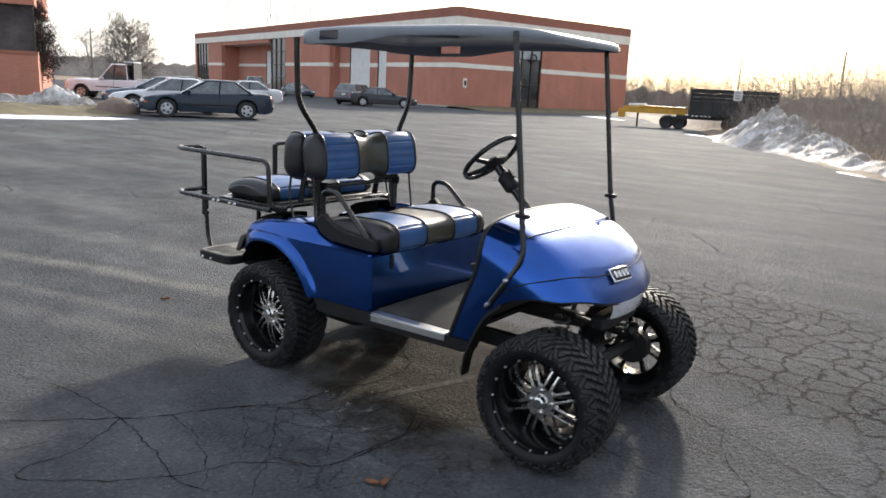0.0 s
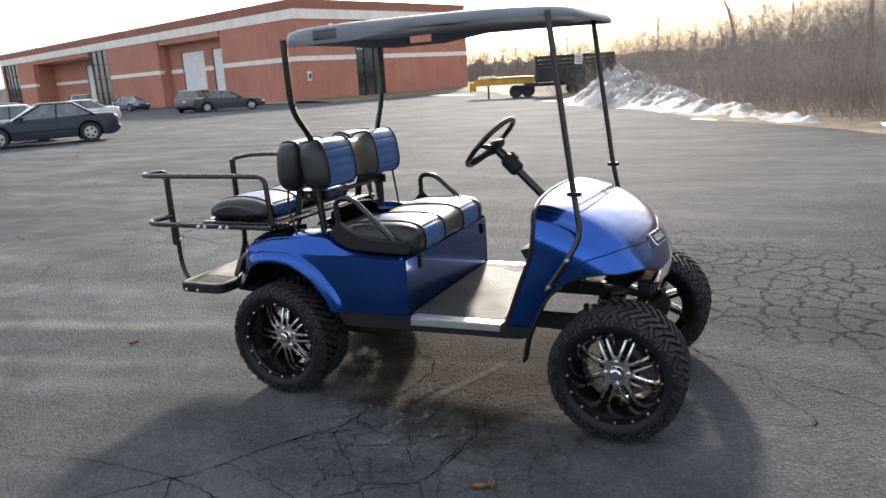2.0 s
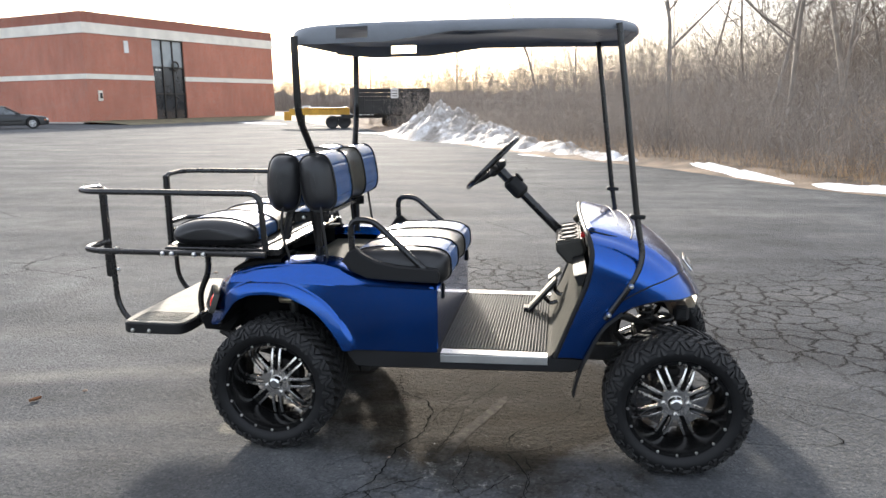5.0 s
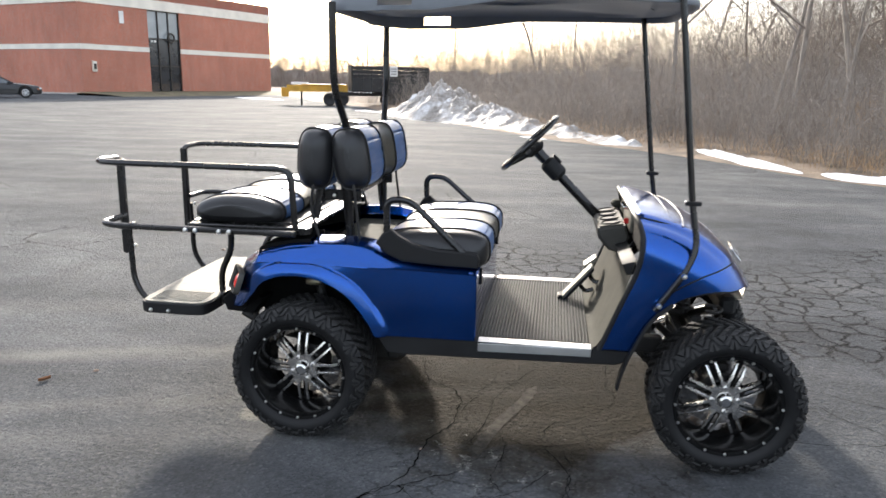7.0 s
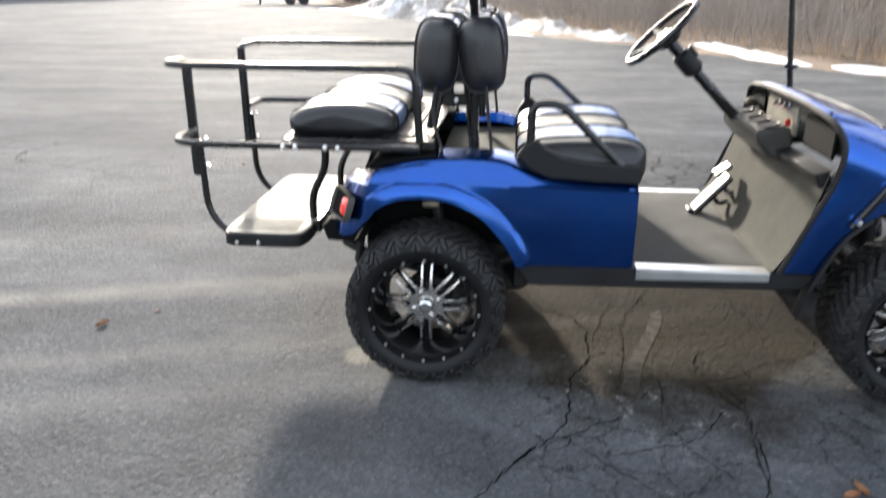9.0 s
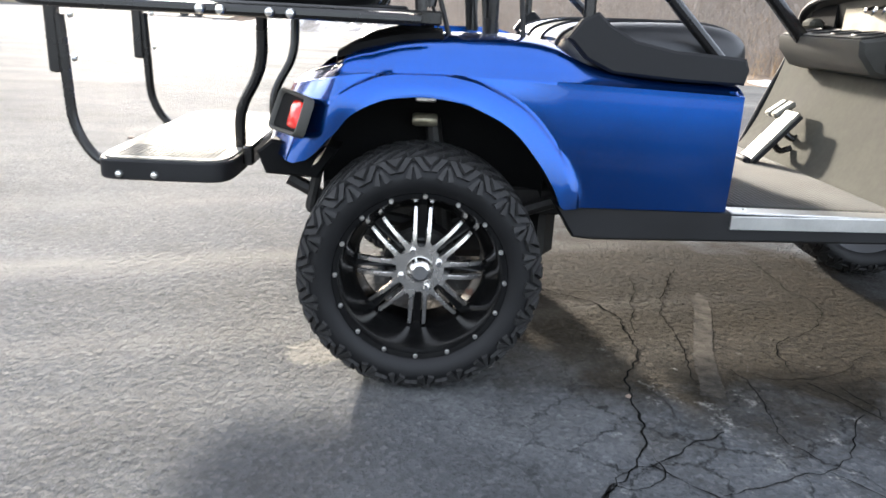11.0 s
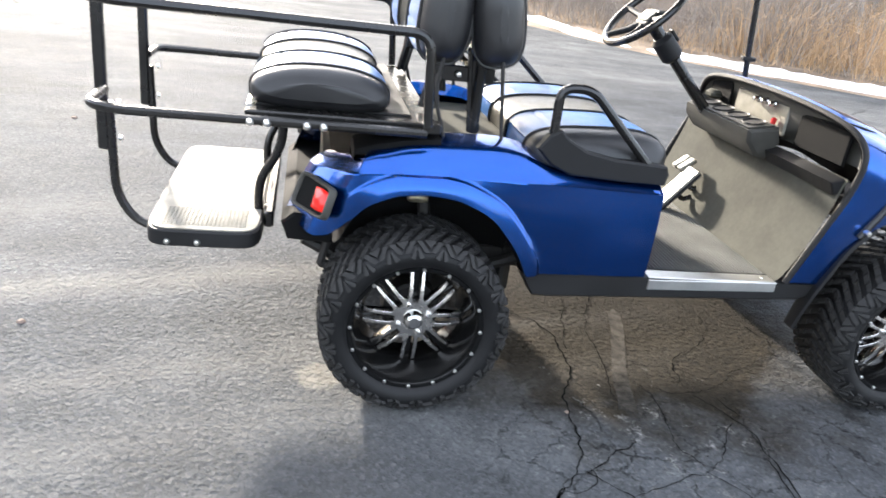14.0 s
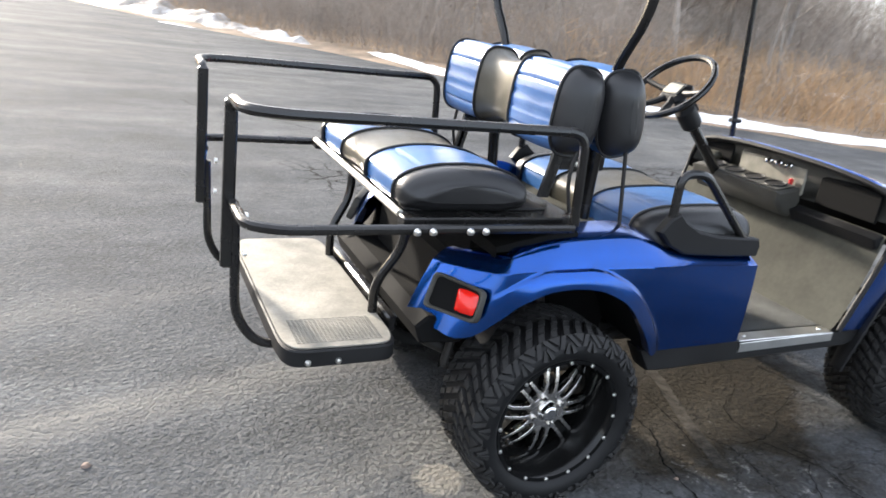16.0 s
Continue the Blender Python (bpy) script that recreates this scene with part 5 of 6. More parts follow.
def recess(y0, y1, deep, doors, top=6.35):
    """A bay set back from the yard front: returns, soffit, back wall and doors."""
    slab("wall", (0.45, y0 - 0.3, 0), (deep, y0, Z3), BRICK, works)
    slab("wall", (0.45, y1, 0), (deep, y1 + 0.3, Z3), BRICK, works)
    slab("soffit", (0.45, y0, top), (deep, y1, Z3), STONE_BAND, works)
    slab("lintel", (0.02, y0, top), (0.45, y1, Z3), BRICK, works)
    cuts = sorted(doors)
    a = y0
    for d0, d1, h in cuts:
        slab("wall", (deep, a, 0), (deep + 0.4, d0, Z1), BRICK, works)
        slab("stone_band", (deep - 0.04, a, Z1), (deep + 0.38, d0, Z2), STONE_BAND, works)
        slab("wall", (deep, a, Z2), (deep + 0.4, d0, top), BRICK, works)
        slab("wall", (deep, d0, h), (deep + 0.4, d1, top), BRICK, works)
        door = slab("door", (deep + 0.10, d0 + 0.08, 0.02), (deep + 0.2, d1 - 0.08, h - 0.06), WHITE_DOOR, works, "tall white loading door")
        n = max(2, int(h / 0.62))
        for k in range(1, n):
            slab("door_panel", (deep + 0.085, d0 + 0.14, h * k / n - 0.27), (deep + 0.10, d1 - 0.14, h * k / n + 0.27), WHITE_DOOR, door)
        for e in (d0, d1 - 0.08):
            slab("door_jamb", (deep + 0.05, e, 0), (deep + 0.25, e + 0.08, h), FRAME, door)
        a = d1
    slab("wall", (deep, a, 0), (deep + 0.4, y1, Z1), BRICK, works)
    slab("stone_band", (deep - 0.04, a, Z1), (deep + 0.38, y1, Z2), STONE_BAND, works)
    slab("wall", (deep, a, Z2), (deep + 0.4, y1, top), BRICK, works)


recess(11.9, 23.7, 1.1, [(12.6, 15.2, 5.45), (16.8, 21.3, 5.45)])
recess(41.7, 60.1, 2.6, [(47.4, 49.2, 5.6)])


def glazing(front, a, b, z0, z1, cols, rows, pane_of, label):
    """A framed window or doorway of panes set into the front."""
    def put(lo_, hi_):
        return ((lo_[0], lo_[1], lo_[2]), (hi_[0], hi_[1], hi_[2])) if front == "x" else ((lo_[1], lo_[0], lo_[2]), (hi_[1], hi_[0], hi_[2]))
    base = slab("window", *put((a, 0.24, z0), (b, 0.30, z1)), FRAME, works, label)
    for k in range(cols + 1):
        x = a + (b - a) * k / cols
        slab("mullion", *put((x - 0.05, 0.10, z0), (x + 0.05, 0.24, z1)), FRAME, base)
    for k in range(rows + 1):
        z = z0 + (z1 - z0) * k / rows
        slab("transom", *put((a, 0.12, z - 0.05), (b, 0.235, z + 0.05)), FRAME, base)
    for i in range(cols):
        for k in range(rows):
            x0, x1 = a + (b - a) * i / cols + 0.05, a + (b - a) * (i + 1) / cols - 0.05
            q0, q1 = z0 + (z1 - z0) * k / rows + 0.05, z0 + (z1 - z0) * (k + 1) / rows - 0.05
            slab("pane", *put((x0, 0.20, q0), (x1, 0.225, q1)), pane_of(k / rows), base)


glazing("x", 6.5, 9.95, 0.1, 6.8, 3, 3, lambda u: PALE_GLASS if u > 0.6 else DARK_GLASS, "two-storey glazed entrance with dark doors")
glazing("y", 36.6, 41.2, 0.3, Z3, 3, 4, lambda u: DARK_GLASS, "tall dark glazed bay")
glazing("y", 66.9, 72.6, 0.3, Z3, 4, 4, lambda u: DARK_GLASS, "tall dark glazed bay")
slab("wall", (0, 72.6, 0), (0.45, LLEN, Z3), BRICK, works)
box = slab("meter_box", (0.85, -0.16, 1.75), (1.22, -0.0, 2.55), STONE_BAND, works, "pale wall-mounted box", 0.02)
slab("box_face", (0.93, -0.18, 1.95), (1.14, -0.16, 2.35), FRAME, box)
slab("wall_sign", (3.68, -0.07, 5.55), (4.1, -0.0, 6.5), WHITE_DOOR, works, "small pale upper wall sign")
for k, x in enumerate((7.4, 8.2)):
    slab("entrance_door_notice", (6.75 + 0.35 * k, 0.02, 4.25), (6.98 + 0.35 * k, 0.08, 4.42), WHITE_DOOR, works)
wreath = Shape().tube([(8.9 + 0.36 * math.cos(a), -0.02, 4.7 + 0.36 * math.sin(a)) for a in [2 * math.pi * k / 20 for k in range(20)]], 0.08, 6, closed=True)
part("door_wreath", wreath, FRAME, works)
# low kerb and verge along the entrance front
def kerb_piece(lo_, hi_, name, material, label):
    c = [(a + b) / 2 for a, b in zip(lo_, hi_)]
    s_ = Shape().box(c, [abs(b - a) for a, b in zip(lo_, hi_)], 0.02)
    s_.v = [tuple(frame_m @ Vector(p)) for p in s_.v]
    return solid(name, s_, material, label, name, "structure")


rows = []
for i in range(40):
    x = -1.5 + 27 * i / 39
    rows.append([tuple(frame_m @ Vector((x, y, z + 0.05 * noise.noise((x, y, 0.3))))) for y, z in ((0.1, 0.22), (-2.0, 0.18), (-4.0, 0.13), (-5.8 - 0.6 * noise.noise((x * 0.4, 2, 1)), 0.06), (-6.6 - 0.6 * noise.noise((x * 0.4, 2, 1)), -0.03))])
solid("grass_verge", Shape().grid(rows), GRASS, "patchy winter grass verge beside the brick front", "verge", "structure")
kerb_piece((-0.6, 11.8, 0.0), (-0.02, 0.0, 0.12), "kerb", CONCRETE, "low concrete kerb along the brick wall")

# brick wing on the far side of the yard entrance
wing_m = Matrix.Translation((-31.4, 12.9, 0)) @ Matrix.Rotation(radians(62), 4, "Z")
wing = thing("brick_wing", "red brick wing with a dark ribbon window", "building", at=wing_m)
for z0, z1 in ((0, 2.1), (4.2, 6.4)):
    slab("wall", (-14, 0, z0), (0, 0.4, z1), BRICK, wing, "red brick wall")
    slab("wall", (-0.4, 0.4, z0), (0, 12, z1), BRICK, wing, "red brick wall")
slab("soldier_course", (-14, -0.04, 2.1), (0.04, 0.42, 2.25), BRICK_CAP, wing)
slab("window_band", (-14, 0.3, 2.25), (-0.1, 0.36, 4.2), DARK_PANEL, wing, "dark shaded ribbon window")
slab("window_band", (-0.36, 0.36, 2.25), (-0.3, 12, 4.2), DARK_PANEL, wing, "dark shaded ribbon window")
for k in range(8):
    slab("mullion", (-0.14 - 1.9 * k, 0.24, 2.25), (-0.06 - 1.9 * k, 0.30, 4.2), FRAME, wing)
slab("roof", (-14, 0, 6.4), (0, 12, 6.6), TAR, wing)

# ---------- parked vehicles ----------
GLASS = surface("tinted_car_glass", (0.10, 0.115, 0.12), 0.05, 0.0, 0.5, 2.5, 20, spec=0.9)
CAR_TYRE = surface("car_tyre_rubber", (0.02, 0.02, 0.02), 0.75)
CAR_RIM = surface("silver_wheel_trim", (0.55, 0.55, 0.56), 0.32, 0.8, 0.1, 20, 60)
LAMP = surface("clear_headlamp", (0.7, 0.7, 0.68), 0.15, 0.2, coat=0.8)
AMBER = surface("amber_marker_lens", (0.55, 0.14, 0.02), 0.3)
PLATE = surface("pale_number_plate", (0.6, 0.6, 0.58), 0.5)
ARCH_DARK = surface("dark_wheel_arch", (0.012, 0.012, 0.012), 0.8)


def car(label, paint, at, kind="sedan", length=4.75, width=1.78, height=1.43, group="cars parked in the lot"):
    c = thing("car" if kind != "pickup" else "pickup_truck", label, "car" if kind != "pickup" else "pickup truck", group, at)
    hl, hw = length / 2, width / 2
    wr = 0.33 if kind == "sedan" else 0.37
    ax_f, ax_r = hl - 0.92, -hl + (0.98 if kind != "pickup" else 1.15)
    belt = {"sedan": 0.92, "suv": 1.05, "pickup": 1.12}[kind]
    nose = {"sedan": 0.70, "suv": 0.86, "pickup": 1.0}[kind]
    tail = {"sedan": 0.95, "suv": 1.05, "pickup": 1.08}[kind]
    base = {"sedan": 0.22, "suv": 0.28, "pickup": 0.42}[kind]
    tops = [(-hl, tail - 0.10), (-hl + 0.12, tail), (-hl + 0.8, tail + 0.02), (-0.4, belt + 0.02), (0.7, belt), (1.05, belt - 0.03), (hl - 0.55, nose + 0.09), (hl - 0.12, nose - 0.01), (hl, nose - 0.16)]
    rows = []
    n = 84
    for i in range(n + 1):
        x = -hl + length * i / n
        e = min(1.0, min(x + hl, hl - x) / 0.55)
        w = hw * (0.80 + 0.20 * math.sqrt(max(0.0, 1 - (1 - e) ** 2)))
        zt = curve_at(tops, x)
        zb = base + 0.10 * max(0, 1 - min(x + hl, hl - x) / 0.25)
        for a in (ax_f, ax_r):
            d = abs(x - a)
            if d < wr + 0.07:
                zb = max(zb, wr + math.sqrt(max(0, (wr + 0.07) ** 2 - d * d)) * 0.98)
        zb = min(zb, zt - 0.08)
        half = [(w * 0.94, zb), (w, zb + 0.03), (w * 1.0, zb + (zt - zb) * 0.45), (w * 0.985, zb + (zt - zb) * 0.72), (w * 0.95, zt - 0.06), (w * 0.88, zt - 0.01), (w * 0.5, zt + 0.02), (0, zt + 0.03)]
        rows.append([(x, -y, z) for y, z in half] + [(x, y, z) for y, z in reversed(half[:-1])])
    s = Shape().grid(rows)
    m = len(rows[0])
    s.f += [tuple(range(m)), tuple(range(n * m, n * m + m))]
    body = part("body", s, paint, c, "", 40)
    part("underbody", Shape().box((0, 0, base + 0.12), (length * 0.93, width * 0.82, 0.2), 0.03), ARCH_DARK, c)
    for a in (ax_f, ax_r):
        part("wheel_arch", Shape().box((a, 0, wr + 0.1), (wr * 2.2, width * 0.86, wr * 1.6), 0.03), ARCH_DARK, c)
    # cabin
    if kind == "sedan":
        lo_x, hi_x = (-hl + 0.60, 1.02), (-1.06, 0.14)
    elif kind == "suv":
        lo_x, hi_x = (-hl + 0.10, 1.30), (-hl + 0.50, 0.55)
    else:
        lo_x, hi_x = (-0.62, 1.18), (-0.50, 0.50)
    zb, zt = belt - 0.02, height
    rows = []
    for u in (0.0, 0.25, 0.5, 0.75, 1.0):
        x0, x1 = lo_x[0] + (hi_x[0] - lo_x[0]) * u ** 0.9, lo_x[1] + (hi_x[1] - lo_x[1]) * u ** 0.9
        w = hw * (0.90 - 0.20 * u ** 1.3)
        z = zb + (zt - 0.05 - zb) * u
        k = 0.16
        rows.append([(x0, -w + k, z), (x0 + 0.10, -w, z), (x1 - 0.14, -w, z), (x1, -w + k * 1.6, z), (x1 + 0.05, 0, z), (x1, w - k * 1.6, z), (x1 - 0.14, w, z), (x0 + 0.10, w, z), (x0, w - k, z), (x0 - 0.04, 0, z)])
    part("cabin_glass", Shape().grid(rows, True), GLASS, c, "dark tinted windows", 25)
    top = rows[-1]
    cx_ = (hi_x[0] + hi_x[1]) / 2
    rr = [[(cx_ + (x - cx_) * f, y * f, zt - 0.05 + dz) for x, y, z in top] for f, dz in ((1.03, -0.015), (1.03, 0.012), (0.95, 0.038), (0.6, 0.055), (0.02, 0.06))]
    part("roof", Shape().grid(rr, True), paint, c, "", 40)
    for sd in (-1, 1):
        for (xa, za), (xb, zb_) in (((lo_x[1] - 0.12, zb), (hi_x[1] - 0.12, zt - 0.05)), ((lo_x[0] + 0.12, zb), (hi_x[0] + 0.10, zt - 0.05))):
            part("pillar", Shape().tube([(xa, sd * hw * 0.905, za), ((xa + xb) / 2, sd * hw * 0.835, (za + zb_) / 2), (xb, sd * hw * 0.715, zb_)], [0.045, 0.035, 0.03], 6), paint, c)
        mid = (lo_x[0] + lo_x[1]) / 2 - 0.02
        part("pillar", Shape().tube([(mid, sd * hw * 0.905, zb), (mid - 0.02, sd * hw * 0.835, (zb + zt) / 2), (mid - 0.06, sd * hw * 0.715, zt - 0.05)], 0.026, 6), ARCH_DARK, c)
        part("mirror", Shape().box((lo_x[1] - 0.35, sd * (hw + 0.06), belt + 0.06), (0.12, 0.18, 0.11), 0.03), paint, c)
        part("door_seam", Shape().box((mid, sd * hw * 0.998, (belt + base) / 2 + 0.12), (0.012, 0.012, belt - base - 0.3), 0.002), ARCH_DARK, body)
        for x in (mid + 0.22, mid - 0.75):
            part("door_handle", Shape().box((x, sd * (hw * 0.985), belt - 0.14), (0.16, 0.03, 0.025), 0.008), paint, body)
        part("side_moulding", Shape().box((0, sd * hw * 1.0, base + 0.28), (length * 0.42, 0.018, 0.05), 0.006), ARCH_DARK, body)
        part("headlamp", Shape().box((hl - 0.16, sd * hw * 0.66, nose - 0.11), (0.30, 0.44, 0.12), 0.03), LAMP, c)
        part("side_marker", Shape().box((hl - 0.30, sd * hw * 0.93, base + 0.33), (0.34, 0.05, 0.07), 0.015), AMBER, c, "amber side marker")
        part("tail_lamp", Shape().box((-hl + 0.07, sd * hw * 0.66, tail - 0.16), (0.14, 0.32, 0.13), 0.04), RED_LENS, c)
        for a in (ax_f, ax_r):
            w = part("wheel", Shape().lathe([(wr * 0.62, -0.02), (wr * 0.90, -0.03), (wr, 0.0), (wr, 0.16), (wr * 0.8, 0.19)], n=28), CAR_TYRE, c, at=pose(a, sd * (hw - 0.02), wr, 0, 0, 0 if sd < 0 else 180))
            rim = Shape().lathe([(0.0, -0.012), (wr * 0.16, -0.016), (wr * 0.18, 0.0), (wr * 0.55, 0.004), (wr * 0.62, -0.024), (wr * 0.66, -0.02)], n=24)
            part("rim", rim, CAR_RIM, w, "silver wheel trim")
            for k in range(5):
                an = 2 * math.pi * k / 5
                part("rim_hole", Shape().lathe([(0, -0.002), (wr * 0.13, -0.001), (wr * 0.14, 0.004)], n=8), ARCH_DARK, w, at=pose(wr * 0.40 * math.cos(an), 0.0, wr * 0.40 * math.sin(an)))
    part("bumper", Shape().box((hl - 0.08, 0, base + 0.22), (0.2, width * 0.86, 0.2), 0.06), paint if kind != "pickup" else CHROME, c)
    part("bumper", Shape().box((-hl + 0.06, 0, base + 0.24), (0.2, width * 0.88, 0.2), 0.06), paint if kind != "pickup" else CHROME, c)
    part("grille", Shape().box((hl - 0.02, 0, nose - 0.16), (0.08, width * 0.34, 0.11), 0.02), ARCH_DARK, c)
    part("number_plate", Shape().box((-hl - 0.035, 0, tail - 0.25), (0.012, 0.30, 0.15), 0.003), PLATE, c)
    if kind == "pickup":
        part("bed_inside", Shape().box((-hl + 1.0, 0, 1.10), (1.75, width * 0.78, 0.10), 0.01), ARCH_DARK, c)
        for sd in (-1, 1):
            part("bed_rail", Shape().box((-hl + 0.98, sd * hw * 0.90, 1.16), (1.9, 0.12, 0.12), 0.02), paint, c)
        part("tailgate", Shape().box((-hl + 0.07, 0, 1.05), (0.08, width * 0.86, 0.30), 0.02), paint, c)
    return c


def facing(x, y, dx, dy):
    """A car at (x, y) whose front points along (dx, dy)."""
    return pose(x, y, 0, 0, 0, math.degrees(math.atan2(dy, dx)))


NAVY = metallic_paint("dark_teal_navy_car_paint", (0.006, 0.017, 0.032), 500, 0.35, 0.0, 0.35)
NAVY.node_tree.nodes["Principled BSDF"].inputs["Specular IOR Level"].default_value = 0.25
SILVER = metallic_paint("silver_car_paint", (0.5, 0.51, 0.52), 500, 0.35, 0.5)
BLACK_CAR = metallic_paint("black_car_paint", (0.006, 0.006, 0.007), 500, 0.4, 0.0, 0.3)
GREY_CAR = metallic_paint("grey_car_paint", (0.12, 0.128, 0.135), 500, 0.4, 0.3, 0.5)
SLATE = metallic_paint("slate_blue_car_paint", (0.045, 0.07, 0.10), 500, 0.4, 0.3, 0.5)
WHITE_CAR = surface("white_truck_paint", (0.80, 0.85, 0.90), 0.3, 0.0, 0.08, 2, 20, coat=0.2)
PEWTER = metallic_paint("pewter_pickup_paint", (0.27, 0.26, 0.24), 500, 0.35, 0.5)

car("dark teal-navy sedan parked on the asphalt", NAVY, facing(-21.3, 14.4, -0.55, -0.84))
car("silver sedan parked beside a navy one", SILVER, facing(-24.4, 14.9, -0.55, -0.84), length=4.7)
car("slate blue sedan parked in a row", SLATE, facing(-29.0, 17.2, -0.55, -0.84))
car("white sedan half hidden behind parked cars", SILVER, facing(-33.5, 25.5, -0.5, -0.86))
car("glossy black sedan parked along the brick front", BLACK_CAR, facing(-33.6, 38.6, 0.78, 0.62), length=4.9)
car("grey hatchback parked beside a black sedan", GREY_CAR, facing(-37.6, 39.8, -0.32, 0.95), "suv", 4.4, 1.8, 1.58)
car("dark slate sedan parked near the glazed bay", SLATE, facing(-55.5, 50.0, 0.95, -0.3), length=4.9)
car("pewter pickup truck seen from behind", PEWTER, facing(-57.5, 46.0, -0.9, 0.42), "pickup", 5.6, 1.98, 1.85)
dump_truck = car("white pickup truck with a dark headboard behind its cab", WHITE_CAR, facing(-38.4, 20.9, -0.70, -0.71), "pickup", 5.9, 2.05, 2.02)
part("headboard", Shape().box((-0.80, 0, 1.60), (0.09, 1.80, 1.04), 0.02), ARCH_DARK, dump_truck, "dark steel headboard")
part("cab_guard", Shape().box((-0.58, 0, 2.14), (0.56, 1.80, 0.07), 0.025), WHITE_CAR, dump_truck, "white cab guard over the roof")
car("grey estate car parked far along the yard", GREY_CAR, facing(-52.0, 33.5, -0.55, -0.84), "suv", 4.6, 1.8, 1.5)

# ---------- trailers ----------
BLACK_STEEL = surface("faded_black_trailer_steel", (0.028, 0.027, 0.026), 0.55, 0.2, 0.35, 1.5, 12, 0.2, 0.003)
YELLOW = surface("yellow_machine_paint", (0.62, 0.33, 0.03), 0.5, 0.0, 0.25, 2, 20, 0.1, 0.002)
WHITE_TAG = surface("white_notice", (0.75, 0.75, 0.73), 0.6)

tm = pose(-8.6, 38.6, 0, 0, 0, math.degrees(math.atan2(0.35, 0.94)))
trailer = thing("dump_trailer", "black steel dump trailer with high slatted sides", "trailer", at=tm)


def tbox(name, c, s_, material, parent, label="", r=0.01):
    return part(name, Shape().box(c, s_, r), material, parent, label, 30)


for y in (-1.05, 1.05):
    side = tbox("side_panel", (0, y, 1.20), (4.3, 0.06, 0.75), BLACK_STEEL, trailer, "black steel side panel")
    for k in range(9):
        tbox("stake", (-2.1 + 0.525 * k, y * 1.03, 1.32), (0.07, 0.07, 1.1), BLACK_STEEL, side)
    for k in range(3):
        tbox("side_board", (0, y, 1.68 + 0.22 * k), (4.3, 0.05, 0.18), BLACK_STEEL, trailer)
tbox("headboard", (-2.15, 0, 1.55), (0.07, 2.1, 1.45), BLACK_STEEL, trailer, "solid black headboard")
tbox("tailgate", (2.15, 0, 1.5), (0.07, 2.1, 1.3), BLACK_STEEL, trailer)
tbox("bed_floor", (0, 0, 0.84), (4.3, 2.1, 0.06), BLACK_STEEL, trailer)
for y in (-0.5, 0.5):
    tbox("chassis_rail", (-0.2, y, 0.68), (5.2, 0.12, 0.2), BLACK_STEEL, trailer)
for y in (-1.0, 1.0):
    tbox("mudguard", (0.4, y * 1.08, 0.80), (1.75, 0.26, 0.05), BLACK_STEEL, trailer)
    for x in (0.0, 0.8):
        part("wheel", Shape().lathe([(0.0, 0.02), (0.17, 0.0), (0.2, -0.02), (0.33, -0.03), (0.36, 0.02), (0.36, 0.2)], n=24), CAR_TYRE, trailer, at=pose(x, y * 1.15, 0.36, 0, 0, 0 if y < 0 else 180))
for k in range(5):
    tbox("reflector", (-2.0 + 0.22 * k, -1.10, 0.78), (0.14, 0.02, 0.05), WHITE_TAG, trailer)
    tbox("reflector", (-2.20, -0.8 + 0.4 * k, 0.80), (0.02, 0.2, 0.05), WHITE_TAG, trailer)
tbox("notice", (0.15, -1.15, 1.95), (0.42, 0.02, 0.56), WHITE_TAG, trailer, "white notice with illegible print")
for k in range(3):
    tbox("notice_bar", (0.15, -1.165, 1.80 + 0.14 * k), (0.3, 0.012, 0.05), GREY_PLASTIC, trailer)
tbox("jack", (-2.7, 0, 0.4), (0.09, 0.09, 0.8), BLACK_STEEL, trailer)
tbox("drawbar", (-2.75, 0, 0.62), (1.2, 0.14, 0.12), BLACK_STEEL, trailer)

ym = pose(-12.6, 38.0, 0, 0, 0, math.degrees(math.atan2(0.25, 0.97)))
yt = thing("equipment_trailer", "yellow flat equipment trailer beside a dump trailer", "trailer", at=ym)
tbox("beam", (0, -0.5, 0.95), (3.4, 0.14, 0.36), YELLOW, yt, "yellow main beam")
tbox("beam", (0, 0.5, 0.95), (3.4, 0.14, 0.36), YELLOW, yt)
tbox("deck", (0.4, 0, 1.15), (2.5, 1.3, 0.08), YELLOW, yt)
tbox("ramp", (-1.0, 0, 1.22), (0.9, 0.8, 0.14), WHITE_TAG, yt, "snow-dusted load")
tbox("leg", (-0.9, -0.35, 0.4), (0.10, 0.10, 0.8), BLACK_STEEL, yt)
tbox("hitch", (-1.85, 0, 0.72), (0.4, 0.16, 0.5), YELLOW, yt)
for y in (-0.75, 0.75):
    for x in (0.7, 1.4):
        part("wheel", Shape().lathe([(0.0, 0.02), (0.17, 0.0), (0.2, -0.02), (0.33, -0.03), (0.36, 0.02), (0.36, 0.2)], n=24), CAR_TYRE, yt, at=pose(x, y, 0.36, 0, 0, 0 if y < 0 else 180))

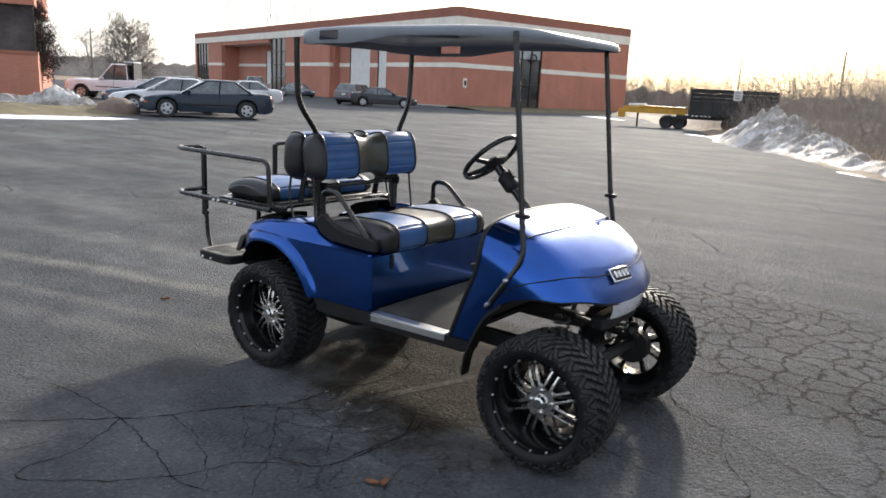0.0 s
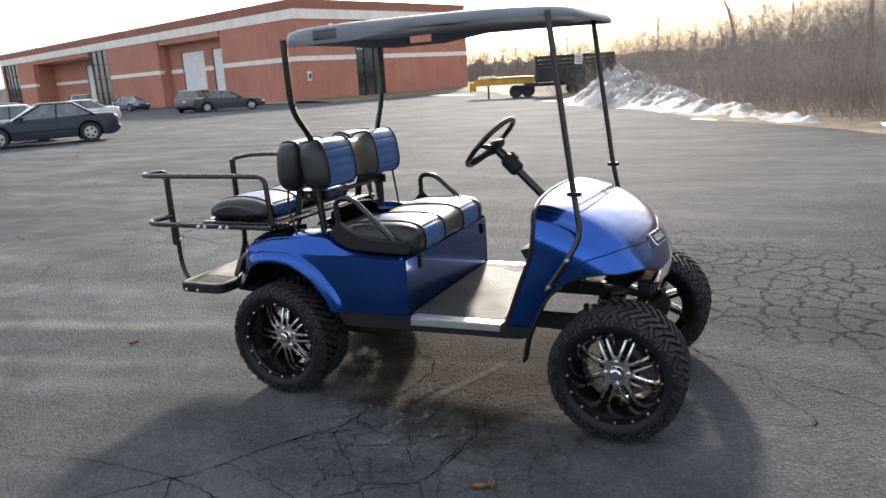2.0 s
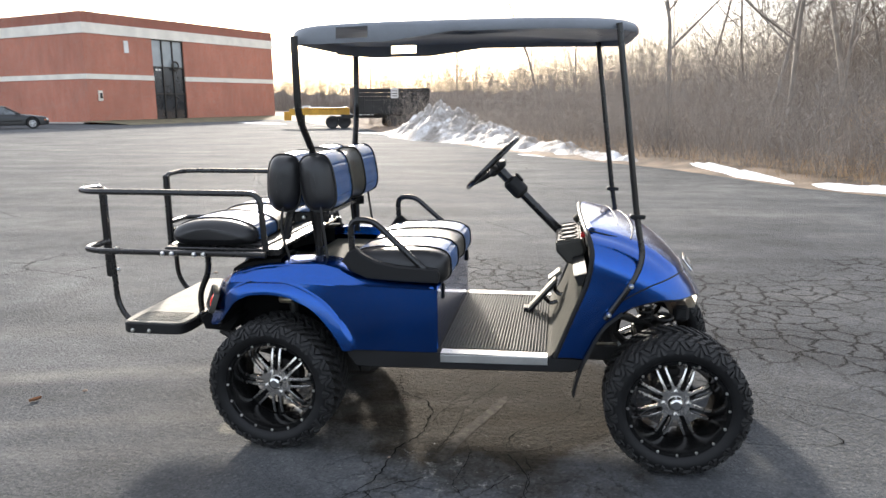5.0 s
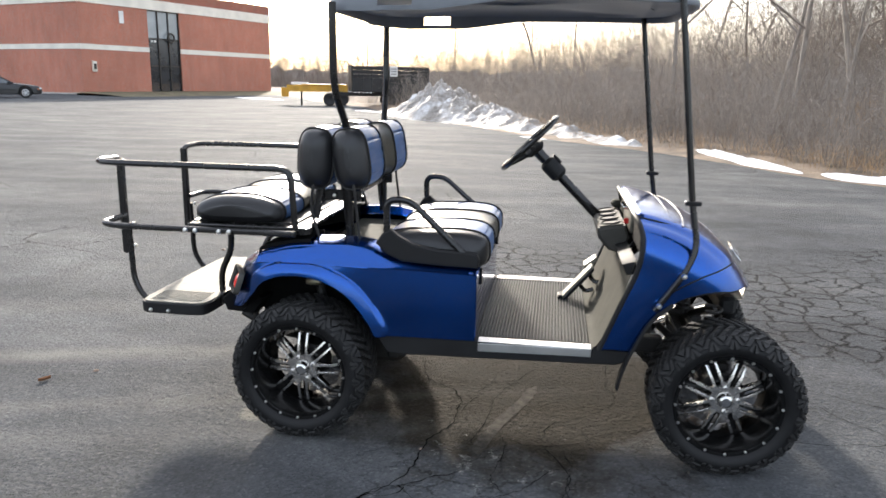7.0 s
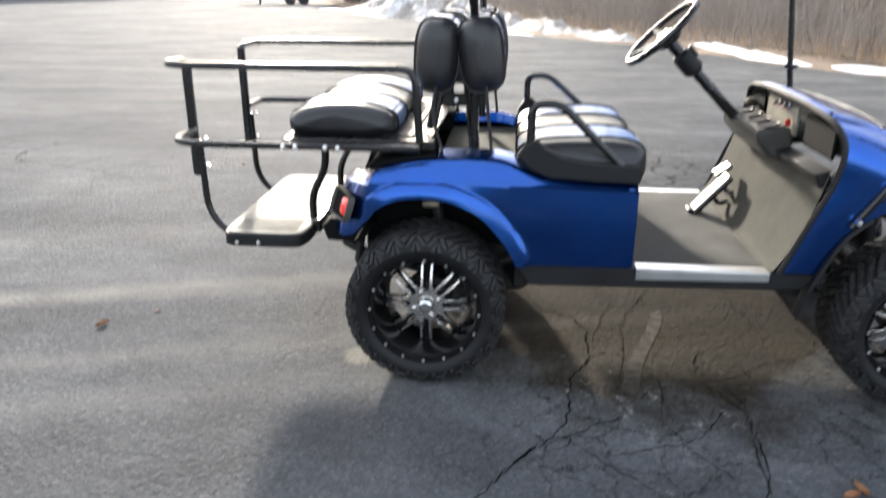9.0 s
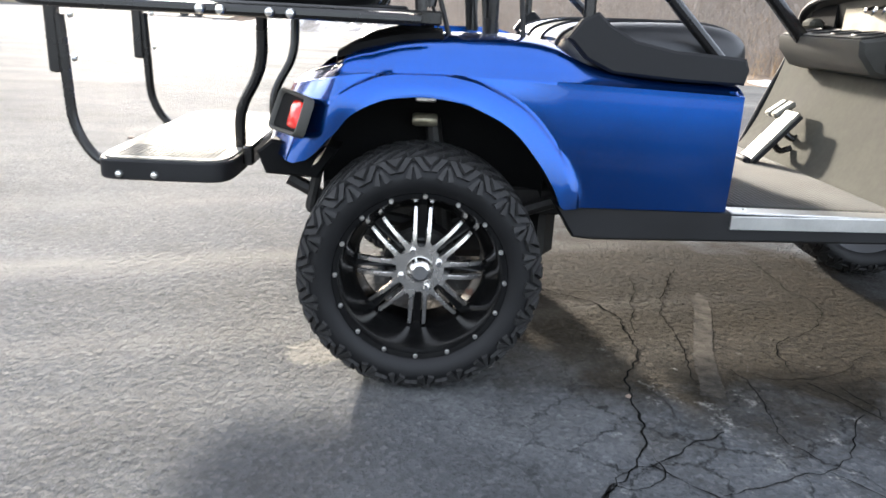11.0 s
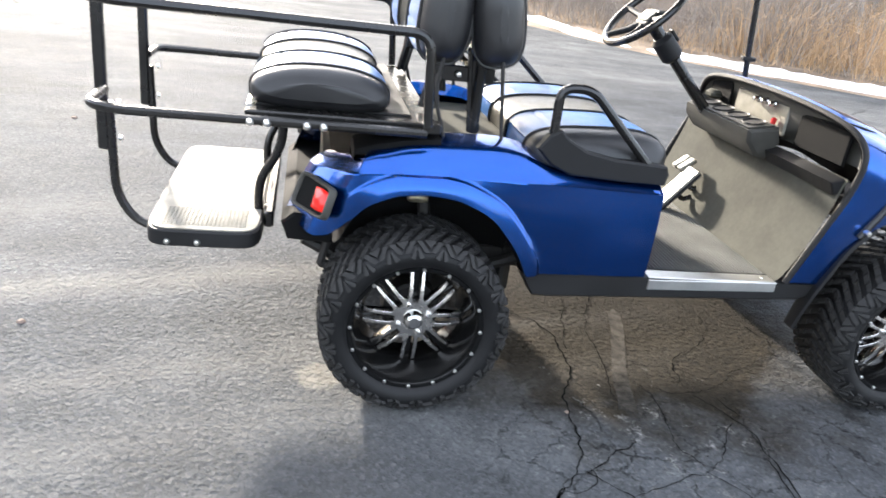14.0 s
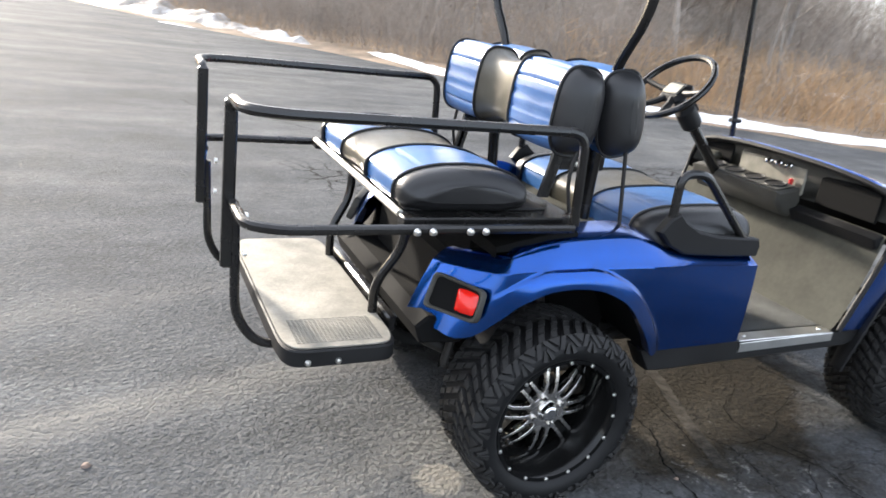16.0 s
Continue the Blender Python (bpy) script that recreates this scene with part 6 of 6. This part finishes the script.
# ---------- snow ----------
def snow_material():
    m = bpy.data.materials.new("old_dirty_snow")
    nt, b = nodes_of(m)
    n1, n2 = noise_node(nt, 1.0, 8, 0.7), noise_node(nt, 7, 6, 0.7)
    c = ramp(nt, n1.outputs["Fac"], [(0.36, (0.20, 0.175, 0.15)), (0.50, (0.42, 0.39, 0.36)), (0.64, (0.80, 0.80, 0.81))]).outputs["Color"]
    c = mix(nt, "MULTIPLY", 1.0, c, ramp(nt, n2.outputs["Fac"], [(0.3, (0.7, 0.68, 0.64)), (0.6, (1.0,) * 3)]).outputs["Color"])
    nt.links.new(c, b.inputs["Base Color"])
    b.inputs["Roughness"].default_value = 0.65
    b.inputs["Subsurface Weight"].default_value = 0.0
    bump(nt, b, n2.outputs["Fac"], 0.8, 0.06)
    return m


SNOW = snow_material()
CLEAN_SNOW = surface("granular_snow", (0.84, 0.85, 0.87), 0.6, 0.0, 0.12, 2, 14, 0.7, 0.03)


def snow_ridge(name, spine, material, label, rough=0.35, n=120, m=26):
    """A lumpy bank along a spine of (x, y, height, half-width)."""
    line = spline(spine, n)
    rows = []
    for i, (x, y, h, w) in enumerate(line):
        a, b = line[max(i - 1, 0)], line[min(i + 1, n - 1)]
        d = Vector((b[0] - a[0], b[1] - a[1])).normalized()
        row = []
        for k in range(m):
            u = 2 * k / (m - 1) - 1
            ragged = 1 + 0.3 * noise.noise((x * 0.45, y * 0.45, 4.0 if u > 0 else 9.0))
            px, py = x - d.y * w * u * ragged, y + d.x * w * u * ragged
            z = h * max(0.0, 1 - abs(u) ** 1.4)
            z *= 1 + 0.7 * rough * noise.noise((px * 0.7, py * 0.7, 2.0)) + rough * 0.3 * noise.noise((px * 2.6, py * 2.6, 5.0))
            z += h * rough * (0.34 * noise.noise((px * 3.4, py * 3.4, 9.0)) + 0.22 * noise.noise((px * 7.5, py * 7.5, 3.0))) * (1 - abs(u))
            # frozen chunks
            z += h * rough * (1 - u * u) * (0.6 * abs(noise.noise((px * 0.6, py * 0.6, 3.0))) + 0.3 * abs(noise.noise((px * 1.9 + 3, py * 1.9, 8.0))) - 0.15)
            row.append((px, py, z - 0.02))
        rows.append(row)
    return solid(name, Shape().grid(rows), material, label, "snow", smooth=40)


snow_ridge("snowdrift", [(-6.6, 31.5, 0.15, 1.1), (-5.4, 29.6, 0.5, 1.5), (-4.3, 28.0, 0.9, 1.8), (-3.6, 26.8, 1.25, 1.8), (-2.8, 25.4, 0.95, 1.8), (-1.8, 23.6, 0.72, 1.5), (-0.7, 21.4, 0.48, 1.1), (0.5, 18.9, 0.36, 0.75), (1.7, 16.7, 0.28, 0.55), (2.6, 15.0, 0.2, 0.42), (3.3, 13.9, 0.06, 0.2)], SNOW, "ploughed grey-white snow pile at the lot edge", 0.85, 300, 64)
snow_ridge("snow_strip", [(3.85, 13.9, 0.03, 0.15), (4.1, 13.2, 0.13, 0.28), (4.6, 11.7, 0.15, 0.30), (5.0, 10.4, 0.10, 0.24), (5.25, 9.5, 0.02, 0.1)], CLEAN_SNOW, "thin strip of old snow along the asphalt edge", 0.5)
snow_ridge("snow_strip", [(5.3, 9.95, 0.03, 0.10), (5.65, 9.35, 0.13, 0.26), (6.7, 8.35, 0.16, 0.34), (8.2, 7.15, 0.15, 0.36), (11, 5.4, 0.15, 0.4), (16, 2.5, 0.1, 0.3)], CLEAN_SNOW, "thin strip of old snow along the asphalt edge", 0.5)
snow_ridge("snow_patch", [(-0.2, 17.4, 0.0, 0.1), (0.4, 16.8, 0.04, 0.14), (1.1, 16.0, 0.0, 0.1)], CLEAN_SNOW, "small flat patch of snow on asphalt", 0.4, 30, 10)
snow_ridge("snow_patch", [(-9.0, 32.0, 0.0, 0.1), (-8.2, 31.6, 0.05, 0.25), (-6.9, 30.5, 0.0, 0.1)], CLEAN_SNOW, "small flat patch of snow on asphalt", 0.4, 30, 10)
snow_ridge("snow_patch", [(-24, 51, 0.0, 0.2), (-21, 49, 0.08, 0.6), (-17, 46, 0.0, 0.2)], CLEAN_SNOW, "long flat patch of snow beside the verge", 0.4, 40, 10)
for x, y, w in ((19, 14.5, 1.0), (24, 9, 1.2), (29, 17, 1.6)):
    snow_ridge("snow_patch", [(x - 2.2 * w, y + 1.2 * w, 0.16, 0.1), (x, y, 0.20, 0.4 * w), (x + 2.0 * w, y - 1.6 * w, 0.16, 0.1)], CLEAN_SNOW, "melting patch of snow on the wood floor", 0.5, 40, 10)
snow_ridge("snow_bank", [(-28.6, 8.6, 0.1, 0.4), (-27.6, 10.0, 0.45, 1.0), (-26.3, 11.2, 0.62, 1.1), (-25.2, 12.0, 0.42, 0.8), (-24.4, 12.5, 0.05, 0.3)], SNOW, "ploughed snow bank beside the brick wing", 0.8, 110, 36)
snow_ridge("snow_strip", [(-22.4, 4.2, 0.02, 0.3), (-21.2, 6.6, 0.12, 0.5), (-20.6, 9.0, 0.12, 0.5), (-20.4, 11.0, 0.02, 0.2)], CLEAN_SNOW, "flat strip of snow along the island kerb", 0.4, 50, 14)
rows = []
for i in range(24):
    a = i / 23
    c = Vector((-22.6 - 1.6 * a, 4.5 + 8.0 * a, 0))
    rows.append([(c.x + 1.6 - k * 1.2, c.y + 0.2 * k, (0.0 if k in (0, 6) else 0.22) + 0.1 * noise.noise((c.x, c.y, k)) * (k not in (0, 6))) for k in range(7)])
solid("grass_island", Shape().grid(rows), GRASS, "brown grass island beside the brick wing", "verge", "structure")
rock = Shape().lathe([(0.0, 0.62), (0.3, 0.58), (0.6, 0.38), (0.72, 0.15), (0.68, -0.05)], axis="z", n=18)
rock.v = [(x * (1 + 0.25 * noise.noise((x * 2, y * 2, z * 2))) - 23.2, y * (1 + 0.3 * noise.noise((x * 2, y * 2, z * 3 + 5))) + 11.9, z) for x, y, z in rock.v]
ROCK = surface("brown_boulder", (0.20, 0.15, 0.12), 0.85, 0.0, 0.3, 2, 14, 0.7, 0.03)
solid("boulder", rock, ROCK, "rounded brown boulder on the grass island", "rock")

# ---------- leafless trees ----------
BARK = surface("grey_brown_bark", (0.35, 0.31, 0.27), 0.9, 0.0, 0.3, 3, 30, 0.6, 0.01, per_object=0.35)
TWIG = surface("bare_twigs", (0.3698, 0.3311, 0.2924), 0.9, 0.0, 0.25, 1.0, 10, per_object=0.3)
DARK_TWIG = surface("dark_shrub_leaves", (0.075, 0.058, 0.052), 0.9)
FAR_WOOD = surface("far_leafless_wood", (0.40, 0.35, 0.305), 0.95, 0.0, 0.3, 0.25, 2.5, 0.6, 0.2)
nt, b = nodes_of(TWIG)
geo = nt.nodes.new("ShaderNodeNewGeometry")
vary_node = ramp(nt, geo.outputs["Random Per Island"], [(0.0, (0.66, 0.62, 0.60)), (0.5, (0.88, 0.86, 0.84)), (1.0, (1.10, 1.06, 1.02))])
nt.links.new(mix(nt, "MULTIPLY", 1.0, b.inputs["Base Color"].links[0].from_socket, vary_node.outputs["Color"]), b.inputs["Base Color"])
DRY_GRASS = surface("dry_orange_grass", (0.50, 0.335, 0.19), 0.9, 0.0, 0.35, 0.8, 9)


def tree_shapes(seed, height, r0, spread=0.55, levels=4, first=0.3, kids=(7, 5, 4, 3), lean=0.1, thin=1.0):
    rng = random.Random(seed)
    trunk, twigs = Shape(), Shape()

    def limb(p, d, length, r, level):
        pts, rs = [p], [r]
        q, dd = p.copy(), d.normalized()
        n = 5 if level == 0 else 4 if level == 1 else 2
        for k in range(n):
            dd = (dd + Vector((rng.uniform(-1, 1), rng.uniform(-1, 1), rng.uniform(-0.4, 0.7))) * (0.13 if level == 0 else 0.24)).normalized()
            q = q + dd * (length / n)
            pts.append(q.copy())
            rs.append(r * (1 - 0.75 * (k + 1) / n))
        (trunk if level < 2 else twigs).tube(pts, rs, (7, 5, 3, 3, 3)[level], cap=False)
        if level + 1 >= levels:
            return
        for k in range(kids[level]):
            u = rng.uniform(first if level == 0 else 0.2, 1.0)
            i = min(n - 1, int(u * n))
            a = pts[i].lerp(pts[i + 1], u * n - i)
            base = (pts[i + 1] - pts[i]).normalized()
            side = base.orthogonal()
            side.rotate(Matrix.Rotation(rng.uniform(0, 2 * math.pi), 3, base))
            nd = (base * (1 - spread) + side * spread * rng.uniform(0.7, 1.3) + Vector((0, 0, 0.18))).normalized()
            limb(a, nd, length * rng.uniform(0.38, 0.62) * (1.1 - 0.5 * u if level == 0 else 1), max(0.006 * thin, rs[i] * 0.55), level + 1)

    limb(Vector((0, 0, -0.1)), Vector((rng.uniform(-lean, lean), rng.uniform(-lean, lean), 1)), height, r0, 0)
    return trunk, twigs


def tree(seed, label, height, r0, at, crown=None, **kw):
    t, w = tree_shapes(seed, height, r0, **kw)
    ob = thing("tree", label, "tree", "leafless trees at the wood edge", at)
    part("trunk", t, BARK, ob, "", 50)
    part("crown", w, crown or TWIG, ob, "", 0)
    return ob


rng = random.Random(7)
protos = []
for k in range(6):
    h = (9.0, 7.5, 10.5, 6.5, 8.5, 11.5)[k]
    protos.append(tree(100 + k, "tall leafless grey-brown tree at the wood edge", h, 0.02 + 0.0062 * h, pose(4.2 + 2.2 * k, 18.5 - 1.2 * k + rng.uniform(-1, 2), 0), kids=(10, 6, 5, 3)))


def edge_point(u):
    i = u * (len(edge_fine) - 1)
    a, b = edge_fine[int(i)], edge_fine[min(int(i) + 1, len(edge_fine) - 1)]
    f = i - int(i)
    p = Vector((a[0] + (b[0] - a[0]) * f, a[1] + (b[1] - a[1]) * f))
    d = Vector((b[0] - a[0], b[1] - a[1]))
    return p, Vector((-d.y, d.x)).normalized()


def wood_spot(u, deep):
    p, nrm = edge_point(u)
    if nrm.x + nrm.y < 0:
        nrm = -nrm
    return p + nrm * deep


for k in range(78):
    u = rng.uniform(0.16, 0.97)
    deep = 4.5 + 34 * rng.random() ** 1.2 + (7 if u < 0.5 else 0)
    q = wood_spot(u, deep)
    src = protos[rng.randrange(6)]
    sc = rng.uniform(0.65, 1.15) * (0.8 if deep < 6 else 1.0)
    ob = copy_thing(src, pose(q.x, q.y, -0.05, 0, 0, rng.uniform(0, 360)))
    ob.matrix_basis = pose(q.x, q.y, -0.05, rng.uniform(-5, 5), rng.uniform(-5, 5), rng.uniform(0, 360)) @ Matrix.Diagonal((sc, sc, sc, 1))

def thinned(r, first):
    """A place along the lot edge; the wood opens out towards its far end."""
    u = r.uniform(first, 0.98)
    return u if u < 0.80 or r.random() < 0.30 else r.uniform(first, 0.80)


# brush: thousands of thin stems and side twigs
def brush(name, count, spots, tall, material, label, seed, fat=0.010, twigs=5):
    r = random.Random(seed)
    s = Shape()
    for _ in range(count):
        q, scale = spots(r)
        h = r.uniform(*tall) * scale
        d = Vector((r.gauss(0, 0.28), r.gauss(0, 0.28), 1)).normalized()
        p = Vector((q.x, q.y, -0.05))
        w = fat * r.uniform(0.5, 1.4)
        pts = [p]
        for k in range(3):
            d = (d + Vector((r.gauss(0, 0.22), r.gauss(0, 0.22), r.gauss(0.05, 0.1)))).normalized()
            pts.append(pts[-1] + d * h / 3)
        s.tube(pts, [w, w * 0.75, w * 0.5, w * 0.15], 3, cap=False)
        for _k in range(twigs):
            u = r.uniform(0.25, 1.0) * 2.99
            a = pts[int(u)].lerp(pts[int(u) + 1], u % 1)
            e = a + Vector((r.gauss(0, 1), r.gauss(0, 1), r.gauss(0.7, 0.6))).normalized() * h * r.uniform(0.10, 0.30)
            s.tube([a, e], [w * 0.5, w * 0.15], 3, cap=False)
    ob = solid(name, s, material, label, "undergrowth", "stuff", smooth=0)
    return ob


brush("undergrowth", 9500, lambda r: (wood_spot(thinned(r, 0.14), 0.8 + 9 * r.random() ** 1.2), 1.0), (0.7, 2.6), TWIG, "dense leafless brown brush behind the snow", 11, 0.0055)
brush("undergrowth", 14000, lambda r: (wood_spot(thinned(r, 0.10), 8 + 30 * r.random()), 1.0), (2.4, 7.4), TWIG, "dense leafless saplings filling the wood", 12, 0.009, 6)
brush("dry_grass", 3000, lambda r: (Vector((r.uniform(9, 17), r.uniform(13, 22))), 1.0), (0.5, 1.6), DRY_GRASS, "dry orange-brown grass among the trees", 13, 0.012)
brush("dry_grass", 5200, lambda r: (wood_spot(r.uniform(0.74, 0.985), 1.0 + 10 * r.random()), 1.0), (0.4, 1.5), DRY_GRASS, "pale dry grass and stalks under the trees", 16, 0.008, 3)
brush("weeds", 1500, lambda r: (wood_spot(r.uniform(0.2, 0.95), 0.3 + 1.6 * r.random()), 1.0), (0.15, 0.7), DRY_GRASS, "thin dry weeds at the asphalt edge", 14, 0.004)

# leaf-littered bank between the asphalt and the wood
rows = []
for i in range(160):
    u = 0.06 + 0.93 * i / 159
    row = []
    for k, deep in enumerate((-0.25, 0.1, 0.6, 1.5, 3.5, 8, 18, 40)):
        q = wood_spot(u, deep)
        z = (0.004, 0.03, 0.10, 0.12, 0.05, 0.0, 0.15, 0.6)[k]
        row.append((q.x, q.y, z + (0.05 * noise.noise((q.x * 1.3, q.y * 1.3, 2)) if 0 < k else 0)))
    rows.append(row)
solid("wood_bank", Shape().grid(rows), LITTER, "brown leaf-littered bank at the asphalt edge", "bank", "structure", smooth=60)

# far wooded skyline
def skyline(name, pts, low, high, material, label, seed, n=260, broken=1.0):
    line = spline(pts, n)
    rows = []
    for x, y in line:
        h = low + (high - low) * (0.5 + 0.5 * noise.noise((x * 0.05, y * 0.05, seed))) + broken * 1.3 * noise.noise((x * 0.4, y * 0.4, seed + 3)) + broken * 0.8 * noise.noise((x * 1.4, y * 1.4, seed + 7))
        rows.append([(x, y, -0.5), (x, y, h * 0.5), (x + 1.5, y + 1.5, h * 0.85), (x + 2.5, y + 2.5, h)])
    return solid(name, Shape().grid(rows), material, label, "woodland", "structure", smooth=60)


skyline("far_woodland", [(-140, 170), (-60, 150), (-20, 125), (10, 100), (40, 75), (70, 45), (110, 10)], 2.4, 3.8, FAR_WOOD, "distant leafless brown woodland", 1.0)
skyline("far_woodland", [(-260, 60), (-220, 110), (-180, 150), (-130, 190)], 4.0, 6.5, FAR_WOOD, "distant leafless brown woodland", 5.0)
brush("far_saplings", 6000, lambda r: (Vector((-75 + 170 * (u := r.random()), 148 - 110 * u ** 1.2 + r.uniform(-9, 3))), 1.0), (4.5, 10.0), TWIG, "distant leafless tree tops along the skyline", 15, 0.022, 8)

# round leafless tree and dark shrub near the lot entrance
tree(301, "round-headed leafless tree behind the parked trucks", 5.6, 0.20, pose(-58.5, 33.0, 0), kids=(40, 10, 7, 4), first=0.14, spread=0.62, thin=1.5)
shrub = thing("shrub", "dense dark rounded shrub behind the brick wing", "shrub", at=pose(-33.2, 13.75, 0))
part("stem", Shape().tube([(0, 0, -0.1), (0.1, 0, 1.2), (0.0, 0.1, 2.6)], [0.12, 0.09, 0.04], 7), BARK, shrub)
pick = random.Random(302)
leaves = Shape()
for _ in range(44):
    c = Vector((pick.gauss(0, 0.42), pick.gauss(0, 0.38), pick.uniform(1.3, 4.5)))
    c.x, c.y = c.x * (1.15 - 0.10 * c.z), c.y * (1.15 - 0.10 * c.z)
    for _k in range(380):
        p = c + Vector((pick.gauss(0, 1), pick.gauss(0, 1), pick.gauss(0, 1))).normalized() * 0.5 * pick.random() ** 0.4
        u = Vector((pick.gauss(0, 1), pick.gauss(0, 1), pick.gauss(0, 1))).normalized() * pick.uniform(0.02, 0.05)
        w = u.orthogonal().normalized() * pick.uniform(0.015, 0.03)
        leaves.add([p - u, p + w, p + u, p - w], [(0, 1, 2, 3)])
part("crown", leaves, DARK_TWIG, shrub, "", 0)
for k, (x, y) in enumerate(((-70, 36), (-76, 42), (-66, 30))):
    tree(310 + k, "small leafless tree far beyond the lot", 4.5, 0.12, pose(x, y, 0), kids=(12, 7, 5, 3), thin=2.0)

# masts and poles
GALV = surface("galvanised_mast_steel", (0.32, 0.32, 0.32), 0.6, 0.5)


def mast(x, y, h, w):
    ob = thing("lattice_mast", "thin grey lattice mast far behind the building", "mast", "masts", pose(x, y, 0))
    s = Shape()
    corners = [(math.cos(a), math.sin(a)) for a in (0.5, 0.5 + 2.094, 0.5 + 4.189)]
    for a, b in corners:
        s.tube([(a * w, b * w, 0), (a * w * 0.35, b * w * 0.35, h)], 0.09, 4)
    for k in range(16):
        z0, z1 = h * k / 16, h * (k + 1) / 16
        f0, f1 = w * (1 - 0.65 * k / 16), w * (1 - 0.65 * (k + 1) / 16)
        for j in range(3):
            (a, b), (c, d) = corners[j], corners[(j + 1) % 3]
            s.tube([(a * f0, b * f0, z0), (c * f1, d * f1, z1)], 0.05, 3)
    part("lattice", s, GALV, ob)
    return ob


mast(-128, 108, 34, 1.5)
mast(-124, 112, 36, 1.5)
mast(-121, 114, 34, 1.5)
mast(-165, 125, 22, 2.2)
for x, y, h in ((3, 98, 9.5), (-16, 120, 10), (-110, 48, 8), (-100, 52, 7.5), (-36, 140, 10.5)):
    ob = thing("utility_pole", "thin wooden utility pole beyond the lot", "utility pole", "utility poles", pose(x, y, 0))
    part("pole", Shape().tube([(0, 0, 0), (0, 0, h)], [0.14, 0.09], 7), BARK, ob)
    part("cross_arm", Shape().box((0, 0, h - 0.6), (2.0, 0.1, 0.12), 0.01), BARK, ob)
# small litter on the asphalt
LEAF = surface("dry_brown_leaf", (0.24, 0.11, 0.05), 0.8)
for x, y, a in ((1.262, -1.09, 20), (-1.385, -0.268, 60), (1.30, -1.06, 110)):
    s = Shape().grid([[(u * 0.03, v * 0.014 * (1 - u * u), 0.004 + 0.012 * (v * v) + 0.004 * u * u) for v in (-1, -0.5, 0, 0.5, 1)] for u in (-1, -0.6, -0.2, 0.2, 0.6, 1)])
    s.v = [tuple(pose(x, y, 0.0, 0, 0, a) @ Vector(p)) for p in s.v]
    solid("leaf", s, LEAF, "curled dry brown leaf on the asphalt", "leaf", group="fallen leaves")
for x, y, r in ((0.51, -0.595, 0.008), (-1.22, -0.11, 0.014), (-1.77, 2.5, 0.02)):
    s = Shape().lathe([(0, r * 0.7), (r * 0.7, r * 0.5), (r, 0.1 * r), (r * 0.7, -0.001)], axis="z", n=9)
    s.v = [(px * (1 + 0.4 * noise.noise((px * 60, py * 60, 1))) + x, py + y, pz) for px, py, pz in s.v]
    solid("pebble", s, ROCK, "small dark pebble lying on the asphalt", "pebble", group="loose pebbles")
